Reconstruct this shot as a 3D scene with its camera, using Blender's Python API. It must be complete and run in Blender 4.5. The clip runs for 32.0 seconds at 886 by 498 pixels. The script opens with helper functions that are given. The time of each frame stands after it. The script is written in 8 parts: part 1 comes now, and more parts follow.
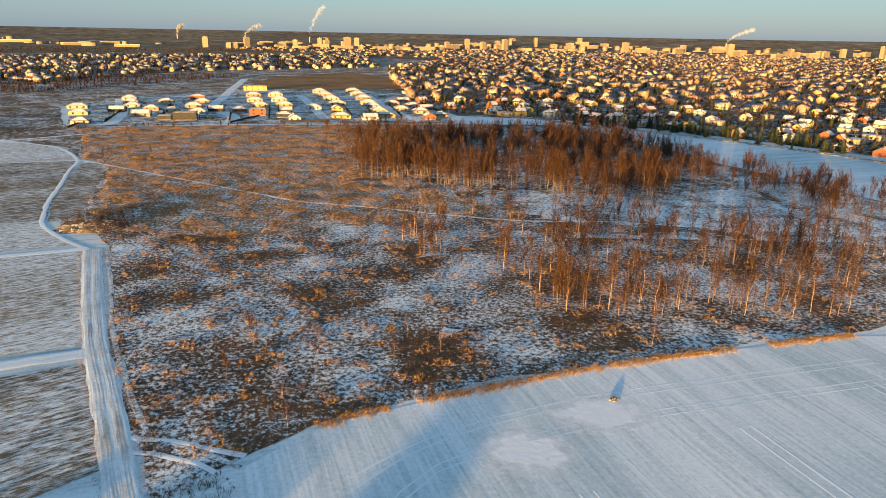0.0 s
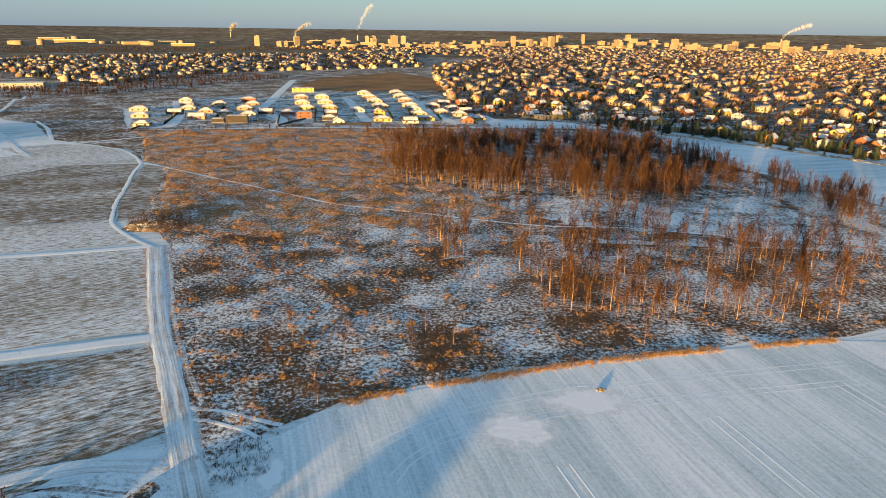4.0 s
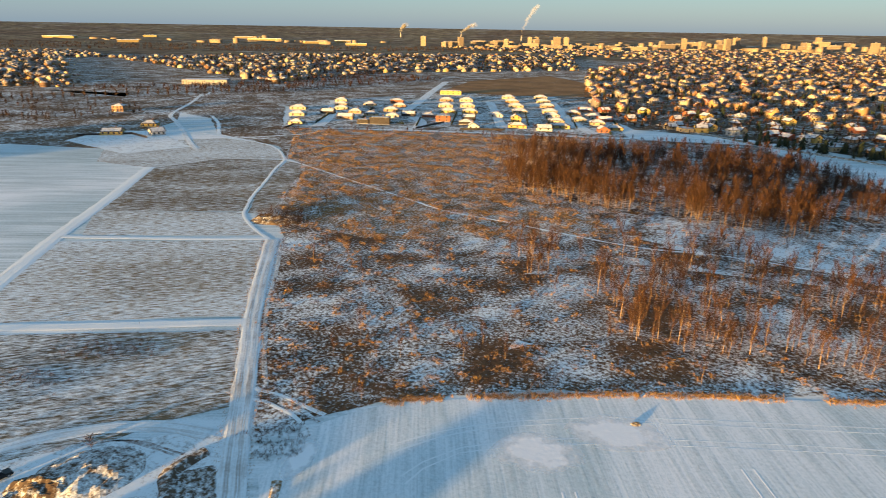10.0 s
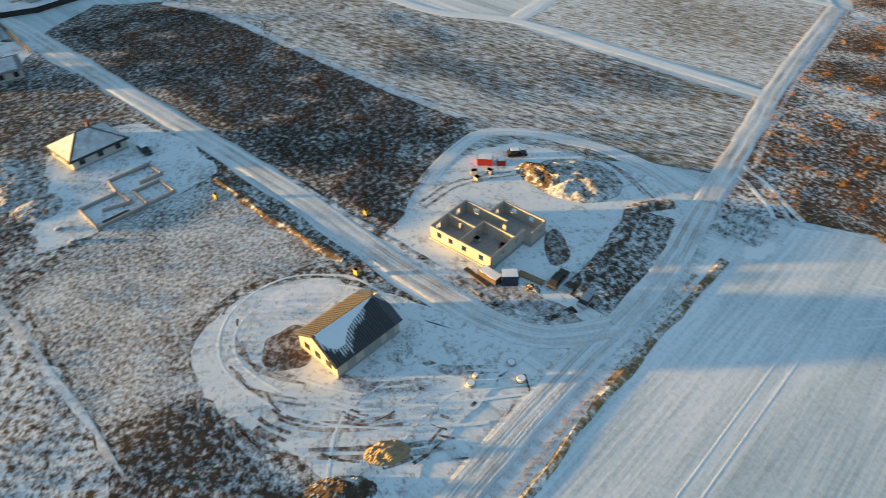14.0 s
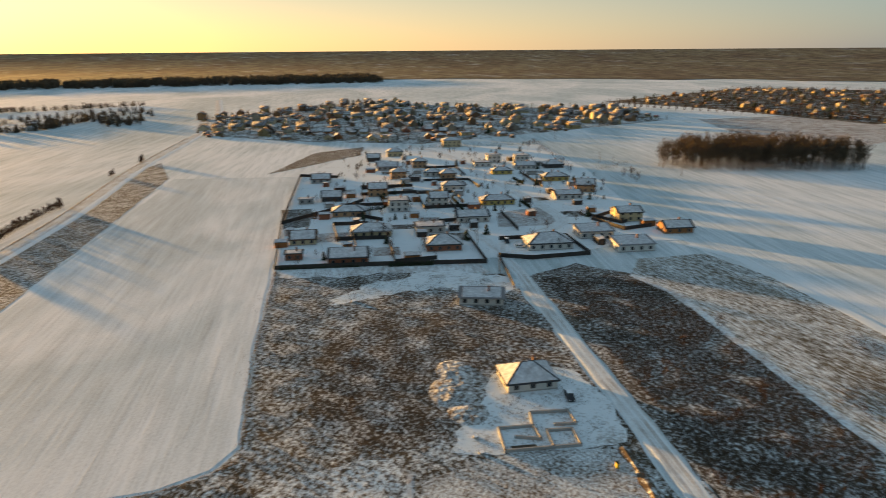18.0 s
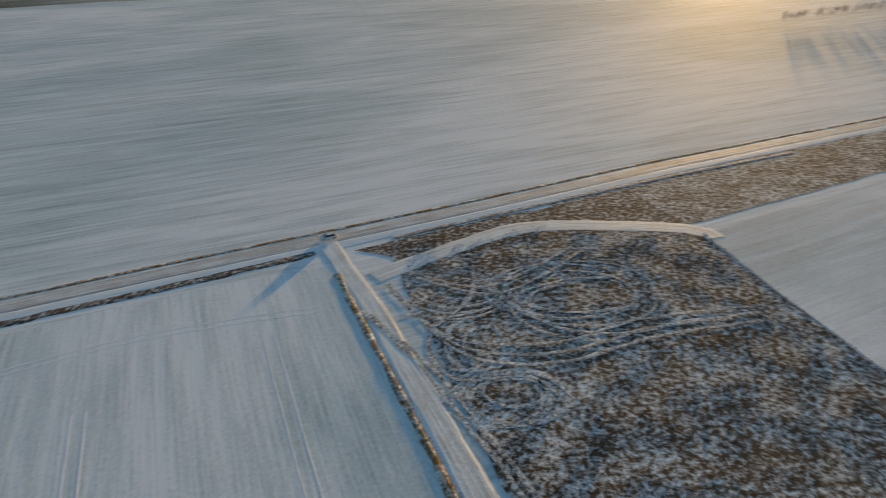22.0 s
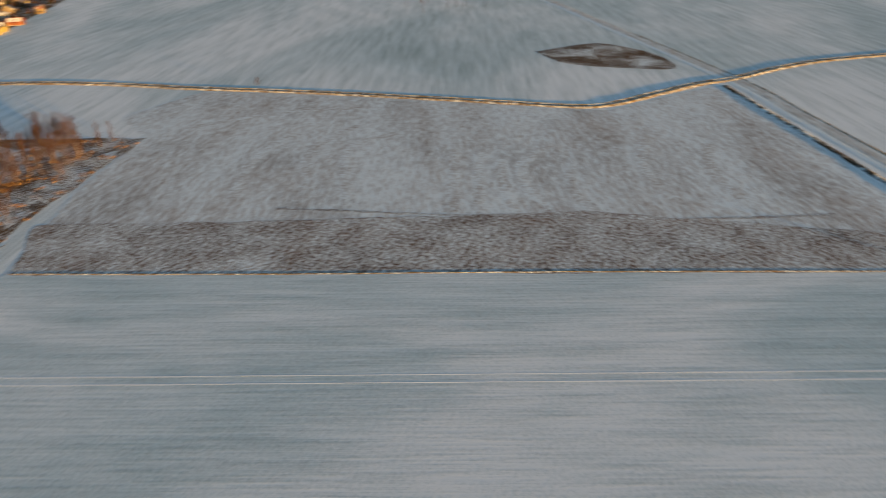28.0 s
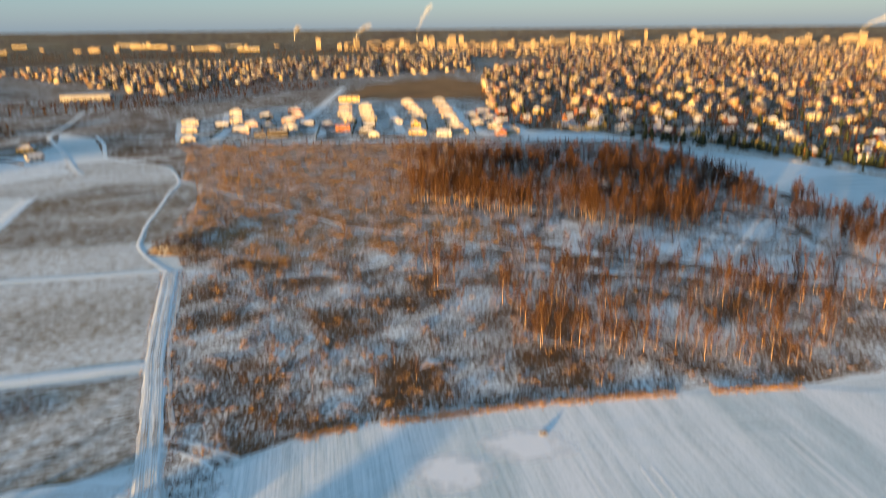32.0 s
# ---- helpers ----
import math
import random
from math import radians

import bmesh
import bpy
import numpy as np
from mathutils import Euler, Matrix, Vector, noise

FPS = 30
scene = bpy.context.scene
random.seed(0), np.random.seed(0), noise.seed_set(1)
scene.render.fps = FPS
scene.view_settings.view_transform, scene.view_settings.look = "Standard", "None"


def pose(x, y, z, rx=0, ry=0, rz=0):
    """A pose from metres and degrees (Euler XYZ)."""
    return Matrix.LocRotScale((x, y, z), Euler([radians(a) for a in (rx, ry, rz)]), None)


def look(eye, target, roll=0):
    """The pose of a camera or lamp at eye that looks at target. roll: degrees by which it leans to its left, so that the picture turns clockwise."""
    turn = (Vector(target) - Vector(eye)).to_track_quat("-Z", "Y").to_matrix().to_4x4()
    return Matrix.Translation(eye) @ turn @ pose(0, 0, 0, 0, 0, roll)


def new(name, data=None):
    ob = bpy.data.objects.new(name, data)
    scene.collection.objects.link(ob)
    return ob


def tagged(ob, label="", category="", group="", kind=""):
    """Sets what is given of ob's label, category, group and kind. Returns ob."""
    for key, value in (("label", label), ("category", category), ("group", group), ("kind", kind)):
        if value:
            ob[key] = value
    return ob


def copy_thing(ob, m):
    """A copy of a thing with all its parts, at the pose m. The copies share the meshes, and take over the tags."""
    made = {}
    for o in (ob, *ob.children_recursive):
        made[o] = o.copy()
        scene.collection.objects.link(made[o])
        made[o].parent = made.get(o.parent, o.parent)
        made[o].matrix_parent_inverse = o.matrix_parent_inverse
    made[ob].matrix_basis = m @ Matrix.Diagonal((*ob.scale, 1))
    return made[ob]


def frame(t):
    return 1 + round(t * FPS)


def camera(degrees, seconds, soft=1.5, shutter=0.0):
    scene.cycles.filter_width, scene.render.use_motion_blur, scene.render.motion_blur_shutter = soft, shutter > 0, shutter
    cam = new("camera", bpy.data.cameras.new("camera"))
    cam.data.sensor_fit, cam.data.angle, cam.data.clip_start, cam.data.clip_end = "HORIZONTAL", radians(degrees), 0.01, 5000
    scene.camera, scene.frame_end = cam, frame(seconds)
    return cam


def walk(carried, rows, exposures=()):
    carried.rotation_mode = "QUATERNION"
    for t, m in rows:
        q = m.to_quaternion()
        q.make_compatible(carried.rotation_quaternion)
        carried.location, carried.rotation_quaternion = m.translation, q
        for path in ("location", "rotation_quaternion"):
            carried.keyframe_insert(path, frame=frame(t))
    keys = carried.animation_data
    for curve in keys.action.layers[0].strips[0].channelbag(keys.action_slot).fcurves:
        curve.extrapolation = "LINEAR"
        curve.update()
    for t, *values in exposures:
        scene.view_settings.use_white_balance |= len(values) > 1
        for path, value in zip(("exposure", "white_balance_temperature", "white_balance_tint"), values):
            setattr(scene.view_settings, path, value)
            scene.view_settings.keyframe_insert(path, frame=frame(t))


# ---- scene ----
cam = camera(68.7, 32.0, soft=0.9, shutter=0.5)
PATH = [
    (0.0, 0.00, -0.00, 64.50, 71.79, -1.00, 0.33),
    (0.5, 0.21, -2.79, 65.55, 71.78, -1.10, 0.38),
    (1.0, 0.61, -5.58, 66.65, 71.75, -1.11, 0.46),
    (1.5, 1.15, -8.33, 67.66, 71.65, -1.06, 0.72),
    (2.0, 1.97, -10.75, 68.62, 71.56, -0.91, 1.50),
    (2.5, 3.08, -12.80, 69.55, 71.51, -0.80, 2.58),
    (3.0, 4.39, -14.54, 70.61, 71.44, -0.73, 3.44),
    (3.5, 5.82, -16.05, 71.69, 71.39, -0.69, 4.01),
    (5.5, 12.28, -19.19, 75.20, 71.45, -0.70, 5.32),
    (6.0, 14.48, -19.39, 75.78, 71.44, -0.73, 6.23),
    (6.5, 17.07, -19.51, 76.25, 71.40, -0.80, 7.53),
    (7.0, 20.06, -19.44, 76.58, 71.36, -0.80, 8.93),
    (7.5, 23.31, -19.22, 76.92, 71.33, -0.79, 10.34),
    (8.0, 26.35, -18.93, 77.24, 71.30, -0.88, 11.71),
    (8.5, 28.66, -18.66, 77.57, 71.30, -1.00, 13.11),
    (9.0, 29.85, -18.63, 78.03, 71.27, -0.99, 14.89),
    (9.5, 30.12, -18.77, 78.63, 71.22, -1.02, 16.70),
    (10.0, 29.87, -18.75, 79.31, 71.17, -0.91, 18.37),
    (10.5, 29.52, -18.61, 79.83, 71.12, -0.82, 23.44),
    (11.0, 29.50, -18.51, 79.92, 71.11, -0.64, 29.39),
    (11.5, 29.80, -18.73, 79.53, 65.97, -0.29, 35.18),
    (12.0, 30.15, -18.91, 79.43, 58.54, 0.13, 40.16),
    (12.5, 30.34, -18.88, 79.52, 52.08, 0.40, 44.78),
    (13.0, 30.24, -18.69, 79.70, 49.37, 0.58, 49.48),
    (13.5, 30.21, -18.66, 79.96, 49.36, 0.70, 57.45),
    (14.0, 30.20, -18.76, 80.41, 49.36, 0.63, 64.73),
    (14.5, 29.92, -18.87, 80.94, 49.21, 0.62, 70.86),
    (15.0, 29.29, -19.06, 81.50, 51.78, 0.59, 77.16),
    (15.5, 28.57, -19.46, 81.95, 57.58, 0.39, 83.86),
    (17.5, 29.36, -20.27, 82.82, 72.89, 0.33, 99.78),
    (18.0, 29.46, -20.73, 82.93, 72.89, 0.41, 104.64),
    (18.5, 29.72, -21.20, 82.82, 72.92, 0.43, 113.12),
    (19.0, 30.03, -21.73, 82.44, 73.00, 0.38, 122.68),
    (19.5, 30.32, -22.24, 81.81, 73.10, 0.29, 132.16),
    (20.0, 30.28, -22.65, 81.13, 73.16, 0.38, 141.73),
    (20.5, 29.91, -22.99, 80.53, 73.22, 0.50, 151.00),
    (21.0, 29.75, -23.04, 80.27, 72.35, 0.68, 160.14),
    (21.5, 29.71, -22.92, 80.29, 66.99, 0.84, 169.34),
    (22.0, 29.85, -23.00, 80.46, 61.12, 1.17, 178.29),
    (22.5, 29.92, -23.30, 80.56, 60.81, 1.26, 187.37),
    (23.0, 29.76, -23.43, 80.57, 60.86, 1.29, 195.04),
    (23.5, 29.65, -23.50, 80.50, 60.87, 1.28, 198.74),
    (24.0, 29.74, -23.73, 80.42, 60.89, 1.32, 204.05),
    (24.5, 29.75, -24.08, 80.41, 61.05, 1.68, 214.59),
    (26.5, 28.51, -22.32, 82.06, 61.42, 1.26, 257.80),
    (27.0, 28.64, -21.89, 82.62, 61.42, 1.26, 268.80),
    (27.5, 28.92, -21.51, 83.09, 61.46, 1.22, 279.96),
    (28.0, 29.46, -21.13, 83.46, 61.50, 1.17, 291.10),
    (28.5, 30.09, -20.79, 83.69, 61.52, 1.20, 303.29),
    (29.0, 30.73, -20.57, 83.92, 61.58, 1.09, 315.45),
    (29.5, 31.07, -20.45, 84.25, 61.60, 1.30, 326.28),
    (30.0, 31.11, -20.45, 84.64, 61.52, 0.92, 337.33),
    (30.5, 31.15, -20.21, 85.03, 61.42, 0.81, 348.41),
    (31.0, 31.36, -19.65, 85.43, 61.20, 0.63, 359.69),
    (31.5, 31.71, -19.09, 85.85, 61.37, 0.65, 367.72),
    (32.0, 32.03, -18.71, 86.28, 71.13, 0.51, 369.65),
]

walk(cam, [(r[0], pose(*r[1:])) for r in PATH], exposures=[
    (0, 2.16, 6400, 3), (9, 2.2, 6450, 2), (11, 2.2, 6500, 2), (12, 2.1, 6600, 1), (13.2, 2.12, 6700, 1), (15.5, 2.36, 7100, 2), (18, 1.95, 8150, 6), (19.5, 1.38, 8400, 7), (21, 0.98, 7700, 5),
    (22, 1.34, 6350, 0), (24.5, 1.51, 6600, 0), (28, 1.52, 6950, 3), (30, 2.0, 6850, 2), (32, 2.22, 6600, 3)])

# ---- light ----
SUN_AZ, SUN_EL = -156.2, 2.8          # degrees clockwise from +y, and above the horizon
world = bpy.data.worlds.new("winter_evening")
scene.world = world
world.use_nodes = True
wt = world.node_tree
sky = wt.nodes.new("ShaderNodeTexSky")
sky.sky_type = "NISHITA"
sky.sun_disc = False
sky.sun_elevation = radians(SUN_EL)
sky.sun_rotation = radians(SUN_AZ)
sky.altitude = 60
sky.air_density = 0.75
sky.dust_density = 0.7
sky.ozone_density = 1.5
wt.nodes["Background"].inputs[1].default_value = 0.15
sky_tint = wt.nodes.new("ShaderNodeMix")          # one even blue tint mixed over most of the sky
sky_tint.data_type = "RGBA"
sky_tint.inputs[0].default_value = 0.82
sky_tint.inputs[7].default_value = (0.29, 0.48, 0.74, 1)
wt.links.new(sky.outputs[0], sky_tint.inputs[6])
sun_data = bpy.data.lights.new("sun", "SUN")
sun_data.energy, sun_data.angle, sun_data.color = 4.2, radians(1.6), (1.0, 0.56, 0.19)
sun_dir = Vector((math.sin(radians(SUN_AZ)) * math.cos(radians(SUN_EL)), math.cos(radians(SUN_AZ)) * math.cos(radians(SUN_EL)), math.sin(radians(SUN_EL))))
new("sun", sun_data).matrix_world = look(sun_dir * 500, (0, 0, 0))
# the sun's white bloom and glow, painted into the sky round its direction
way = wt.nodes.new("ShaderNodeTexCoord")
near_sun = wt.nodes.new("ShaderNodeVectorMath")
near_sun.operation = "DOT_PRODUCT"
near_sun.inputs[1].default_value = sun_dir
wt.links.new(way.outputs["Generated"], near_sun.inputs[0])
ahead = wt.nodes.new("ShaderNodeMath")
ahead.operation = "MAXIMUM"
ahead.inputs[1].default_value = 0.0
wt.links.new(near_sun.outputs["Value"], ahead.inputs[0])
sky_colour = sky_tint.outputs[2]
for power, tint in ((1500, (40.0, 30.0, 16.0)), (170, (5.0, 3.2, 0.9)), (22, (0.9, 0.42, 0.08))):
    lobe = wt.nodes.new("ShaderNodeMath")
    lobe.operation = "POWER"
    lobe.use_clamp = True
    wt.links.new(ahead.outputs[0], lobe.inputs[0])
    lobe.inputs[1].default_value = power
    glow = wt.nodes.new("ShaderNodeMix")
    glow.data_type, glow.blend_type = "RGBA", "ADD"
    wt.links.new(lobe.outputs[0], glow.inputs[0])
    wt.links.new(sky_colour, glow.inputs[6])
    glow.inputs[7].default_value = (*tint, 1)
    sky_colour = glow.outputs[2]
# warm glow painted along the sunward horizon
height = wt.nodes.new("ShaderNodeSeparateXYZ")
wt.links.new(way.outputs["Generated"], height.inputs[0])
low = wt.nodes.new("ShaderNodeMath")
low.operation, low.use_clamp = "SUBTRACT", True
low.inputs[0].default_value = 1.0
wt.links.new(height.outputs["Z"], low.inputs[1])
for op, value in (("POWER", 9.0), ("MULTIPLY", ahead.outputs[0])):
    step_node = wt.nodes.new("ShaderNodeMath")
    step_node.operation = op
    wt.links.new(low.outputs[0], step_node.inputs[0])
    if op == "POWER":
        step_node.inputs[1].default_value = value
    else:
        wt.links.new(value, step_node.inputs[1])
    low = step_node
dusk = wt.nodes.new("ShaderNodeMix")
dusk.data_type, dusk.blend_type = "RGBA", "ADD"
wt.links.new(low.outputs[0], dusk.inputs[0])
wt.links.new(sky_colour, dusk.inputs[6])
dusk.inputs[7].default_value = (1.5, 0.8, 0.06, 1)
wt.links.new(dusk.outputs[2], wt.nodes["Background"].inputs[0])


# ---- material tools ----
def mat_begin(name):
    m = bpy.data.materials.new(name)
    m.use_nodes = True
    return m, m.node_tree, m.node_tree.nodes["Principled BSDF"]


def plug(nt, sock, value):
    if isinstance(value, bpy.types.NodeSocket):
        nt.links.new(value, sock)
    elif isinstance(value, tuple) and len(value) == 3:
        sock.default_value = (*value, 1.0) if len(sock.default_value) == 4 else value
    else:
        sock.default_value = value


def pos(nt):
    return nt.nodes.new("ShaderNodeNewGeometry").outputs["Position"]


def island(nt):
    return nt.nodes.new("ShaderNodeNewGeometry").outputs["Random Per Island"]


def objrand(nt):
    return nt.nodes.new("ShaderNodeObjectInfo").outputs["Random"]


def mapped(nt, vec, turn=0.0, scale=(1, 1, 1)):
    n = nt.nodes.new("ShaderNodeMapping")
    plug(nt, n.inputs[0], vec)
    n.vector_type = "TEXTURE"
    n.inputs[2].default_value = (0, 0, radians(-turn))
    n.inputs[3].default_value = tuple(1 / v for v in scale)
    return n.outputs[0]


def noisy(nt, vec, scale, detail=4.0, rough=0.55, warp=0.0):
    n = nt.nodes.new("ShaderNodeTexNoise")
    plug(nt, n.inputs["Vector"], vec)
    n.inputs["Scale"].default_value = scale
    n.inputs["Detail"].default_value = detail
    n.inputs["Roughness"].default_value = rough
    n.inputs["Distortion"].default_value = warp
    return n.outputs[0]


def ramp(nt, fac, *stops):
    n = nt.nodes.new("ShaderNodeValToRGB")
    plug(nt, n.inputs[0], fac)
    el = n.color_ramp.elements
    while len(el) < len(stops):
        el.new(0.5)
    for e, (p, c) in zip(el, stops):
        e.position = p
        e.color = (c, c, c, 1) if isinstance(c, (int, float)) else (*c, 1)
    return n.outputs[0]


def blend(nt, fac, a, b, kind="MIX"):
    n = nt.nodes.new("ShaderNodeMix")
    n.data_type = "RGBA"
    n.blend_type = kind
    plug(nt, n.inputs[0], fac)
    plug(nt, n.inputs[6], a)
    plug(nt, n.inputs[7], b)
    return n.outputs[2]


def calc(nt, op, a, b=0.0, c=0.0):
    n = nt.nodes.new("ShaderNodeMath")
    n.operation = op
    plug(nt, n.inputs[0], a)
    plug(nt, n.inputs[1], b)
    plug(nt, n.inputs[2], c)
    return n.outputs[0]


def mat_end(m, nt, bsdf, colour, rough=0.9, height=None, depth=0.1, strength=0.6, spec=0.2, metal=0.0):
    plug(nt, bsdf.inputs["Base Color"], colour)
    plug(nt, bsdf.inputs["Roughness"], rough)
    bsdf.inputs["Specular IOR Level"].default_value = spec
    bsdf.inputs["Metallic"].default_value = metal
    if height is not None:
        b = nt.nodes.new("ShaderNodeBump")
        b.inputs["Strength"].default_value = strength
        b.inputs["Distance"].default_value = depth
        plug(nt, b.inputs["Height"], height)
        nt.links.new(b.outputs[0], bsdf.inputs["Normal"])
    return m


SNOW = (0.88, 0.91, 0.93)
SNOW_OLD = (0.70, 0.79, 0.83)


def spread(nt, base, *terms):
    """base plus each noise's swing about its middle, held between 0 and 1."""
    f = base
    for sock, gain in terms:
        f = calc(nt, "ADD", calc(nt, "MULTIPLY", calc(nt, "SUBTRACT", sock, 0.5), gain), f)
    n = nt.nodes.new("ShaderNodeClamp")
    plug(nt, n.inputs[0], f)
    return n.outputs[0]


def field_mat(name, gap_tone, cover, turn, rows=1.0, rowgain=1.0, patch=0.02, bare=0.5):
    """Thin snow on a sown or mown field: drill rows along the turn, bare patches; the rows also paint in shade between
    ridges.
    """
    m, nt, bsdf = mat_begin(name)
    p = pos(nt)
    lines = noisy(nt, mapped(nt, p, -turn, (0.03, 1.0, 1.0)), rows, 3, 0.6)
    wide = noisy(nt, mapped(nt, p, -turn, (0.02, 0.22, 1)), 1.0, 3, 0.6)
    big = noisy(nt, mapped(nt, p, -turn, (0.45, 1.0, 1)), patch, 5, 0.55, 0.8)
    fine = noisy(nt, p, 1.3, 5, 0.75)
    k = spread(nt, 1 - cover, (lines, 0.9 * rowgain), (wide, 0.8 * rowgain), (big, bare), (fine, 1.0))
    earth = blend(nt, ramp(nt, noisy(nt, p, 0.5, 4), (0.35, 0.0), (0.65, 1.0)), gap_tone, tuple(c * 0.55 for c in gap_tone))
    snow = blend(nt, ramp(nt, big, (0.4, 0.0), (0.6, 1.0)), SNOW, SNOW_OLD)
    high = calc(nt, "ADD", calc(nt, "MULTIPLY", lines, 0.8), calc(nt, "ADD", calc(nt, "MULTIPLY", fine, 0.8), calc(nt, "MULTIPLY", wide, 1.5)))
    return mat_end(m, nt, bsdf, blend(nt, k, snow, earth), 0.85, high, 0.04, 0.6, 0.15)


def rough_mat(name, low, high, cover, patch=0.10, fine=0.9, turn=None, dark=0.5, blot=3.0, gain=5.0):
    """Rough grass and weeds with snow lying between the tussocks."""
    m, nt, bsdf = mat_begin(name)
    p = pos(nt)
    q = p if turn is None else mapped(nt, p, -turn, (0.25, 1, 1))
    a = noisy(nt, q, patch, 5, 0.6, 0.5)
    b = noisy(nt, q, fine, 5, 0.75)
    c = noisy(nt, p, 0.016, 3, 0.5)
    k = spread(nt, cover, (b, gain), (a, blot if turn is None else 1.3), (c, 0.25))
    tone = noisy(nt, p, 0.45, 5, 0.75)
    grass = blend(nt, ramp(nt, tone, (0.36, 0.0), (0.64, 1.0)), low, high)
    grass = blend(nt, ramp(nt, noisy(nt, p, 0.022, 4, 0.6), (0.42, 0.0), (0.60, dark)), grass, tuple(v * 0.45 for v in low))
    snow = blend(nt, tone, SNOW_OLD, SNOW)
    return mat_end(m, nt, bsdf, blend(nt, k, grass, snow), 0.9, calc(nt, "SUBTRACT", tone, calc(nt, "MULTIPLY", k, 0.4)), 0.11, 0.5, 0.1)


def track_mat(name, worn, amount):
    """Packed snow on a lane, with wheel tracks along it; the UV map holds metres across and along."""
    m, nt, bsdf = mat_begin(name)
    uv = nt.nodes.new("ShaderNodeUVMap").outputs[0]
    p = pos(nt)
    streak = noisy(nt, mapped(nt, uv, 0, (1.0, 0.03, 1)), 1.3, 4, 0.65)
    soft = noisy(nt, p, 0.12, 4, 0.6)
    fine = noisy(nt, p, 1.6, 4, 0.7)
    k = spread(nt, amount, (streak, 2.4), (soft, 1.0), (fine, 0.8))
    col = blend(nt, k, blend(nt, fine, SNOW, SNOW_OLD), worn)
    return mat_end(m, nt, bsdf, col, 0.75, calc(nt, "ADD", calc(nt, "MULTIPLY", streak, 1.5), fine), 0.09, 0.5, 0.2)


def plain_mat(name, a, b, scale=2.0, rough=0.8, depth=0.01, spec=0.3, metal=0.0, vary=0.0):
    m, nt, bsdf = mat_begin(name)
    p = pos(nt)
    n = noisy(nt, p, scale, 5, 0.65)
    col = blend(nt, ramp(nt, n, (0.3, 0.0), (0.7, 1.0)), a, b)
    if vary:
        hs = nt.nodes.new("ShaderNodeHueSaturation")
        plug(nt, hs.inputs["Value"], calc(nt, "MULTIPLY_ADD", objrand(nt), vary, 1 - vary / 2))
        plug(nt, hs.inputs["Color"], col)
        col = hs.outputs[0]
    return mat_end(m, nt, bsdf, col, rough, n, depth, 0.5, spec, metal)


def islands_mat(name, stops, rough=0.85, snow=0.0):
    """Each joined piece takes one of the colours; snow: share of the surface that is white."""
    m, nt, bsdf = mat_begin(name)
    col = ramp(nt, island(nt), *stops)
    p = pos(nt)
    n = noisy(nt, p, 0.7, 4, 0.7)
    if snow:
        col = blend(nt, ramp(nt, n, (0.62 - snow * 0.5, 0.0), (0.74 - snow * 0.5, 1.0)), col, SNOW)
    return mat_end(m, nt, bsdf, col, rough, n, 0.02, 0.3, 0.2)


M_THICKET = rough_mat("dark_thicket_floor", (0.06, 0.044, 0.03), (0.13, 0.09, 0.058), 0.12, 0.12, 0.9, None, 0.4, 2.0, 5.0)
M_TRACKS = rough_mat("driven_snow", (0.08, 0.055, 0.037), (0.16, 0.11, 0.07), 0.55, 0.2, 1.2, None, 0.3, 1.5, 4.0)
M_RUT_SOIL = rough_mat("bare_dug_soil", (0.09, 0.054, 0.032), (0.20, 0.115, 0.06), 0.20, 0.3, 1.0, None, 0.4, 1.0, 3.0)
M_GROUND = field_mat("snowy_farmland", (0.20, 0.32, 0.32), 0.80, 20, 0.9, 1.2, 0.008, 0.9)
M_FIELD = field_mat("drilled_snow_field", (0.19, 0.35, 0.38), 0.80, 110.4, 1.5, 1.0, 0.02, 0.7)
M_FIELD_B = field_mat("snow_field_west", (0.30, 0.33, 0.33), 0.82, 24, 1.0, 0.8, 0.02, 0.8)
M_STUBBLE = rough_mat("snowy_stubble", (0.25, 0.165, 0.125), (0.33, 0.245, 0.19), 0.72, 0.05, 0.7, 22, blot=1.0, gain=2.6)
M_STUBBLE_DARK = rough_mat("weedy_stubble", (0.15, 0.085, 0.055), (0.23, 0.145, 0.10), 0.44, 0.08, 0.8, blot=1.2, gain=3.4)
M_SCRUB = rough_mat("scrub_ground", (0.07, 0.04, 0.022), (0.18, 0.10, 0.05), 0.22, 0.045, 0.95, None, 0.35, 4.2, 6.5)
M_SCRUB_ORANGE = rough_mat("orange_grassland", (0.13, 0.072, 0.03), (0.36, 0.185, 0.062), 0.16, 0.09, 0.9, None, 0.45, 2.6, 6.0)
M_WASTE = rough_mat("weedy_waste_ground", (0.065, 0.047, 0.03), (0.14, 0.10, 0.062), 0.27, 0.12, 0.8, None, 0.5, 1.5)
M_GARDEN = rough_mat("dark_garden_ground", (0.05, 0.037, 0.025), (0.11, 0.08, 0.05), 0.20, 0.03, 0.25)
M_CLEARING = rough_mat("snowy_clearing", (0.10, 0.058, 0.032), (0.19, 0.105, 0.05), 0.62, 0.06, 0.7, None, 0.3, 4.0, 5.5)
M_WOODFLOOR = rough_mat("leafy_wood_floor", (0.05, 0.03, 0.018), (0.12, 0.065, 0.032), 0.28, 0.08, 0.5)
M_WASTE_DARK = rough_mat("dark_weedy_ground", (0.075, 0.054, 0.038), (0.135, 0.097, 0.066), 0.10, 0.12, 0.8, None, 0.5, 1.0)
M_PLOT = rough_mat("mown_grass_plot", (0.21, 0.155, 0.09), (0.30, 0.235, 0.15), 0.60, 0.03, 1.1, 32)
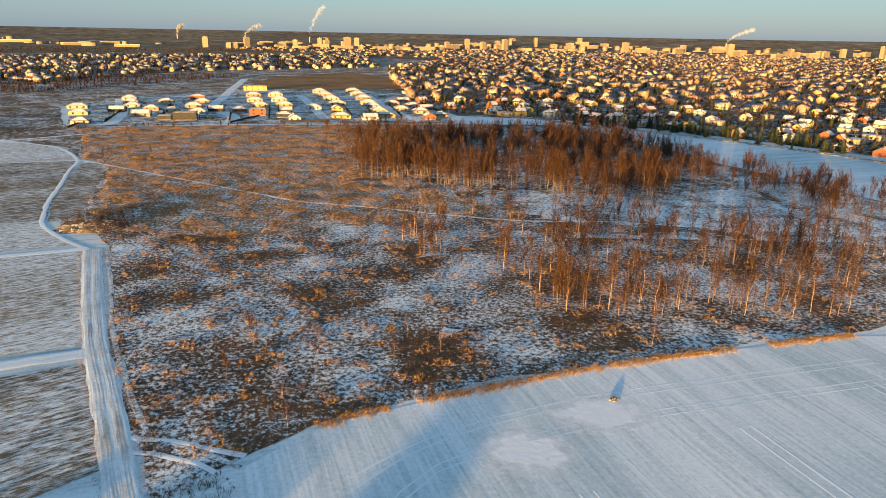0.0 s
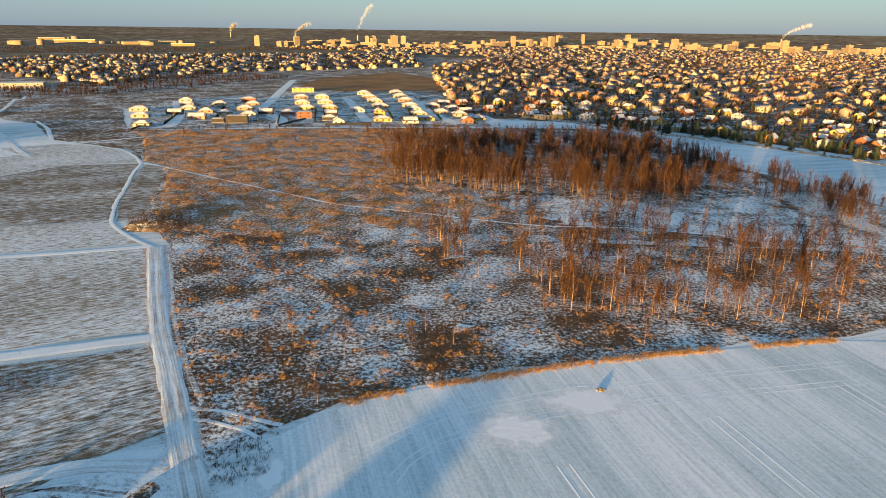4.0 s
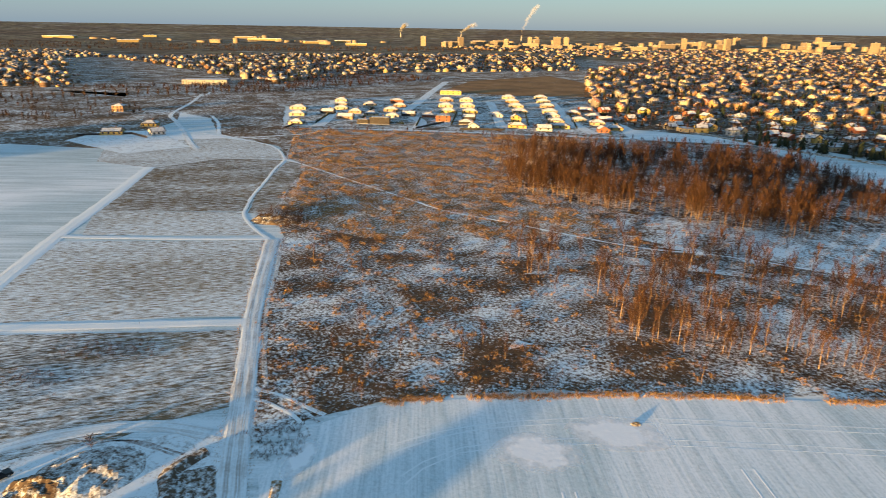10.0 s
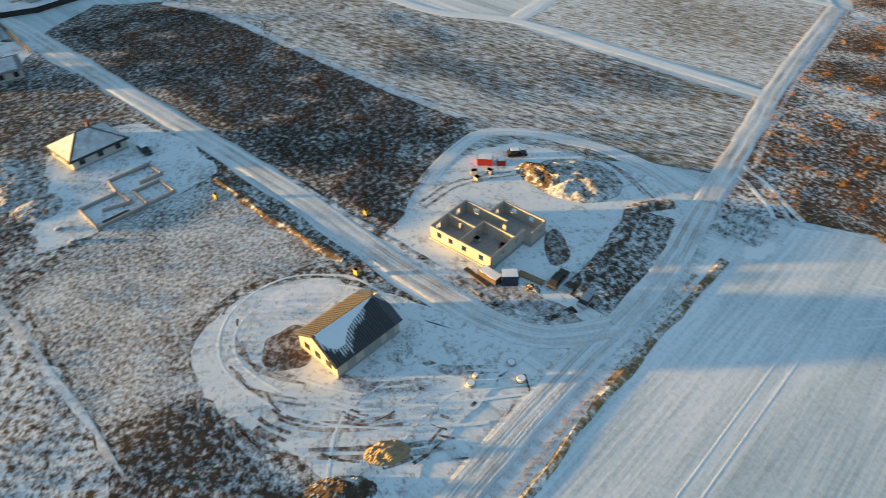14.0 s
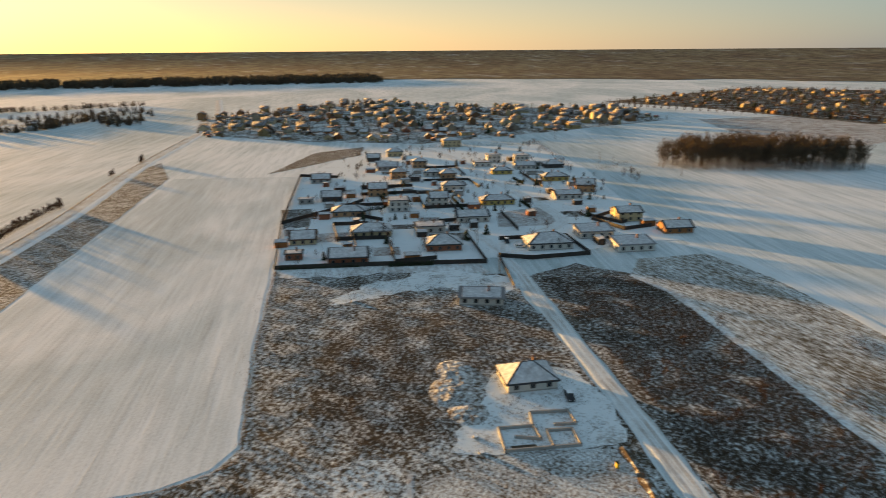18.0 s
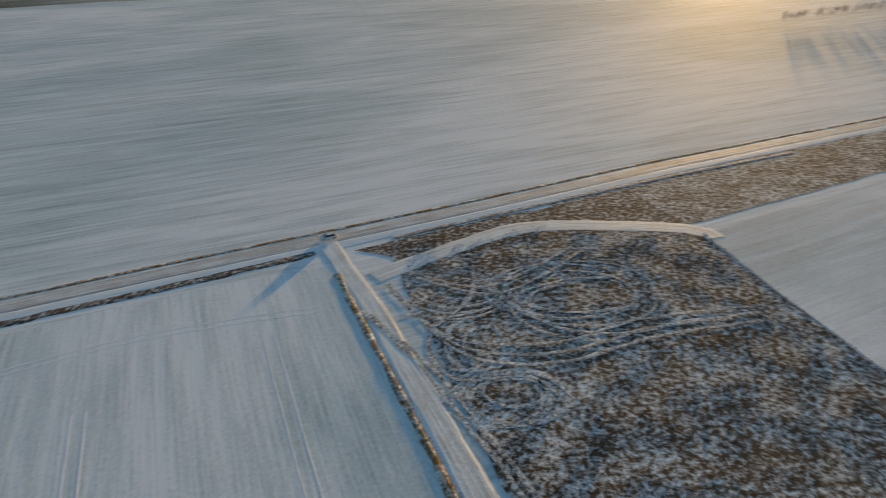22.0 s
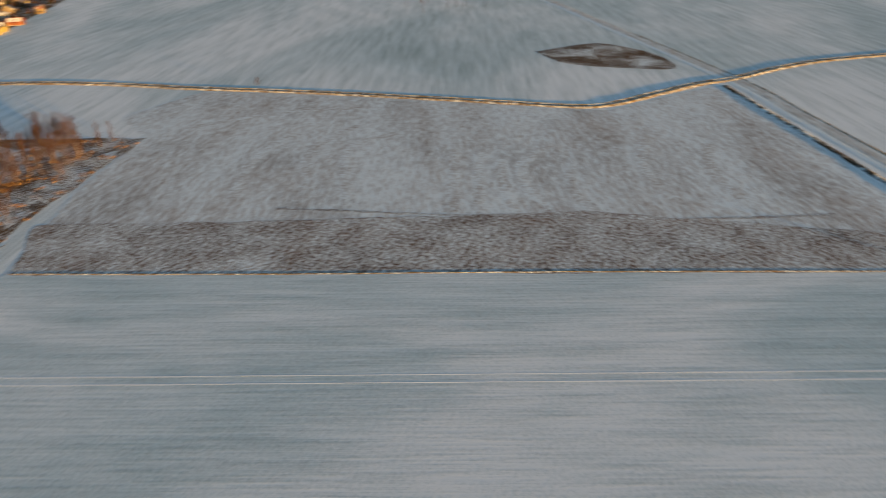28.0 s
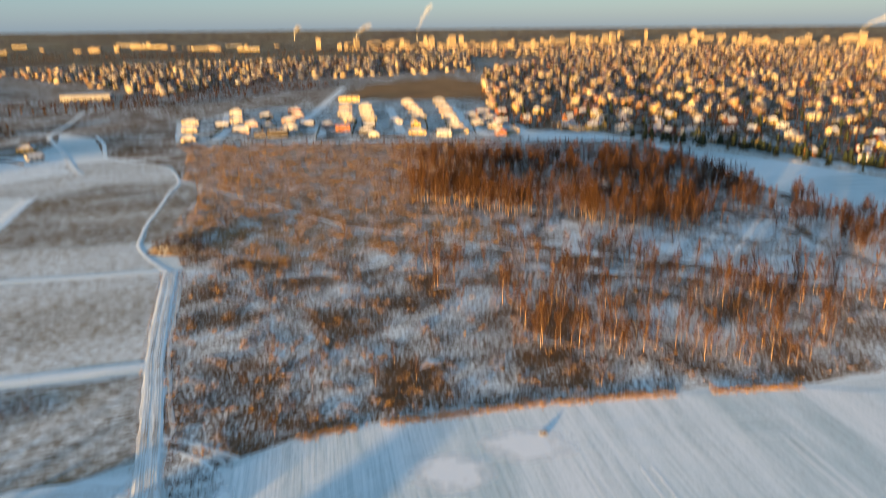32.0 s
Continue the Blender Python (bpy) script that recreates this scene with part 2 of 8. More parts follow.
M_PLOT_STRIP = rough_mat("patchy_mown_strip", (0.15, 0.115, 0.07), (0.24, 0.185, 0.115), 0.42, 0.06, 1.1, 32, 0.7)
M_PLOT_DARK = rough_mat("dark_grass_plot", (0.17, 0.12, 0.07), (0.24, 0.18, 0.11), 0.22, 0.05, 0.8, 32)
M_PLOUGH = rough_mat("ploughed_soil", (0.022, 0.016, 0.012), (0.05, 0.034, 0.024), -0.6, 0.2, 1.0)
M_YARD = rough_mat("trodden_snow_yard", (0.16, 0.12, 0.09), (0.26, 0.2, 0.15), 1.02, 0.2, 1.0, None, 0.5, 2.4, 3.2)
M_SUBURB = rough_mat("snowy_gardens", (0.07, 0.048, 0.028), (0.16, 0.105, 0.055), -0.05, 0.05, 0.22)
M_WASTE_FINE = rough_mat("even_weedy_ground", (0.11, 0.075, 0.05), (0.20, 0.14, 0.09), 0.52, 0.12, 1.3, None, 0.4, 1.2, 4.0)
M_WASTE_SNOWY = rough_mat("tufted_snowy_ground", (0.06, 0.043, 0.03), (0.13, 0.092, 0.058), 0.62, 0.10, 0.75, None, 0.3, 1.4, 6.0)
M_ESTATE = rough_mat("estate_gardens", (0.07, 0.05, 0.03), (0.16, 0.11, 0.06), 0.40, 0.05, 0.3)
M_VILLAGE = rough_mat("trodden_village_snow", (0.16, 0.12, 0.09), (0.26, 0.2, 0.15), 1.25, 0.06, 0.7, None, 0.4, 1.8, 2.4)
M_SWATHE = rough_mat("snowy_stubble_swathe", (0.25, 0.165, 0.125), (0.33, 0.245, 0.19), 0.74, 0.06, 0.6, None, 0.2, 1.6, 2.6)
M_BROWNFIELD = rough_mat("dry_grass_field", (0.24, 0.13, 0.055), (0.36, 0.21, 0.09), -0.7, 0.05, 0.6)
M_HEATH = rough_mat("far_heath", (0.12, 0.078, 0.046), (0.21, 0.135, 0.075), 0.10, 0.04, 0.3)


def far_mat():
    m, nt, bsdf = mat_begin("far_countryside")
    p = pos(nt)
    strip = mapped(nt, p, -25, (1.0, 2.2, 1.0))
    a, b, c = noisy(nt, strip, 0.0016, 4, 0.6, 0.5), noisy(nt, strip, 0.004, 4, 0.65), noisy(nt, p, 0.02, 4, 0.7)
    # pasture tones lightened, putting some distance haze into the colour
    col = blend(nt, ramp(nt, a, (0.44, 0.0), (0.50, 1.0)), (0.17, 0.13, 0.085), (0.22, 0.19, 0.12))
    col = blend(nt, ramp(nt, b, (0.56, 0.0), (0.74, 0.5)), col, SNOW_OLD)
    col = blend(nt, ramp(nt, c, (0.44, 0.0), (0.56, 0.75)), col, (0.05, 0.035, 0.025))
    return mat_end(m, nt, bsdf, col, 0.9, c, 1.0, 0.3, 0.1)


M_FAR = far_mat()
M_GREEN = field_mat("green_winter_corn", (0.06, 0.08, 0.045), 0.25, 20, 0.5, 0.8, 0.01, 1.0)
M_LANE = track_mat("packed_snow_lane", (0.40, 0.36, 0.32), 0.20)
M_ROAD = track_mat("snowy_main_road", (0.36, 0.30, 0.25), 0.45)
M_PATH = track_mat("snowy_path", (0.58, 0.56, 0.53), -0.15)
M_BANK = rough_mat("grassy_bank", (0.17, 0.11, 0.055), (0.34, 0.23, 0.11), 0.20, 0.3, 1.2)


def drift_mat():
    """Deeper snow whose edge thins out into the field."""
    m, nt, bsdf = mat_begin("drifted_snow")
    g = nt.nodes.new("ShaderNodeTexCoord").outputs["Generated"]
    n = nt.nodes.new("ShaderNodeVectorMath")
    n.operation = "DISTANCE"
    plug(nt, n.inputs[0], mapped(nt, g, 0, (1, 1, 0.0001)))
    n.inputs[1].default_value = (0.5, 0.5, 0)
    edge = spread(nt, n.outputs["Value"], (noisy(nt, pos(nt), 0.3, 4, 0.6), 0.55))
    plug(nt, bsdf.inputs["Alpha"], ramp(nt, edge, (0.26, 0.96), (0.53, 0.0)))
    return mat_end(m, nt, bsdf, (0.93, 0.95, 0.97), 0.7, noisy(nt, pos(nt), 0.8, 4), 0.08, 0.5, 0.2)


M_DRIFT = drift_mat()
M_ROOFSNOW = plain_mat("thin_roof_snow", (0.76, 0.78, 0.80), (0.38, 0.38, 0.40), 0.7, 0.8, 0.03, 0.2)
M_SNOW = plain_mat("fresh_snow", (0.86, 0.89, 0.93), SNOW, 0.8, 0.7, 0.05, 0.2)


# ---- mesh tools ----
from mathutils import geometry


def mesh_of(name, verts, faces, mats, slots=None, smooth=False):
    me = bpy.data.meshes.new(name)
    me.from_pydata([tuple(v) for v in verts], [], [tuple(f) for f in faces])
    for m in mats:
        me.materials.append(m)
    if slots is not None:
        me.polygons.foreach_set("material_index", np.asarray(slots, dtype=np.int32))
    if smooth:
        me.polygons.foreach_set("use_smooth", np.ones(len(me.polygons), dtype=bool))
    me.update()
    return me


def thing(name, label, category, m=None, group="", data=None):
    ob = new(name, data)
    if m is not None:
        ob.matrix_world = m
    return tagged(ob, label, category, group)


def part_of(name, me, parent, label="", m=None):
    ob = new(name, me)
    ob.parent = parent
    if m is not None:
        ob.matrix_local = m
    return tagged(ob, label)


class Shape:
    """Collects simple solids into one mesh."""

    def __init__(self):
        self.v, self.f = [], []

    def add(self, verts, faces):
        k = len(self.v)
        self.v += [tuple(a) for a in verts]
        self.f += [tuple(i + k for i in f) for f in faces]
        return self

    def box(self, x0, y0, z0, x1, y1, z1):
        return self.add([(x0, y0, z0), (x1, y0, z0), (x1, y1, z0), (x0, y1, z0), (x0, y0, z1), (x1, y0, z1), (x1, y1, z1), (x0, y1, z1)],
                        [(3, 2, 1, 0), (4, 5, 6, 7), (0, 1, 5, 4), (1, 2, 6, 5), (2, 3, 7, 6), (3, 0, 4, 7)])

    def slab(self, poly, thick):
        """A flat polygon given a thickness downwards."""
        n = len(poly)
        low = [(x, y, z - thick) for x, y, z in poly]
        return self.add(list(poly) + low, [tuple(range(n)), tuple(range(2 * n - 1, n - 1, -1))] + [((i + 1) % n, i, i + n, (i + 1) % n + n) for i in range(n)])

    def tube(self, pts, radii, sides=6):
        k = len(self.v)
        for (x, y, z), r in zip(pts, radii):
            for s in range(sides):
                a = 2 * math.pi * s / sides
                self.v.append((x + r * math.cos(a), y + r * math.sin(a), z))
        for i in range(len(pts) - 1):
            for s in range(sides):
                a, b = k + i * sides + s, k + i * sides + (s + 1) % sides
                self.f.append((a, b, b + sides, a + sides))
        self.f.append(tuple(range(k + (len(pts) - 1) * sides, k + len(pts) * sides)))
        return self

    def done(self, name, *mats, slots=None, smooth=False):
        return mesh_of(name, self.v, self.f, mats, slots, smooth)


def curve_through(pts, step):
    """A smooth line through the points, cut into steps."""
    pts = [np.array(p, float) for p in pts]
    out = []
    for i in range(len(pts) - 1):
        a, b, c, d = pts[max(i - 1, 0)], pts[i], pts[i + 1], pts[min(i + 2, len(pts) - 1)]
        n = max(1, int(np.linalg.norm(c - b) / step))
        for k in range(n):
            t = k / n
            out.append(0.5 * (2 * b + (c - a) * t + (2 * a - 5 * b + 4 * c - d) * t * t + (3 * b - a - 3 * c + d) * t ** 3))
    out.append(pts[-1])
    return np.array(out)


def land(name, corners, z, mat, label, category="field", step=5.0, ragged=0.7, smooth=False, kind="structure"):
    """A patch of land cover with ragged edges, a hand above the ground sheet."""
    c = list(corners) + [corners[0]]
    if smooth:
        line = curve_through(c, step)[:-1]
    else:
        line = []
        for a, b in zip(c[:-1], c[1:]):
            a, b = np.array(a, float), np.array(b, float)
            n = max(1, int(np.linalg.norm(b - a) / step))
            line += [a + (b - a) * k / n for k in range(n)]
        line = np.array(line)
    loop = []
    for x, y in line:
        w = noise.noise_vector(Vector((x * 0.11, y * 0.11, z * 7))) + 0.6 * noise.noise_vector(Vector((x * 0.4, y * 0.4, 3 + z)))
        loop.append(Vector((x + w.x * ragged, y + w.y * ragged, z)))
    tris = geometry.tessellate_polygon([loop])
    me = mesh_of(name, loop, [t if (loop[t[1]] - loop[t[0]]).cross(loop[t[2]] - loop[t[0]]).z > 0 else t[::-1] for t in tris], [])
    me.materials.append(mat)
    return tagged(new(name, me), label, category, kind=kind)


def ribbon(name, pts, profile, mat, label, category="road", step=4.0, ragged=0.25, kind="structure"):
    """A strip along a line: profile holds offsets to the left (-) and right (+) with heights."""
    line = curve_through(pts, step)
    tang = np.gradient(line, axis=0)
    tang /= np.linalg.norm(tang, axis=1)[:, None] + 1e-9
    side = np.stack([tang[:, 1], -tang[:, 0]], 1)
    dist = np.concatenate([[0], np.cumsum(np.linalg.norm(np.diff(line, axis=0), axis=1))])
    n = len(profile)
    verts, uvs, faces = [], [], []
    for i, (p, s) in enumerate(zip(line, side)):
        for j, (o, z) in enumerate(profile):
            e = noise.noise(Vector((p[0] * 0.16, p[1] * 0.16, j * 5.3)))
            d = o + e * ragged * (2.0 if j in (0, n - 1) else 1.0)
            verts.append((p[0] + s[0] * d, p[1] + s[1] * d, z * (1 + (0.35 * e if z > 0.25 else 0))))
            uvs.append((o, dist[i]))
    for i in range(len(line) - 1):
        for j in range(n - 1):
            a = i * n + j
            faces.append((a, a + n, a + n + 1, a + 1))
    me = mesh_of(name, verts, faces, [mat])
    if me.polygons[0].normal.z < 0:
        me.flip_normals()
    layer = me.uv_layers.new(name="UVMap")
    for lp in me.loops:
        layer.data[lp.index].uv = uvs[lp.vertex_index]
    return tagged(new(name, me), label, category, kind=kind)


def inside(poly, x, y):
    x, y = np.asarray(x), np.asarray(y)
    res = np.zeros(x.shape, bool)
    n = len(poly)
    for i in range(n):
        (x0, y0), (x1, y1) = poly[i], poly[(i + 1) % n]
        cross = (y0 > y) != (y1 > y)
        with np.errstate(divide="ignore", invalid="ignore"):
            res ^= cross & (x < (x1 - x0) * (y - y0) / (y1 - y0 + 1e-12) + x0)
    return res


rng = np.random.default_rng(7)


def sprinkle(poly, count, rnd=None):
    """Random places inside a polygon."""
    rnd = rnd or rng
    px, py = [p[0] for p in poly], [p[1] for p in poly]
    got = np.zeros((0, 2))
    while len(got) < count:
        a = np.stack([rnd.uniform(min(px), max(px), count * 3), rnd.uniform(min(py), max(py), count * 3)], 1)
        got = np.concatenate([got, a[inside(poly, a[:, 0], a[:, 1])]])
    return got[:count]


def mass(name, templates, places, scales, mats, label, category, turns=None, z=0.0, tall=None):
    """Many small things joined into one mesh. templates: (verts, faces of one size, slots)."""
    pick = rng.integers(0, len(templates), len(places))
    turns = rng.uniform(0, 2 * math.pi, len(places)) if turns is None else np.asarray(turns)
    tall = np.ones(len(places)) if tall is None else tall
    vs, fs, ss, off = [], [], [], 0
    for k, (tv, tf, ts) in enumerate(templates):
        ids = np.nonzero(pick == k)[0]
        if not len(ids):
            continue
        c, s = np.cos(turns[ids])[:, None], np.sin(turns[ids])[:, None]
        sc = np.asarray(scales)[ids][:, None]
        x, y = tv[None, :, 0] * sc, tv[None, :, 1] * sc
        v = np.stack([c * x - s * y + places[ids, 0][:, None], s * x + c * y + places[ids, 1][:, None], tv[None, :, 2] * sc * tall[ids][:, None] + z], 2)
        f = tf[None] + (np.arange(len(ids)) * len(tv))[:, None, None] + off
        vs.append(v.reshape(-1, 3))
        fs.append(f.reshape(-1, tf.shape[1]))
        ss.append(np.tile(ts, len(ids)))
        off += len(ids) * len(tv)
    v, f, sl = np.concatenate(vs), np.concatenate(fs), np.concatenate(ss)
    me = bpy.data.meshes.new(name)
    me.vertices.add(len(v))
    me.vertices.foreach_set("co", v.astype(np.float32).ravel())
    n = f.shape[1]
    me.loops.add(f.size)
    me.loops.foreach_set("vertex_index", f.astype(np.int32).ravel())
    me.polygons.add(len(f))
    me.polygons.foreach_set("loop_start", np.arange(0, f.size, n, dtype=np.int32))
    me.polygons.foreach_set("loop_total", np.full(len(f), n, dtype=np.int32))
    for m in mats:
        me.materials.append(m)
    me.polygons.foreach_set("material_index", sl.astype(np.int32))
    me.update(calc_edges=True)
    me.validate()
    return tagged(new(name, me), label, category, kind="stuff")


# ---- ground, fields and roads ----
def ground_sheet():
    verts, faces = [], []
    rings = [0, 60, 150, 300, 500, 800, 1200, 1700, 2300, 3000, 3600, 4100, 4500, 4800, 4960]
    seg = 96
    for r in rings:
        for s in range(seg):
            a = 2 * math.pi * s / seg
            lift = max(0.0, (r - 2900) / 2060) ** 1.6 * 66
            lift *= 1 + 0.10 * noise.noise(Vector((math.cos(a) * 4, math.sin(a) * 4, r * 0.001)))
            verts.append((30 + r * math.cos(a), -20 + r * math.sin(a), lift))
    for i in range(len(rings) - 1):
        for s in range(seg):
            a, b = i * seg + s, i * seg + (s + 1) % seg
            faces.append((a, a + seg, b + seg, b) if i else (a + seg, b + seg, a))
    me = mesh_of("ground", verts, faces, [M_GROUND])
    return tagged(new("ground", me), "wide flat farmland under a thin cover of snow", "ground", kind="structure")


def lift_at(x, y):
    r = math.hypot(x - 30, y + 20)
    return max(0.0, (r - 2900) / 2060) ** 1.6 * 66


ground_sheet()

FIELD_A = [(-33, 80), (-30, 86), (-24, 93), (-17, 99), (-6, 104), (10, 111), (26, 118), (51, 125), (95, 137), (122, 138), (145, 74), (173, -3), (203, -89), (163, -117), (130, -133), (93, -150), (57, -162), (50, -153), (36, -117), (27, -91), (-6, 5), (-18, 35), (-26, 54), (-33, 66)]
land("field_near", FIELD_A, 0.05, M_FIELD, "drilled field under thin bluish snow", "field")
land("field_west", [(-42, -173), (-48, -142), (-55, -114), (-61, -104), (-69, -97), (-78, -96), (-113, -114), (-184, -147), (-371, -229), (-345, -308), (-119, -208)], 0.05, M_FIELD_B, "long sown field under thin snow", "field")
SCRUB = [(-40, 76), (-51, 93), (-70, 124), (-105, 193), (-118, 208), (-134, 232), (-145, 260), (-157, 293), (-173, 325), (-190, 335), (-235, 420), (-262, 448), (-158, 474), (-8, 502), (100, 512), (115, 455), (150, 364), (187, 276), (214, 205), (221, 184), (170, 168), (146, 161), (96, 139), (51, 127), (10, 113), (-17, 101), (-30, 89)]
land("scrub_ground", SCRUB, 0.07, M_SCRUB, "overgrown meadow of rust-coloured grass and patchy snow", "meadow", ragged=1.4)
land("orange_meadow", [(-116, 210), (-132, 234), (-143, 260), (-155, 293), (-171, 325), (-190, 337), (-235, 420), (-258, 446), (-158, 472), (-20, 496), (-45, 330), (-10, 290), (20, 250), (-20, 225), (-70, 205)], 0.085, M_SCRUB_ORANGE, "meadow of tall orange grass with a little snow", "meadow", ragged=3.5, step=4)
land("wood_floor", [(-48, 318), (16, 284), (80, 271), (140, 292), (152, 345), (132, 425), (104, 500), (8, 494), (-24, 440)], 0.088, M_WOODFLOOR, "leaf-littered ground under the birch wood", "meadow", ragged=4, step=4)
land("heath_northwest", [(-192, 338), (-235, 420), (-262, 448), (-330, 563), (-415, 700), (-480, 695), (-570, 610), (-500, 520), (-401, 493), (-349, 470), (-289, 400), (-258, 388), (-217, 370)], 0.046, M_HEATH, "rough brown grassland with patchy snow", "meadow", ragged=2, step=6)
land("birch_clearing", [(20, 250), (60, 226), (110, 222), (198, 212), (184, 274), (150, 335), (140, 298), (80, 272), (20, 284)], 0.095, M_CLEARING, "snowy clearing between the birch belts", "meadow", ragged=8, step=3)
land("birch_ground", [(6, 214), (-12, 170), (6, 122), (40, 124), (96, 141), (150, 165), (213, 187), (203, 208), (110, 218)], 0.09, M_CLEARING, "snowy ground under the scattered birches", "meadow", ragged=9, step=3)
land("stubble_field", [(122, 138), (203, -89), (225, -90), (331, -52), (372, -32), (346, -10), (314, 14), (305, 110), (297, 165), (288, 210), (240, 215), (221, 184), (170, 166)], 0.04, M_STUBBLE, "stubble field greyed by thin snow", "field")
land("weed_strip", [(123, 137), (202, -88), (222, -84), (208, 4), (170, 95), (147, 156)], 0.06, M_STUBBLE_DARK, "strip of brown weeds beside the stubble", "field", ragged=1.2)
land("waste_ground_south", [(42, -172), (20, -92), (-24, 18), (-60, 5), (-83, -3.5), (-113, -16), (-145, -30), (-178, -45), (-205, -58), (-187, -146), (-113, -113), (-78, -95), (-68.5, -96), (-60, -103.5), (-54.5, -114), (-47.5, -142), (-41.5, -173), (0, -186)], 0.055, M_WASTE, "weedy building land speckled with snow", "waste ground", ragged=1.2)
land("waste_strip", [(-40, -178), (-119, -212), (-345, -312), (-400, -360), (-379, -356), (-251, -293), (-229, -284), (-111, -238), (-94, -231.5), (-47, -213.5), (0, -195)], 0.045, M_WASTE, "rough grass strip along the main road", "verge", ragged=0.8)
land("waste_ground_north", [(-60, 12.5), (-82, 4.5), (-112, -8), (-148, -23.5), (-205, -48.5), (-224, -32), (-216, -10), (-199, 5), (-167, 17), (-127, 33), (-98, 46.5), (-90, 44), (-84, 35), (-74, 22)], 0.055, M_WASTE_DARK, "dark weedy plot between the lanes", "waste ground", ragged=1.2)
land("grass_strip", [(-84, 36), (-98, 46), (-127, 32.5), (-167, 16.5), (-199, 4.5), (-216, -10.5), (-236, -8), (-250, 20), (-222, 42), (-165, 67), (-146, 86), (-100, 105), (-72, 117), (-52, 84), (-62, 74)], 0.05, M_PLOT_STRIP, "mown grass strip dusted with snow", "field", ragged=0.6)
land("plot_middle", [(-76, 126), (-111, 187), (-182, 158), (-148, 93)], 0.05, M_PLOT, "mown grass plot dusted with snow", "field", ragged=0.5)
land("plot_far", [(-203, 197), (-141, 219), (-135, 209), (-124, 201), (-114, 193), (-180, 167)], 0.05, M_PLOT, "mown grass plot dusted with snow", "field", ragged=0.5)
land("plot_path_side", [(-139, 218), (-131, 226), (-136, 240), (-145, 260), (-157, 293), (-173, 325), (-186, 330), (-177, 304), (-163, 269), (-152, 243)], 0.052, M_PLOT_DARK, "grass between the footpath and the meadow", "field", ragged=0.7)
land("plot_upper", [(-190, 333), (-217, 367), (-244, 382), (-270, 386), (-296, 364), (-301, 325), (-315, 315), (-288, 282), (-246, 280), (-226, 319)], 0.052, M_PLOT, "grass plot greyed by thin snow", "field", ragged=0.8)
land("plot_far_dark", [(-141, 220), (-153, 245), (-163, 270), (-178, 306), (-188, 330), (-226, 318), (-246, 278), (-203, 197)], 0.055, M_PLOT_DARK, "brown mown meadow almost free of snow", "field", ragged=0.7)
land("ploughed_patch", [(226, -121.5), (292, -219), (231.5, -257.5), (151, -144), (167, -138), (205, -122)], 0.05, M_PLOUGH, "freshly ploughed black soil", "field", ragged=0.8)
land("dry_meadow", [(-248, 806), (-262, 1003), (-170, 1195), (-78, 1040), (-49, 836), (-128, 802)], 0.075, M_BROWNFIELD, "dry orange meadow beyond the new houses", "meadow", step=12)
land("village_ground", [(-186, -146), (-224, -66), (-225, -50), (-262, -8), (-270, 14), (-350, -14), (-449, -40), (-563, -86), (-514, -188), (-440, -230), (-371, -228)], 0.06, M_VILLAGE, "trodden snow between village plots", "yard")
land("yard_building_site", [(-28, 30), (-58, 12), (-68, 18), (-74, 26), (-84, 44), (-74, 60), (-60, 70), (-46, 74), (-40, 62), (-36, 48)], 0.075, M_YARD, "snow rutted by builders' vehicles", "yard", smooth=True, step=2, ragged=1.8)
land("yard_barn", [(-27, 28), (-20, 8), (-11, -8), (-17, -14), (-25, -18), (-34, -24), (-45, -27), (-53, -25), (-59, -17), (-58, -8), (-55, 0), (-44, 10), (-34, 18)], 0.075, M_YARD, "trampled snow round the new barn", "yard", smooth=True, step=2, ragged=1.8)
land("yard_foundation", [(-87, -51), (-90.5, -36), (-95, -24), (-101, -13.6), (-116, -17), (-131, -26), (-133, -36), (-124, -48), (-113, -47), (-103, -49)], 0.075, M_YARD, "clean snow round a new house and footings", "yard", step=2, ragged=1.4)
land("estate_ground", [(-262, 450), (-158, 482), (-8, 506), (8, 512), (-30, 690), (-95, 800), (-230, 800), (-330, 650), (-318, 560)], 0.06, M_ESTATE, "snowy plots of a new housing estate", "yard", step=10)
land("weedy_island", [(424, 73), (399, 50), (396, 15), (403, -9), (430, 0), (450, 20), (458, 45)], 0.06, M_SCRUB, "unmown island of reddish weeds", "meadow", smooth=True)

MAIN = [(900, 300), (679, 140), (496, 27), (384, -40), (331, -64), (258, -97), (211, -117), (170, -133), (131, -147), (97, -161), (55, -178), (11, -196), (-47, -221), (-94, -239), (-229, -292), (-379, -364), (-539, -430), (-720, -520), (-1000, -700)]
ribbon("road_main", MAIN, [(-3.6, 0.02), (-2.7, 0.11), (-2.2, 0.13), (2.2, 0.13), (2.7, 0.11), (3.4, 0.06)], M_ROAD, "straight country road with worn brown snow", "road", 6)
ribbon("road_shoulder", MAIN, [(2.9, 0.03), (3.6, 0.12), (5.2, 0.09), (6.6, 0.04)], M_PATH, "snow bank ploughed off the road", "verge", 6, 0.3)
ribbon("verge_south", [(p[0] + 1.5, p[1] - 3.8) for p in MAIN[2:17]], [(-0.8, 0.0), (-0.3, 0.18), (0.3, 0.18), (0.8, 0.0)], M_BANK, "low grassy verge along the road", "verge", 5)
ACCESS = [(58, -176), (54, -166), (44, -144), (36, -123), (28, -102), (23, -88), (10, -50), (-4, -10), (-12, 8), (-19, 24), (-25, 40), (-32, 55), (-43, 73), (-54, 92), (-66, 112), (-74, 125), (-92, 158), (-108, 189)]
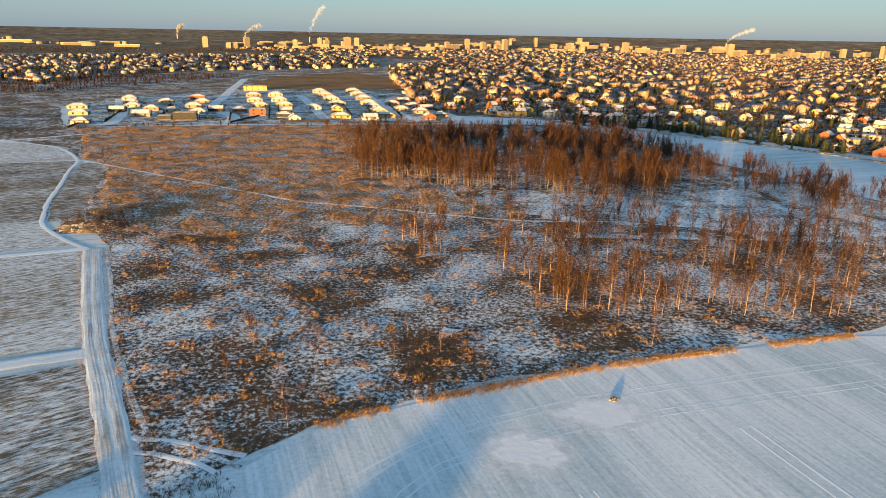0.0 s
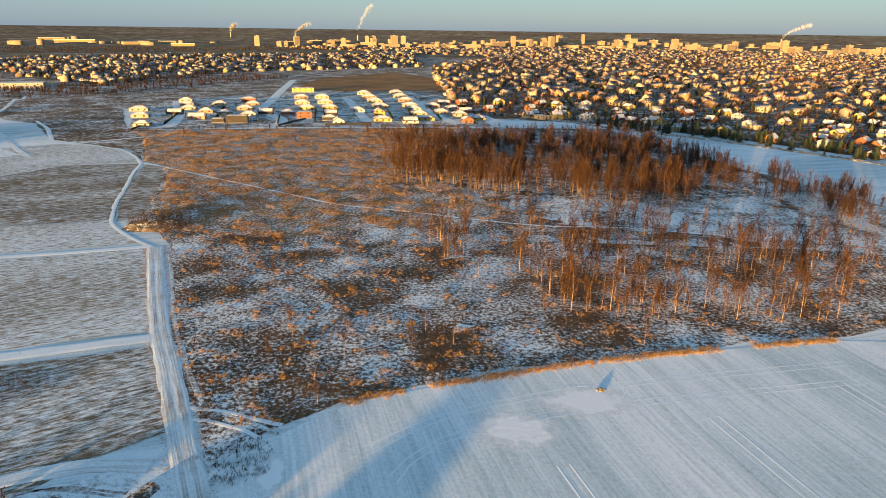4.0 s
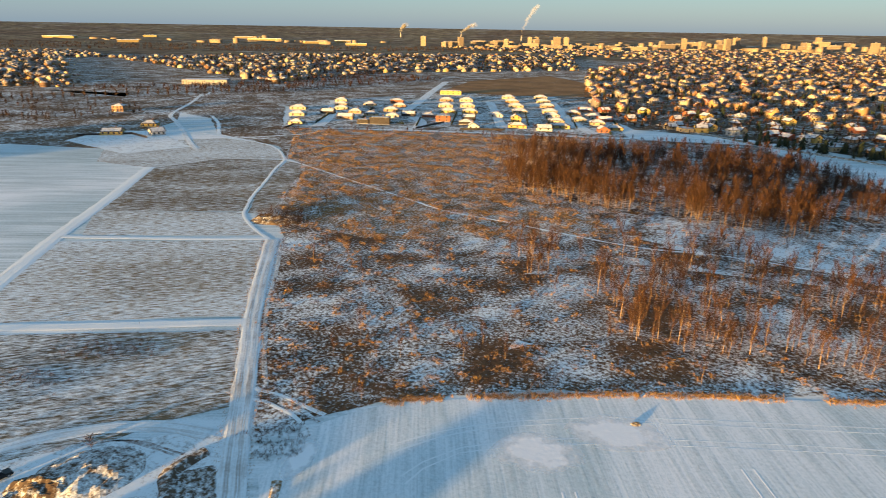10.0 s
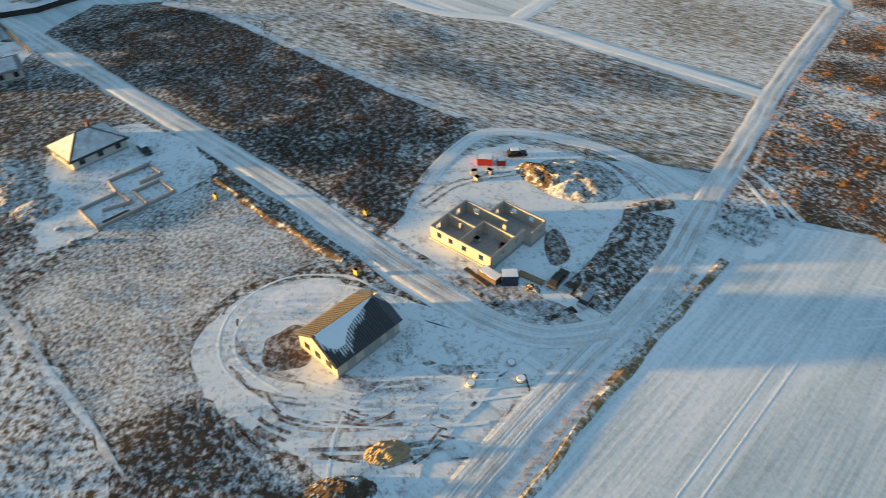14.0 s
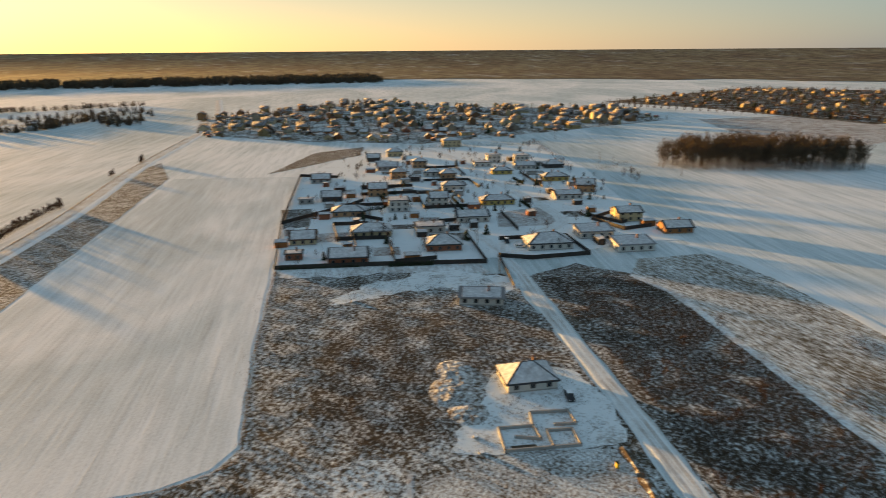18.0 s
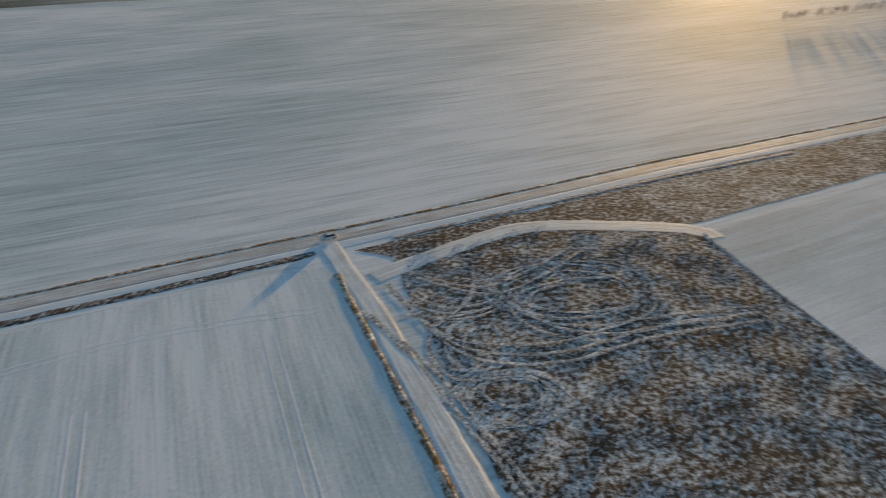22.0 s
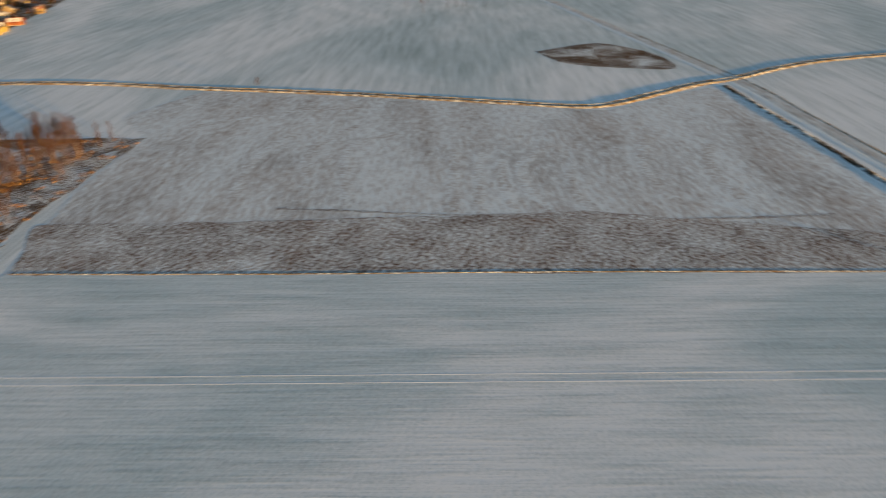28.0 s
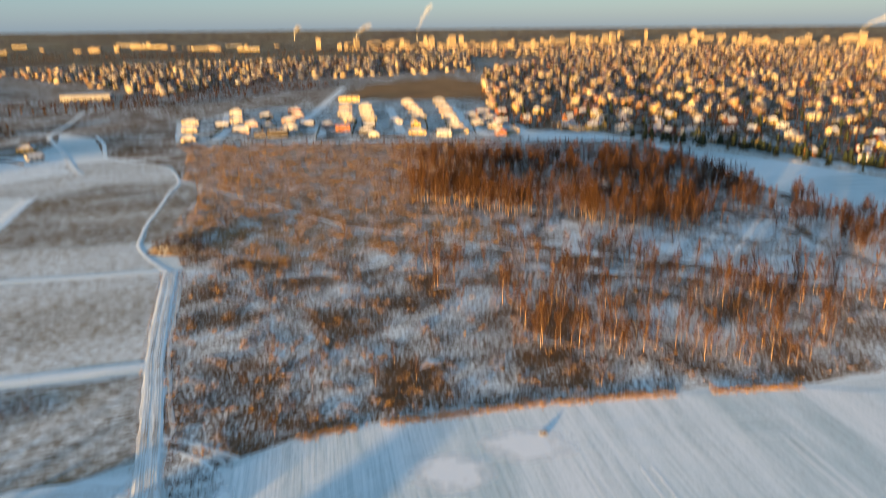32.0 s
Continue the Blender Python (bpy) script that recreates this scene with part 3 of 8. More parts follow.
ribbon("lane_access", ACCESS, [(-2.7, 0.06), (-2.0, 0.14), (2.0, 0.14), (2.7, 0.06)], M_LANE, "farm lane of packed snow with wheel tracks", "road", 3)
ribbon("lane_street", [(-24, 38), (-27, 27), (-34, 20), (-54, 11), (-82, 1), (-113, -12), (-145, -26), (-179, -41), (-206, -52), (-226, -62), (-246, -72), (-260, -84), (-288, -98)], [(-2.8, 0.06), (-2.1, 0.15), (2.1, 0.15), (2.8, 0.06)], M_LANE, "village lane of packed snow", "road", 3)
ribbon("lane_village", [(-232, -62), (-252, -62), (-289, -43), (-330, -62), (-346, -71), (-405, -106), (-487, -155), (-520, -190)], [(-3.6, 0.08), (-2.6, 0.16), (2.6, 0.16), (3.6, 0.08)], M_LANE, "village street under snow", "road", 4)
ribbon("lane_west", [(-74, 122), (-110, 106), (-147, 89), (-165, 70), (-194, 57), (-222, 44), (-247, 31), (-262, 14)], [(-2.4, 0.08), (-1.6, 0.13), (1.6, 0.13), (2.4, 0.08)], M_PATH, "snowy field lane", "road", 4)
ribbon("lane_field_edge", [(-147, 89), (-184, 156), (-216, 220), (-248, 281)], [(-3.2, 0.06), (-1.6, 0.12), (1.6, 0.12), (3.2, 0.06)], M_PATH, "snowy track beside the field", "road", 4)
ribbon("lane_plots", [(-110, 190), (-140, 178), (-186, 163)], [(-1.8, 0.06), (-1.2, 0.12), (1.2, 0.12), (1.8, 0.06)], M_PATH, "snowy path between the plots", "road", 4)
ribbon("path_meadow", [(-108, 188), (-125, 201), (-138, 214), (-144, 224), (-155, 246), (-165, 271), (-180, 306), (-190, 332), (-217, 365), (-244, 380), (-264, 384), (-302, 398)], [(-0.9, 0.08), (-0.5, 0.11), (0.5, 0.11), (0.9, 0.08)], M_PATH, "worn footpath along the meadow", "road", 4)
ribbon("path_verge", [(-31, 85), (-41, 90), (-47.5, 92), (-58.6, 107.5), (-73.4, 131.5), (-88, 160), (-103, 188)], [(-0.5, 0.08), (-0.2, 0.095), (0.2, 0.095), (0.5, 0.08)], M_TRACKS, "narrow snowy track beside the lane", "road", 4)
ribbon("lane_south", [(44, -156), (20, -172), (0, -180), (-38, -176), (-44, -170)], [(-3, 0.07), (-2, 0.09), (2, 0.09), (3, 0.07)], M_LANE, "snowy farm track", "road", 4)
ribbon("lane_loop", [(-50, 74), (-64, 72), (-80, 62), (-89, 48), (-84, 36), (-76, 26)], [(-2.0, 0.08), (-1.4, 0.13), (1.4, 0.13), (2.0, 0.08)], M_LANE, "curved tyre tracks round the building site", "road", 3)
ribbon("lane_estate_a", [(-160, 488), (-172, 530), (-209, 590), (-230, 685), (-256, 800), (-292, 970)], [(-5, 0.08), (-4, 0.14), (4, 0.14), (5, 0.08)], M_LANE, "snowy estate street", "road", 8)
ribbon("lane_estate_b", [(-95, 522), (-112, 574), (-135, 650), (-156, 715)], [(-4.5, 0.08), (-3.5, 0.14), (3.5, 0.14), (4.5, 0.08)], M_LANE, "snowy estate street", "road", 8)
ribbon("lane_estate_c", [(-18, 520), (-45, 580), (-70, 670), (-92, 750)], [(-5, 0.08), (-4, 0.14), (4, 0.14), (5, 0.08)], M_LANE, "snowy estate street", "road", 8)
ribbon("lane_estate_d", [(-240, 466), (-262, 530), (-300, 610), (-320, 650)], [(-5, 0.08), (-4, 0.14), (4, 0.14), (5, 0.08)], M_LANE, "snowy estate street", "road", 8)
STREET = [(-24, 38), (-27, 27), (-34, 20), (-54, 11), (-82, 1), (-113, -12), (-145, -26), (-179, -41), (-206, -52)]
for line, offs in ((STREET, (-1.3, -0.9, 0.7, 1.2)), (ACCESS[5:], (-1.2, -0.7, 0.8, 1.3))):
    for d in offs:
        q = curve_through(line, 6)
        tg = np.gradient(q, axis=0)
        tg /= np.linalg.norm(tg, axis=1)[:, None]
        ribbon("wheel_track", [(p[0] + t[1] * d, p[1] - t[0] * d) for p, t in zip(q, tg)], [(-0.16, 0.152), (-0.06, 0.158), (0.06, 0.158), (0.16, 0.152)], M_ROAD, "worn wheel track along the lane", "track", 3, 0.25)
CANAL = [(30, 600), (107, 513), (166, 466), (234, 394), (268, 330), (284, 275), (292, 216), (301, 165), (308, 110), (313, 60), (319, 20), (348, -4), (371, -21), (388, -38), (420, -62), (451, -94), (498, -168), (560, -300), (640, -480)]
ribbon("ditch_banks", CANAL, [(-3.6, 0.0), (-2.5, 0.5), (-1.7, 0.5), (-0.6, 0.06), (0.5, 0.06), (1.4, 0.55), (2.2, 0.55), (3.4, 0.0)], M_BANK, "drainage ditch between banks of dry grass", "ditch", 4, 0.5)
ribbon("ditch_lane", [(-29, 66), (-21, 46), (-12, 24), (-3, 4), (12, -44), (28, -91), (36, -113), (46, -139), (53, -158)], [(-0.9, 0.0), (-0.35, 0.22), (0.3, 0.25), (0.9, 0.0)], M_BANK, "grassy bank between the lane and the field", "verge", 2.5, 0.4)
ribbon("plough_margin", [(149, -144), (174, -179), (203, -221), (235, -264), (266, -309)], [(-3.6, 0.05), (-2.8, 0.075), (0.2, 0.075), (1.0, 0.05)], M_WASTE_DARK, "weedy strip with ruts beside the ploughed patch", "verge", 4, 0.8)
ribbon("ditch_plough", [(226, -117), (243, -143), (270, -181), (296, -219), (318, -252)], [(-2.0, 0.0), (-1.0, 0.25), (0.0, 0.08), (1.2, 0.22), (2.2, 0.0)], M_BANK, "shallow ditch beside the ploughed patch", "ditch", 4)


def sector(name, r0, r1, a0, a1, mat, label, taper=False):
    """Far land between two distances and bearings, lying on the rising ground."""
    verts, faces = [], []
    n, k = 120, 9
    for i in range(k):
        for j in range(n):
            a = radians(a0 + (a1 - a0) * j / (n - 1))
            r = r0 + (r1 - r0) * i / (k - 1)
            if taper:
                e = min(1.0, 5 * j / (n - 1), 5 * (1 - j / (n - 1)))
                r = r + (1 - e) * (r1 - r) * 0.97
            if i == 0:
                r += 150 * noise.noise(Vector((math.cos(a) * 9, math.sin(a) * 9, a0)))
            x, y = 30 + r * math.cos(a), -20 + r * math.sin(a)
            verts.append((x, y, lift_at(x, y) * 1.12 + 1.0))
    for i in range(k - 1):
        for j in range(n - 1):
            a = i * n + j
            faces.append((a, a + n, a + n + 1, a + 1))
    return tagged(new(name, mesh_of(name, verts, faces, [mat])), label, "land", kind="structure")


sector("far_land_south", 1250, 1990, 240, 325, M_FAR, "patchwork of pasture and snow beyond the fields", True)
sector("far_land", 1950, 4960, 0, 360, M_FAR, "patchwork of dark woods, pasture and snow far off")
land("heath_estate", [(-700, 600), (-400, 560), (-335, 580), (-420, 700), (-300, 1000), (-166, 1150), (-60, 800), (-30, 700), (-118, 1340), (-363, 1185), (-470, 1090), (-505, 800)], 0.04, M_HEATH, "rough heath between estate and suburb", "meadow", step=15, ragged=3)
land("heath_west", [(-790, 130), (-600, 265), (-420, 300), (-300, 320), (-340, 345), (-360, 440), (-401, 493), (-500, 520), (-570, 612), (-700, 600), (-760, 330)], 0.04, M_HEATH, "rough grassland before the avenue", "meadow", step=15, ragged=2)
# wheel ruts of the sprayer in the near field
for off in (14.0, 49.0, 85.0, 120.5):
    for d in (-1.2, 1.2):
        o = off + d
        ends = {14.0: (-60, 148), 49.0: (-68, 138), 85.0: (-74, 140), 120.5: (-78, 160)}[off]
        pts = [(0.937 * o + 0.349 * t, 0.349 * o - 0.937 * t) for t in (ends[0], ends[0] + 40, 40, ends[1] - 40, ends[1])]
        ribbon("wheel_rut", pts, [(-0.2, 0.052), (-0.07, 0.068), (0.07, 0.068), (0.2, 0.052)], M_PATH if off < 20 else M_SNOW, "sprayer wheel rut in the snow", "track", 6, 0.1)
for d in (9.0, 11.0, 17.0, 19.0):
    ribbon("wheel_rut", [(-20 + d * 0.7, 92 - d), (0, 104 - d), (26, 116.5 - d), (60, 126.5 - d), (92, 135 - d * 1.02)], [(-0.2, 0.053), (-0.08, 0.062), (0.08, 0.062), (0.2, 0.053)], M_PATH, "headland wheel rut in the snow", "track", 5, 0.1)
for d in (14.0, 16.0):
    ribbon("wheel_rut", [(56, -158 + d), (93, -149 + d), (130, -132 + d), (165, -116 + d), (190, -100 + d)], [(-0.2, 0.053), (-0.08, 0.062), (0.08, 0.062), (0.2, 0.053)], M_PATH, "headland wheel rut in the snow", "track", 5, 0.1)
land("snow_drift", [(18, 95), (30, 96), (40, 101), (40, 108), (28, 109), (19, 104)], 0.064, M_DRIFT, "smooth drift of deeper snow", "snow", smooth=True, step=2)
land("snow_drift", [(4, 85), (16, 84), (24, 90), (21, 97), (9, 95)], 0.064, M_DRIFT, "smooth drift of deeper snow", "snow", smooth=True, step=2)
land("snow_drift", [(-31, 69), (-27, 66), (-25, 71), (-28, 80), (-31, 78)], 0.064, M_DRIFT, "smooth drift of deeper snow", "snow", smooth=True, step=2)
ribbon("verge_north", [(40, -176), (0, -193), (-47, -212), (-94, -229)], [(-1.2, 0.0), (-0.5, 0.12), (0.5, 0.12), (1.2, 0.0)], M_STUBBLE_DARK, "dark grassy verge north of the road", "verge", 4)
ribbon("verge_rough", [(60, -169), (94, -154), (128, -140), (167, -126), (208, -110), (255, -90)], [(-1.5, 0.0), (-0.8, 0.1), (0.8, 0.1), (1.5, 0.0)], M_WASTE_DARK, "strip of rough grass along the field's end", "verge", 4, 0.6)
ribbon("verge_stubble", [(225, -96), (258, -84), (331, -52), (372, -34)], [(-1.6, 0.0), (-0.6, 0.4), (0.6, 0.35), (1.6, 0.0)], M_GARDEN, "dark ditch edge beside the road", "verge", 4)

# snow lying in swathes across the stubble
for pts in ([(194.7, 41.6), (223.5, 51.3), (243.9, 58.7)], [(195.8, 32.2), (222.9, 42.4), (248.7, 50)], [(200.8, 23.5), (227, 36), (242.5, 40.5)], [(206, 14.3), (226.5, 28.5), (247, 31.6), (261.5, 27)], [(209, 1), (225, 11.7), (246, 16.3)], [(193.4, 76.3), (226.6, 95), (241.6, 98), (257.5, 89)], [(232, -40), (256, -30), (282, -28)], [(226, -20), (250, -8), (280, -6)], [(182, 112), (214, 126), (246, 128)], [(286, 120), (268, 150), (236, 178)], [(206, 100), (232, 112), (262, 108)]):
    ribbon("snow_swathe", pts, [(-2.0, 0.043), (-1.0, 0.05), (1.0, 0.05), (2.0, 0.043)], M_SWATHE, "pale swathe of snow across the stubble", "snow", 2.5, 0.9)
ribbon("stubble_track", [(180, 94), (201.6, 7), (215, -32), (229, -65)], [(-0.7, 0.062), (-0.3, 0.07), (0.3, 0.07), (0.7, 0.062)], M_STUBBLE_DARK, "dark drill line along the weed strip", "track", 3, 0.3)
ribbon("field_edge_grass", [(123, 137), (145, 74), (173, -3), (203, -89)], [(-0.35, 0.06), (-0.1, 0.16), (0.1, 0.16), (0.35, 0.06)], M_BANK, "thin line of dry grass along the field's edge", "verge", 3, 0.2)

# brown garden beds and fallow patches about the village
bed_rng = random.Random(23)
for x, y in ((-236, -146), (-262, -118), (-222, -112), (-270, -172), (-300, -162), (-330, -178), (-250, -92), (-276, -108), (-318, -140), (-345, -128), (-372, -118), (-400, -168), (-338, -62), (-306, -42), (-262, -22), (-380, -84), (-425, -72), (-350, -160)):
    w_, d_ = bed_rng.uniform(4, 8), bed_rng.uniform(5, 10)
    c_, s_ = math.cos(radians(22.2)), math.sin(radians(22.2))
    land("garden_bed", [(x + c_ * u - s_ * v, y + s_ * u + c_ * v) for u, v in ((-w_, -d_), (w_, -d_), (w_, d_), (-w_, d_))], 0.074, bed_rng.choice((M_STUBBLE_DARK, M_WASTE_DARK, M_GARDEN)), "brown garden plot half under snow", "garden", step=2, ragged=0.7)
land("garden_bed", [(-300, -78), (-272, -72), (-286, -38), (-320, -57)], 0.075, M_STUBBLE_DARK, "dug garden plot with brown soil and thin snow", "garden", ragged=0.8)
land("garden_bed", [(-280, -193), (-287, -178), (-252, -163), (-244, -173)], 0.075, M_WASTE_DARK, "bare brown garden strip", "garden", ragged=0.6)
land("fallow_patch", [(-375, -254), (-470, -222), (-514, -236), (-474, -264)], 0.05, M_WASTE_DARK, "brown fallow beyond the long field", "field", ragged=1.5)
land("brown_patch", [(-157, -94), (-160, -72), (-172, -55), (-168, -40), (-140, -30), (-128, -47), (-118, -60), (-100, -62), (-102, -76)], 0.064, M_WASTE_DARK, "patch of dark weeds on the building land", "waste ground", ragged=2.5, step=3)
land("snow_clearing", [(-162, -112), (-180, -106), (-206, -84), (-202, -56), (-196, -44), (-184, -58), (-182, -78), (-176, -90)], 0.066, M_YARD, "open snow before the village fence", "yard", ragged=5.0, step=2)
land("snow_clearing", [(-187, -146), (-204, -106), (-216, -68), (-206, -64), (-196, -100), (-178, -140)], 0.067, M_STUBBLE, "thin snow along the village fence", "yard", ragged=4.0, step=2)
land("brush_tongue", [(-36, -38), (-40, -32), (-38, -27), (-30, -25), (-22, -21), (-14, -16), (-8, -22), (-16, -36), (-26, -42)], 0.078, M_WASTE_DARK, "dark brush at the edge of the yard", "waste ground", ragged=1.5, step=2)

land("winter_corn_field", [(420, -620), (218, -669), (87, -724), (-24, -780), (-108, -800), (-102, -875), (-33, -954), (125, -1180), (500, -1250), (900, -900)], 0.045, M_GREEN, "dark field of winter corn with little snow", "field", step=20, ragged=5)
land("tilled_field_southwest", [(-225, -608), (-292, -616), (-384, -650), (-520, -705), (-420, -900), (-250, -1020), (-100, -860), (-132, -756), (-178, -666)], 0.045, M_FIELD_B, "sown field beyond the hedge line", "field", step=15, ragged=3)
ribbon("hedge_bank", [(-8, -995), (-103, -823), (-132, -756), (-178, -665), (-225, -605), (-292, -613), (-384, -647)], [(-1.6, 0.0), (-0.8, 0.9), (0.8, 0.9), (1.6, 0.0)], M_WASTE_DARK, "low weedy bank between two fields", "verge", 8, 0.6)
ribbon("lane_southwest", [(-384, -647), (-450, -670), (-520, -703), (-600, -730), (-720, -740)], [(-3.0, 0.04), (-2.0, 0.16), (2.0, 0.16), (3.0, 0.04)], M_ROAD, "field road to the old village", "road", 8)
land("brown_field_west", [(-814, 75), (-885, 194), (-854, 289), (-700, 262), (-620, 200), (-612, 117), (-700, 95)], 0.045, M_STUBBLE_DARK, "brown fallow beyond the grove", "field", step=12, ragged=3)
land("verge_weeds", [(50, -170), (24, -181), (-9, -194), (-30, -202), (-35, -188), (-41, -178), (-33, -177), (-5, -173), (18, -168), (36, -163)], 0.07, M_WASTE_DARK, "dark weeds between road and farm track", "verge", step=3, ragged=0.9)
land("thicket_ground", [(-84, -62), (-89, -52), (-104, -53), (-118, -59), (-130, -57), (-148, -68), (-160, -93), (-140, -102), (-110, -94), (-86, -80)], 0.066, M_THICKET, "dark thicket ground of reddish weeds", "waste ground", step=3, ragged=2.5)
land("tufted_ground", [(-82, -60), (-75, -55), (-58, -48.6), (-39, -41.6), (-23, -35), (-8, -28), (12, -80), (-30, -84), (-58, -86), (-72, -80)], 0.0565, M_WASTE_SNOWY, "open ground of white snow and dark tufts", "waste ground", step=3, ragged=2.0)
land("weedy_ground", [(-62, 1), (-98, -15), (-90, -38), (-76, -53.5), (-58, -47.5), (-40, -40.5), (-42, -28), (-55, -27), (-62, -17), (-61, -8)], 0.0575, M_WASTE_FINE, "even weedy ground greyed with snow", "waste ground", step=3, ragged=1.5)
ribbon("field_track", [(-78, -56.5), (-62, -50.5), (-44, -43.5), (-30, -38.5)], [(-0.6, 0.07), (-0.2, 0.08), (0.2, 0.08), (0.6, 0.07)], M_SWATHE, "snowed-over track across the building land", "track", 2, 0.5)
ribbon("lane_ditch", [(-90, 0.8), (-81, 4.4), (-69, 9.3), (-48.7, 18.2), (-36, 23.4), (-31, 28), (-30.6, 34)], [(-0.7, 0.08), (-0.3, 0.12), (0.3, 0.12), (0.7, 0.08)], M_GARDEN, "dark weedy ditch beside the lane", "ditch", 1.5, 0.45)
land("snow_drift", [(-58.5, -20), (-60, -14), (-58, -6), (-54.3, 1.5), (-49.6, -6), (-50, -16.5)], 0.089, M_DRIFT, "smooth untouched snow beside the barn", "snow", smooth=True, step=2)
land("boundary_strip", [(-214, -12), (-197, 3), (-166, 15.5), (-126, 31.5), (-98, 45), (-99, 47), (-127, 34), (-167, 18), (-200, 6), (-216, -10)], 0.065, M_SWATHE, "snowy strip between plot and mown grass", "verge", step=3, ragged=0.8)
land("bare_soil", [(-50, 40), (-50.5, 43), (-44, 42), (-41.5, 39), (-42, 36.5), (-46, 37.5)], 0.088, M_RUT_SOIL, "freshly dug orange-brown soil", "soil", step=1, ragged=0.5, smooth=True)
land("bare_soil", [(-47, -15.5), (-47.5, -10), (-43, -9), (-39, -11.5), (-40, -16), (-43, -17)], 0.086, M_RUT_SOIL, "dark trampled soil beside the barn", "soil", step=1, ragged=0.9, smooth=True)
land("turned_dirt", [(33, -139), (26, -153), (7, -162), (-19, -168), (-38, -169), (-45, -146), (-21, -132), (4, -126), (12, -122), (22, -113)], 0.058, M_WASTE, "brown ground churned by turning vehicles", "waste ground", step=3, ragged=1.5)
land("trampled_ground", [(-34, 35), (-38, 45), (-43, 54), (-48, 62), (-43, 66), (-36, 58), (-29, 46), (-26, 38)], 0.082, M_WASTE, "rough ground between the earth bank and the lane", "waste ground", step=2, ragged=1.0)
land("trampled_ground", [(-48, 19), (-43, 25), (-37, 29), (-31, 33), (-26, 34), (-24, 29), (-30, 23), (-40, 17)], 0.083, M_STUBBLE_DARK, "churned ground round the parked machines", "waste ground", step=2, ragged=1.2)
land("trampled_ground", [(-43, -15.5), (-40.5, -16.5), (-39, -13.5), (-41, -12)], 0.084, M_WASTE, "patch of brown brush beside the barn", "waste ground", step=0.7, ragged=0.9, smooth=True)


# ---- materials of buildings ----
WALLS = {
    "white": plain_mat("white_render", (0.55, 0.54, 0.51), (0.47, 0.46, 0.44), 1.5, 0.85, vary=0.1),
    "cream": plain_mat("cream_render", (0.48, 0.39, 0.25), (0.42, 0.34, 0.21), 1.5, 0.85, vary=0.12),
    "yellow": plain_mat("yellow_render", (0.50, 0.37, 0.12), (0.44, 0.32, 0.10), 1.5, 0.85, vary=0.12),
    "peach": plain_mat("peach_render", (0.42, 0.25, 0.14), (0.36, 0.21, 0.12), 1.5, 0.85, vary=0.12),
    "brick": plain_mat("red_brick", (0.30, 0.11, 0.06), (0.22, 0.08, 0.045), 6.0, 0.9, vary=0.15),
    "grey": plain_mat("grey_render", (0.36, 0.35, 0.33), (0.29, 0.28, 0.27), 1.5, 0.9, vary=0.12),
    "dark": plain_mat("dark_boards", (0.055, 0.045, 0.04), (0.035, 0.03, 0.028), 3.0, 0.8, vary=0.2),
    "log": plain_mat("stained_logs", (0.34, 0.14, 0.05), (0.25, 0.10, 0.035), 4.0, 0.7, vary=0.1),
}
ROOFS = {
    "charcoal": plain_mat("charcoal_metal_roof", (0.05, 0.05, 0.055), (0.035, 0.035, 0.04), 2.0, 0.5, vary=0.2),
    "brown": plain_mat("brown_tile_roof", (0.11, 0.065, 0.045), (0.08, 0.045, 0.03), 3.0, 0.75, vary=0.2),
    "red": plain_mat("red_tile_roof", (0.26, 0.07, 0.04), (0.20, 0.055, 0.03), 3.0, 0.75, vary=0.2),
    "grey": plain_mat("grey_sheet_roof", (0.24, 0.24, 0.25), (0.18, 0.18, 0.19), 2.0, 0.6, vary=0.2),
}
M_FRAME = plain_mat("window_frame", (0.16, 0.15, 0.14), (0.12, 0.11, 0.10), 5.0, 0.5)
M_DOOR = plain_mat("dark_door", (0.09, 0.06, 0.045), (0.07, 0.045, 0.03), 5.0, 0.5)
M_CONCRETE = plain_mat("concrete", (0.38, 0.37, 0.35), (0.28, 0.27, 0.26), 2.5, 0.9, 0.02)
M_BLOCK = plain_mat("aerated_blocks", (0.52, 0.48, 0.41), (0.42, 0.38, 0.32), 3.0, 0.9, 0.02)
M_FENCE = plain_mat("dark_fence", (0.045, 0.038, 0.034), (0.03, 0.026, 0.023), 3.0, 0.7, vary=0.3)
M_STONE = plain_mat("chimney_stone", (0.20, 0.12, 0.09), (0.14, 0.08, 0.06), 6.0, 0.9)


def glass_mat(name):
    m, nt, bsdf = mat_begin(name)
    return mat_end(m, nt, bsdf, (0.02, 0.022, 0.026), 0.08, None, spec=0.6)


M_GLASS = glass_mat("window_glass")
ME_WINDOW = Shape().box(-0.7, -0.06, -0.75, 0.7, 0.06, -0.65).box(-0.7, -0.06, 0.65, 0.7, 0.06, 0.75).box(-0.7, -0.06, -0.65, -0.6, 0.06, 0.65).box(0.6, -0.06, -0.65, 0.7, 0.06, 0.65).box(-0.04, -0.06, -0.65, 0.04, 0.06, 0.65).done("window", M_FRAME)
ME_PANE = Shape().box(-0.6, -0.035, -0.65, 0.6, 0.035, 0.65).done("pane", M_GLASS)
ME_DOOR = Shape().box(-0.55, -0.07, 0, 0.55, 0.07, 2.1).box(0.38, -0.12, 1.0, 0.44, -0.07, 1.15).done("door", M_DOOR)
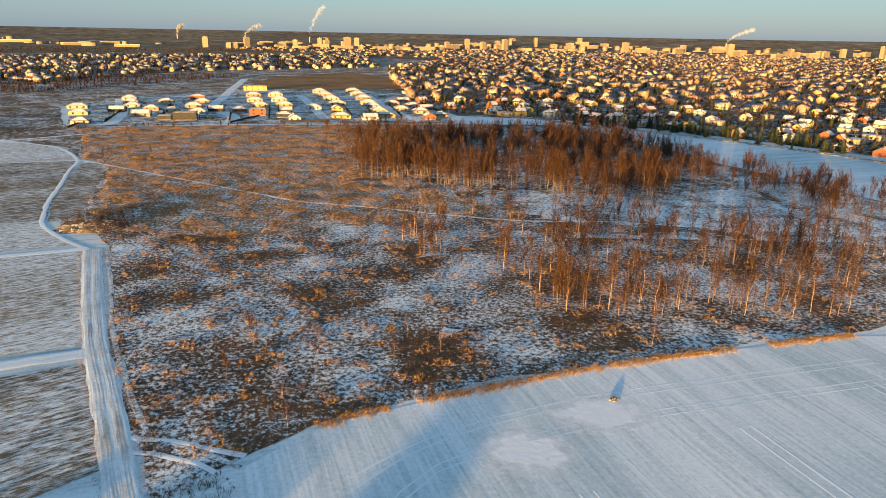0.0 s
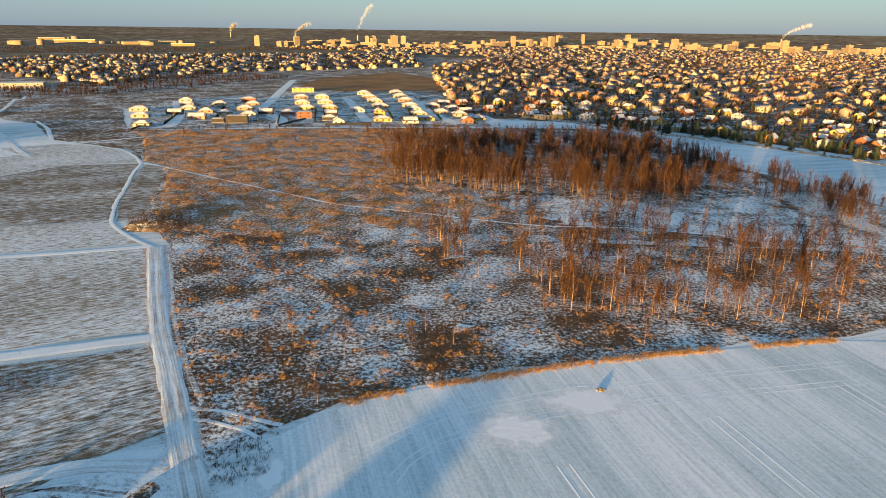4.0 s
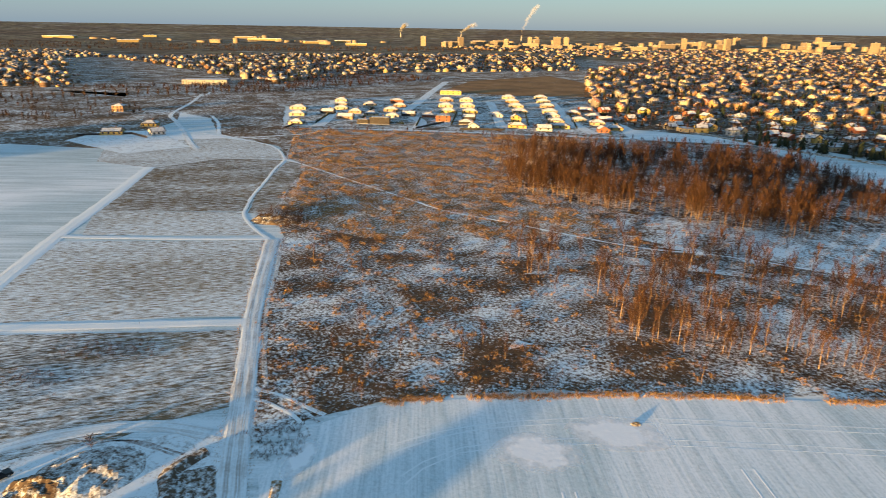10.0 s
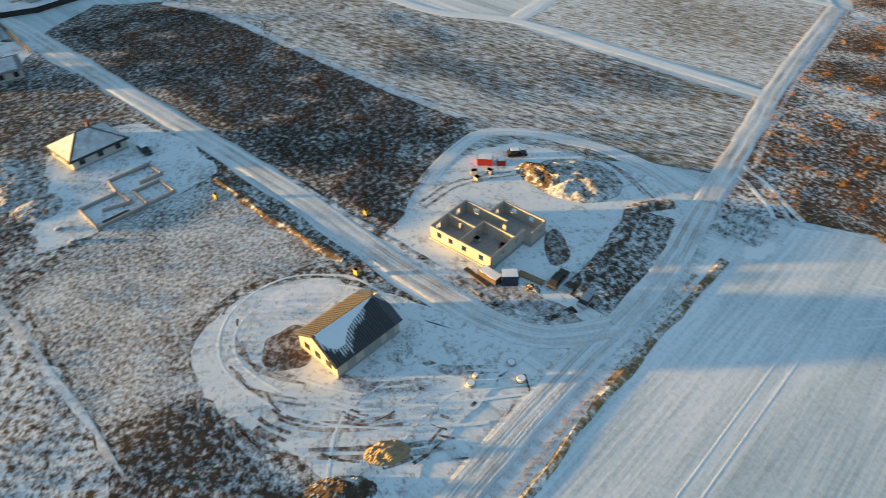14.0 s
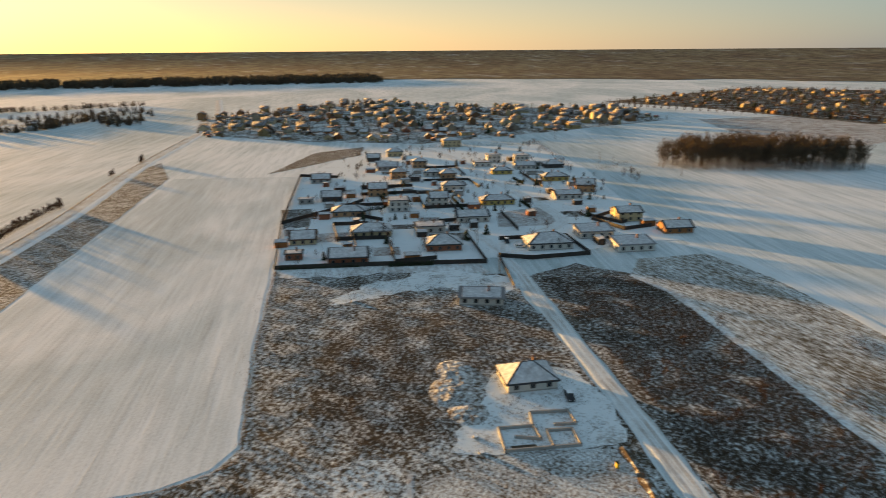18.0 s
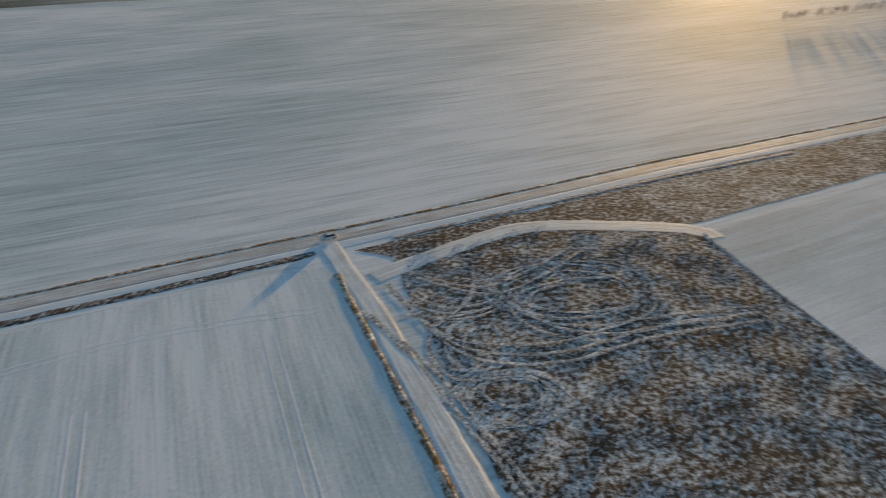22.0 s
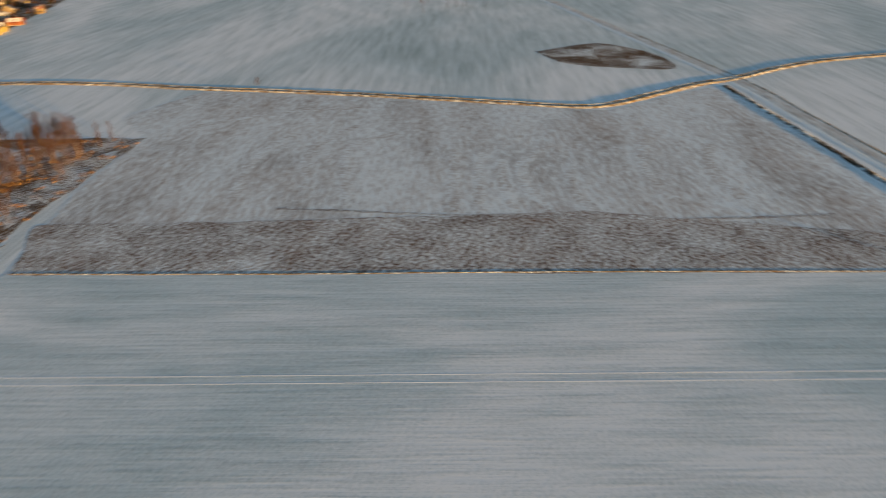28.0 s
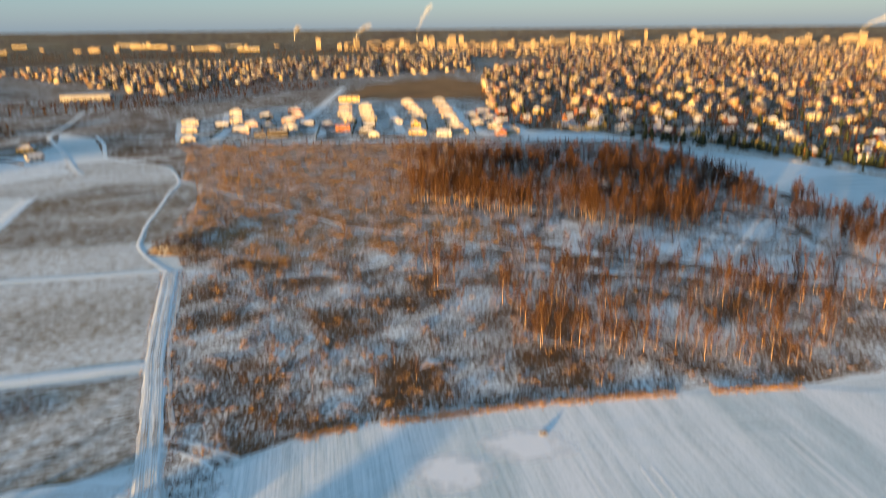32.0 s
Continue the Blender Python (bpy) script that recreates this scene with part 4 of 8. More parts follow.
ME_GARAGE = Shape().box(-1.3, -0.06, 0, 1.3, 0.06, 2.2).box(-1.25, -0.09, 0.5, 1.25, -0.05, 0.55).box(-1.25, -0.09, 1.05, 1.25, -0.05, 1.1).box(-1.25, -0.09, 1.6, 1.25, -0.05, 1.65).done("garage_door", M_DOOR)
ME_CHIMNEY = Shape().box(-0.35, -0.35, 0, 0.35, 0.35, 1.6).box(-0.45, -0.45, 1.6, 0.45, 0.45, 1.75).done("chimney", M_STONE)


def roof_faces(kind, w, d, h, rise, over):
    """The slopes of a roof, seen from above, over walls w x d x h."""
    x, y = w / 2 + over, d / 2 + over
    drop = rise * over / (d / 2)
    if kind == "gable":
        return [[(-x, -y, h - drop), (x, -y, h - drop), (x, 0, h + rise), (-x, 0, h + rise)], [(x, y, h - drop), (-x, y, h - drop), (-x, 0, h + rise), (x, 0, h + rise)]]
    if kind == "hip":
        r = max(0.3, w / 2 - d / 2 * 0.95)
        return [[(-x, -y, h - drop), (x, -y, h - drop), (r, 0, h + rise), (-r, 0, h + rise)], [(x, y, h - drop), (-x, y, h - drop), (-r, 0, h + rise), (r, 0, h + rise)],
                [(x, -y, h - drop), (x, y, h - drop), (r, 0, h + rise)], [(-x, y, h - drop), (-x, -y, h - drop), (-r, 0, h + rise)]]
    if kind == "mono":
        return [[(-x, -y, h - 0.1), (x, -y, h - 0.1), (x, y, h + rise), (-x, y, h + rise)]]
    return [[(-x, -y, h + 0.3), (x, -y, h + 0.3), (x, y, h + 0.3), (-x, y, h + 0.3)]]


def house(x, y, turn, w, d, h, kind="gable", wall="cream", roof="charcoal", rise=2.2, over=0.6, cover=0.5, label="", windows=3, chimney=True, garage=False, group="", z=0.06):
    words = {"gable": "gabled", "hip": "hip-roofed", "mono": "shed-roofed", "flat": "flat-roofed"}[kind]
    ob = thing("house", label or f"{words} house with {wall} walls and snow on its {roof} roof", "house", pose(x, y, z, 0, 0, turn), group)
    s = Shape()
    if kind == "gable":
        a, b = w / 2, d / 2
        s.add([(-a, -b, 0), (a, -b, 0), (a, b, 0), (-a, b, 0), (-a, -b, h), (a, -b, h), (a, b, h), (-a, b, h), (-a, 0, h + rise - 0.1), (a, 0, h + rise - 0.1)],
              [(0, 1, 5, 4), (2, 3, 7, 6), (1, 2, 6, 9, 5), (3, 0, 4, 8, 7), (4, 5, 9, 8), (6, 7, 8, 9)])
    elif kind == "mono":
        a, b = w / 2, d / 2
        s.add([(-a, -b, 0), (a, -b, 0), (a, b, 0), (-a, b, 0), (-a, -b, h - 0.3), (a, -b, h - 0.3), (a, b, h + rise - 0.4), (-a, b, h + rise - 0.4)],
              [(0, 1, 5, 4), (1, 2, 6, 5), (2, 3, 7, 6), (3, 0, 4, 7), (4, 5, 6, 7)])
    else:
        s.box(-w / 2, -d / 2, 0, w / 2, d / 2, h)
    part_of("wall", s.done("wall", WALLS[wall]), ob)
    part_of("plinth", Shape().box(-w / 2 - 0.06, -d / 2 - 0.06, -0.1, w / 2 + 0.06, d / 2 + 0.06, 0.35).done("plinth", M_CONCRETE), ob)
    faces = roof_faces(kind, w, d, h, rise, over)
    s, c = Shape(), Shape()
    for f in faces:
        s.slab(f, 0.24)
        mid = np.mean(f, axis=0)
        inset = 1 - cover * 0.5 / max(1.0, min(w, d) / 6)
        c.slab([tuple(mid + (np.array(p) - mid) * inset + np.array((0, 0, 0.09))) for p in f], 0.08)
    rf = part_of("roof", s.done("roof", ROOFS[roof]), ob)
    part_of("snow_cover", c.done("snow_cover", M_ROOFSNOW), rf, "thin blanket of snow")
    storeys = 2 if h > 4.4 else 1
    for st in range(storeys):
        zz = 1.55 + st * 2.75
        for sy in (-1, 1):
            n = max(1, int(windows * w / 12 + 0.5))
            for k in range(n):
                px = (k + 0.5) / n * w - w / 2
                wd = part_of("window", ME_WINDOW, ob, "", pose(px, sy * d / 2, zz))
                part_of("pane", ME_PANE, wd)
        for sx in (-1, 1):
            n = 2 if d > 7 and windows > 1 else 1
            for k in range(n):
                py = (k + 0.5) / n * d - d / 2
                wd = part_of("window", ME_WINDOW, ob, "", pose(sx * w / 2, py, zz, 0, 0, 90))
                part_of("pane", ME_PANE, wd)
    if garage:
        part_of("garage_door", ME_GARAGE, ob, "", pose(w / 2 + 0.03, -d / 4, 0, 0, 0, 90))
    else:
        part_of("door", ME_DOOR, ob, "", pose(w * 0.5 + 0.03, d * 0.02, 0.05, 0, 0, 90))
    if chimney:
        part_of("chimney", ME_CHIMNEY, ob, "", pose(w * 0.16, d * 0.12, h + (rise * 0.62 if kind != "flat" else 0.2)))
    return ob


def fence(x0, y0, x1, y1, h=1.9, label="dark board fence round a snowy plot", panel=4.0, mat=None):
    ln = math.hypot(x1 - x0, y1 - y0)
    n = max(1, round(ln / panel))
    step = ln / n
    ob = thing("fence", label, "fence", pose(x0, y0, 0.06, 0, 0, math.degrees(math.atan2(y1 - y0, x1 - x0))), "fences of the village")
    me = Shape().box(0.06, -0.05, 0.08, step - 0.06, 0.05, h - 0.05).box(0, -0.08, h - 0.05, step, 0.08, h).done("panel", mat or M_FENCE)
    mp = Shape().box(-0.09, -0.11, 0, 0.09, 0.11, h + 0.1).done("post", mat or M_FENCE)
    for k in range(n):
        part_of("panel", me, ob, "", pose(k * step, 0, 0))
        part_of("post", mp, ob, "", pose(k * step, 0, 0))
    part_of("post", mp, ob, "", pose(ln, 0, 0))
    return ob


GRID = 22.2     # the village's building line


# rows of the village: x, y, turn from the line, width, depth, wall height, kind, wall, roof, rise
def village(rows, group):
    for x, y, t, w, d, h, kind, wall, roof, rise in rows:
        house(x, y, GRID + t, w * 1.15, d * 1.15, h + 0.4, kind, wall, roof, rise * 1.15, group=group, garage=(w > 13))


G1 = "houses of the near village"
village([
    (-226, -153, 90, 10, 8, 2.7, "gable", "cream", "brown", 2.6), (-203, -146, 90, 6, 4.5, 2.5, "flat", "brick", "charcoal", 0.3),
    (-206, -123, 90, 14, 10, 2.9, "mono", "brick", "charcoal", 0.8), (-246, -128, 90, 16, 10, 2.8, "hip", "cream", "grey", 2.2),
    (-279, -153, 90, 15, 9, 2.8, "hip", "peach", "charcoal", 2.0), (-309, -176, 90, 10, 9, 2.8, "gable", "dark", "charcoal", 2.4),
    (-357, -205, 90, 11, 8, 2.8, "gable", "grey", "brown", 2.4), (-298, -187, 90, 7, 4, 2.4, "flat", "grey", "grey", 0.2)], G1)
village([
    (-233, -90, 90, 13, 10, 2.9, "hip", "brick", "charcoal", 2.6), (-258, -103, 90, 12, 8, 2.9, "flat", "white", "charcoal", 0.3),
    (-262, -92, 90, 4, 4, 2.4, "flat", "dark", "charcoal", 0.2), (-295, -131, 90, 9, 9, 5.8, "flat", "white", "charcoal", 0.4),
    (-328, -155, 90, 10, 9, 4.6, "gable", "peach", "brown", 2.4), (-311, -113, 90, 9, 9, 5.0, "gable", "white", "charcoal", 2.2),
    (-283, -88, 90, 14, 10, 3.0, "gable", "white", "charcoal", 1.8), (-353, -115, 90, 12, 8, 3.4, "hip", "white", "charcoal", 1.8)], G1)
village([
    (-391, -128, 90, 9, 8, 3.4, "hip", "peach", "brown", 1.8), (-396, -140, 90, 10, 8, 2.8, "hip", "white", "charcoal", 1.8),
    (-382, -160, 90, 9, 8, 4.6, "hip", "peach", "brown", 1.8), (-411, -178, 90, 13, 8, 2.8, "gable", "grey", "grey", 2.2),
    (-425, -158, 90, 9, 8, 5.0, "hip", "peach", "charcoal", 1.6), (-472, -193, 90, 11, 8, 4.0, "hip", "cream", "charcoal", 2.0),
    (-444, -201, 90, 9, 7, 3.0, "gable", "dark", "charcoal", 2.4), (-374, -146, 90, 6, 5, 2.6, "flat", "dark", "charcoal", 0.2)], G1)
village([
    (-322, -82, 90, 16, 8, 2.8, "hip", "yellow", "brown", 1.9), (-246, -46, 90, 17, 11, 2.9, "hip", "white", "charcoal", 2.8),
    (-268, -27, 90, 14, 9, 3.0, "mono", "white", "grey", 1.0), (-251, -10, 90, 14, 9, 3.0, "mono", "white", "grey", 1.0),
    (-302, -12, 90, 11, 9, 4.6, "gable", "cream", "charcoal", 1.8), (-284, 10, 90, 12, 8, 2.8, "gable", "log", "charcoal", 2.2),
    (-345, -45, 90, 14, 8, 2.9, "gable", "white", "brown", 1.6), (-368, -36, 75, 10, 9, 4.2, "gable", "peach", "brown", 2.8)], G1)
village([
    (-398, -57, 90, 15, 8, 2.9, "hip", "yellow", "charcoal", 1.8), (-413, -95, 90, 12, 7, 2.7, "hip", "yellow", "charcoal", 1.6),
    (-437, -82, 90, 13, 8, 2.8, "gable", "white", "grey", 2.0), (-447, -63, 90, 12, 9, 2.8, "hip", "dark", "charcoal", 2.4),
    (-458, -109, 90, 9, 7, 5.8, "flat", "white", "grey", 0.3), (-460, -88, 90, 9, 7, 5.8, "flat", "white", "grey", 0.3),
    (-439, -114, 90, 11, 7, 3.0, "flat", "white", "charcoal", 0.3), (-534, -161, 90, 14, 10, 6.0, "hip", "cream", "grey", 1.8)], G1)
house(-175, -61, GRID + 78, 15, 8, 2.9, "mono", "white", "grey", 0.9, label="low grey-white house with a long snowy shed roof", group=G1, garage=True)
house(-122.5, -38.5, GRID + 93, 13.0, 10.5, 2.9, "hip", "white", "charcoal", 3.0, cover=0.35, label="new white hip-roofed house with dark tiles under frost", group=G1)
for a, b, c, d in ((-188, -147, -202, -110), (-202, -110, -216, -67), (-216, -67, -250, -82), (-207, -103, -240, -118), (-188, -147, -252, -178), (-252, -178, -296, -160), (-230, -138, -256, -152), (-256, -152, -262, -136),
                   (-296, -160, -310, -157), (-252, -178, -371, -227), (-264, -135, -300, -150), (-225, -64, -225, -50), (-225, -50, -237, -27), (-237, -27, -262, -39), (-262, -39, -250, -68)):
    fence(a, b, c, d)
for a, b, c, d in ((-297, -29, -280, -13), (-280, -13, -290, 0), (-297, -29, -312, -20), (-274, -103, -284, -82), (-310, -157, -340, -170), (-324, -164, -338, -134), (-338, -134, -300, -118), (-371, -227, -372, -200)):
    fence(a, b, c, d)


def shed(x, y, turn, w, d, h, wall, label):
    ob = thing("shed", label, "shed", pose(x, y, 0.06, 0, 0, turn), "sheds of the village")
    part_of("wall", Shape().box(-w / 2, -d / 2, 0, w / 2, d / 2, h).done("wall", WALLS[wall]), ob)
    rf = part_of("roof", Shape().slab([(-w / 2 - 0.25, -d / 2 - 0.25, h + 0.12), (w / 2 + 0.25, -d / 2 - 0.25, h + 0.12), (w / 2 + 0.25, d / 2 + 0.25, h + 0.5), (-w / 2 - 0.25, d / 2 + 0.25, h + 0.5)], 0.14).done("roof", ROOFS["charcoal"]), ob)
    part_of("snow_cover", Shape().slab([(-w / 2, -d / 2, h + 0.24), (w / 2, -d / 2, h + 0.24), (w / 2, d / 2, h + 0.58), (-w / 2, d / 2, h + 0.58)], 0.08).done("snow_cover", M_ROOFSNOW), rf)
    part_of("door", ME_DOOR, ob, "", pose(w / 2 + 0.03, 0, 0.02, 0, 0, 90))


gr = random.Random(17)
for x, y in ((-218, -160), (-236, -165), (-214, -98), (-222, -130), (-262, -142), (-268, -162), (-292, -170), (-318, -168), (-334, -182), (-345, -196), (-248, -104), (-270, -84), (-282, -118), (-304, -140), (-318, -128), (-340, -140), (-338, -108), (-364, -130), (-366, -150),
             (-400, -152), (-408, -132), (-398, -186), (-428, -190), (-436, -170), (-456, -180), (-330, -66), (-308, -92), (-300, -60), (-256, -24), (-292, -2), (-314, -30), (-330, -38), (-356, -56), (-382, -44), (-384, -66), (-414, -74), (-424, -100), (-452, -74), (-470, -98), (-446, -130)):
    w_, d_ = gr.uniform(3.5, 7), gr.uniform(3, 4.5)
    shed(x, y, GRID + gr.choice((0, 90)), w_, d_, gr.uniform(2.2, 2.8), gr.choice(("dark", "dark", "brick", "grey", "log")), gr.choice(("small dark shed with a snowy lean-to roof", "wooden garden shed under snow")))
for a, b, c, d in ((-207, -103, -216, -88), (-222, -126, -246, -138), (-240, -118, -232, -140), (-270, -131, -280, -160), (-296, -160, -306, -134), (-282, -92, -318, -108), (-300, -118, -312, -92), (-344, -172, -356, -142), (-268, -62, -300, -76)):
    fence(a, b, c, d, 1.9, panel=7.0)
for a, b, c, d in ((-226, -64, -190, -52), (-305, -32, -292, -14), (-292, -14, -306, -6), (-318, -100, -344, -112), (-344, -112, -336, -132), (-362, -100, -384, -112), (-384, -112, -374, -140), (-400, -118, -430, -132), (-430, -132, -420, -152), (-372, -62, -412, -80), (-340, -170, -352, -150)):
    fence(a, b, c, d, 1.7)

# ---- housing estate to the north ----
G2 = "houses of the new estate"
EST = 14.0


def estate(rows):
    for x, y, t, w, d, h, kind, wall, roof, rise in rows:
        house(x, y, EST + t, w, d, h, kind, wall, roof, rise, group=G2, windows=2)


estate([(-262, 470, 0, 12, 9, 2.8, "hip", "cream", "charcoal", 2.2), (-314, 563, 0, 16, 9, 3, "hip", "cream", "grey", 1.8), (-240, 518, 0, 14, 9, 2.9, "gable", "peach", "grey", 2.4),
        (-275, 580, 0, 13, 9, 2.8, "hip", "cream", "grey", 2.0), (-291, 611, 0, 13, 9, 2.8, "hip", "peach", "grey", 2.0), (-308, 645, 0, 13, 9, 2.8, "hip", "cream", "grey", 2.0),
        (-224, 587, 0, 14, 9, 2.9, "hip", "peach", "grey", 2.0), (-245, 654, 0, 14, 9, 4.4, "hip", "brick", "grey", 1.4), (-199, 502, 0, 17, 9, 5.6, "flat", "dark", "charcoal", 0.3)])
estate([(-214, 500, 0, 10, 8, 3.2, "flat", "dark", "charcoal", 0.3), (-154, 540, 0, 13, 9, 5.2, "flat", "brick", "charcoal", 0.3), (-169, 600, 0, 15, 9, 3.0, "hip", "yellow", "grey", 2.0),
        (-186, 645, 0, 15, 9, 3.0, "hip", "cream", "grey", 2.0), (-203, 700, 0, 15, 9, 3.0, "hip", "peach", "grey", 2.0), (-223, 778, 0, 26, 9, 5.0, "flat", "yellow", "grey", 0.3),
        (-117, 509, 90, 11, 9, 3.0, "gable", "white", "charcoal", 2.6), (-136, 560, 0, 12, 9, 3.0, "gable", "dark", "charcoal", 2.2), (-149, 608, 0, 15, 9, 3.0, "hip", "yellow", "grey", 2.0)])
estate([(-165, 655, 0, 15, 9, 3, "hip", "cream", "grey", 2.0), (-182, 708, 0, 15, 9, 3, "hip", "cream", "grey", 2.0), (-93, 564, 90, 11, 9, 4.6, "gable", "yellow", "brown", 2.6),
        (-84, 528, 0, 15, 9, 3, "hip", "yellow", "brown", 2.0), (-103, 628, 0, 15, 10, 3, "hip", "cream", "grey", 2.2), (-117, 675, 0, 15, 10, 3, "hip", "cream", "grey", 2.2),
        (-131, 718, 0, 15, 10, 3, "hip", "peach", "grey", 2.2), (-145, 760, 0, 15, 10, 3, "hip", "cream", "grey", 2.2), (-75, 640, 0, 15, 10, 3, "hip", "cream", "grey", 2.2)])
estate([(-86, 689, 0, 15, 10, 3, "hip", "peach", "grey", 2.2), (-98, 733, 0, 15, 10, 3, "hip", "cream", "grey", 2.2), (-109, 776, 0, 15, 10, 3, "hip", "cream", "grey", 2.2),
        (-68, 610, 0, 14, 9, 3, "hip", "white", "brown", 2.2), (-50, 541, 0, 16, 9, 3, "hip", "yellow", "charcoal", 1.8), (-58, 572, 0, 14, 9, 3, "hip", "cream", "charcoal", 2.0),
        (-43, 664, 0, 13, 9, 3, "gable", "peach", "red", 2.2), (-31, 620, 0, 13, 9, 3, "hip", "white", "brown", 2.2), (-22, 574, 0, 13, 9, 3, "hip", "cream", "brown", 2.2), (-13, 534, 90, 12, 9, 3, "gable", "brick", "brown", 2.4)])
estate([(-290, 520, 0, 14, 9, 2.9, "hip", "cream", "grey", 2.0), (-272, 545, 0, 13, 9, 2.8, "gable", "dark", "charcoal", 2.2), (-250, 560, 0, 12, 9, 2.8, "hip", "peach", "grey", 2.0),
        (-228, 548, 0, 13, 9, 2.8, "hip", "cream", "charcoal", 2.0), (-205, 545, 0, 12, 8, 2.8, "hip", "white", "grey", 1.8), (-195, 560, 0, 13, 9, 2.9, "gable", "dark", "charcoal", 2.2),
        (-262, 620, 0, 13, 9, 2.8, "hip", "cream", "grey", 2.0), (-230, 625, 0, 13, 9, 2.8, "hip", "peach", "grey", 2.0), (-130, 530, 0, 12, 9, 2.8, "hip", "dark", "charcoal", 2.0)])
estate([(-60, 522, 0, 13, 9, 2.9, "gable", "white", "charcoal", 2.4), (-40, 590, 0, 13, 9, 2.9, "hip", "cream", "grey", 2.0), (-52, 640, 0, 13, 9, 2.9, "hip", "peach", "grey", 2.0), (-5, 548, 0, 13, 9, 2.9, "hip", "yellow", "brown", 2.0),
        (-18, 600, 0, 13, 9, 2.9, "gable", "brick", "red", 2.2), (-118, 590, 0, 13, 9, 2.9, "hip", "white", "grey", 2.0), (-175, 560, 0, 12, 8, 2.8, "hip", "brick", "grey", 1.8)])
G3 = "houses by the north-west field"
house(-357, 366, 30, 15, 9, 3.0, "gable", "yellow", "charcoal", 2.0, group=G3)
house(-327, 378, 60, 10, 8, 3.2, "gable", "white", "grey", 2.4, group=G3)
house(-361, 410, 20, 12, 9, 3.2, "hip", "yellow", "charcoal", 2.2, group=G3)
house(-455, 476, 20, 10, 10, 5.6, "hip", "peach", "grey", 1.8, group=G3)
house(-579, 766, 25, 60, 26, 6.0, "flat", "grey", "grey", 0.3, windows=1, chimney=False, label="long low hall with grey walls and a white roof", group="halls")
for a, b, c, d in ((-345, 372, -322, 362), (-375, 350, -345, 372), (-258, 445, -262, 466), (-160, 486, -150, 530), (-125, 496, -90, 508)):
    fence(a, b, c, d, 1.5)
land("yard_northwest", [(-366, 332), (-294, 308), (-270, 345), (-310, 372), (-340, 395), (-375, 372)], 0.06, M_YARD, "snowy yards of two new houses", "yard")
ribbon("lane_northwest", [(-262, 340), (-289, 366), (-325, 404), (-362, 441), (-398, 478), (-442, 560), (-490, 640)], [(-2, 0.08), (-1.4, 0.12), (1.4, 0.12), (2, 0.08)], M_LANE, "snowy lane to the new houses", "road", 5)

for pts in ([(-359, 485), (-327, 451), (-302, 418), (-287, 398)], [(-268, 383), (-255, 398), (-230, 423)], [(-513, 558), (-485, 577), (-481, 631), (-497, 665)]):
    ribbon("path_northwest", pts, [(-1.4, 0.07), (-0.8, 0.1), (0.8, 0.1), (1.4, 0.07)], M_PATH, "snowy path between the north-west plots", "road", 4)


# ---- plants ----
M_BIRCH = plain_mat("birch_bark", (0.36, 0.255, 0.165), (0.18, 0.12, 0.075), 2.0, 0.9, vary=0.4)
M_TWIG_FAR = islands_mat("grey_brown_far_twigs", ((0.0, (0.055, 0.04, 0.028)), (1.0, (0.13, 0.095, 0.06))))
M_TWIG = islands_mat("red_brown_twigs", ((0.0, (0.022, 0.012, 0.008)), (0.6, (0.05, 0.024, 0.012)), (1.0, (0.11, 0.05, 0.021))))
M_BUSH = islands_mat("rusty_bush_twigs", ((0.0, (0.04, 0.02, 0.011)), (0.6, (0.09, 0.042, 0.018)), (1.0, (0.17, 0.08, 0.03))))
M_TWIG_DARK = islands_mat("dark_twigs", ((0.0, (0.03, 0.02, 0.013)), (1.0, (0.08, 0.048, 0.03))))
M_GRASS = islands_mat("dry_grass_blades", ((0.0, (0.16, 0.08, 0.032)), (0.5, (0.30, 0.175, 0.066)), (1.0, (0.44, 0.29, 0.12))))
M_WEED = islands_mat("dark_weeds", ((0.0, (0.035, 0.024, 0.016)), (0.6, (0.08, 0.048, 0.028)), (1.0, (0.17, 0.10, 0.052))))
M_SPRUCE = islands_mat("spruce_needles", ((0.0, (0.02, 0.03, 0.016)), (1.0, (0.04, 0.05, 0.025))))


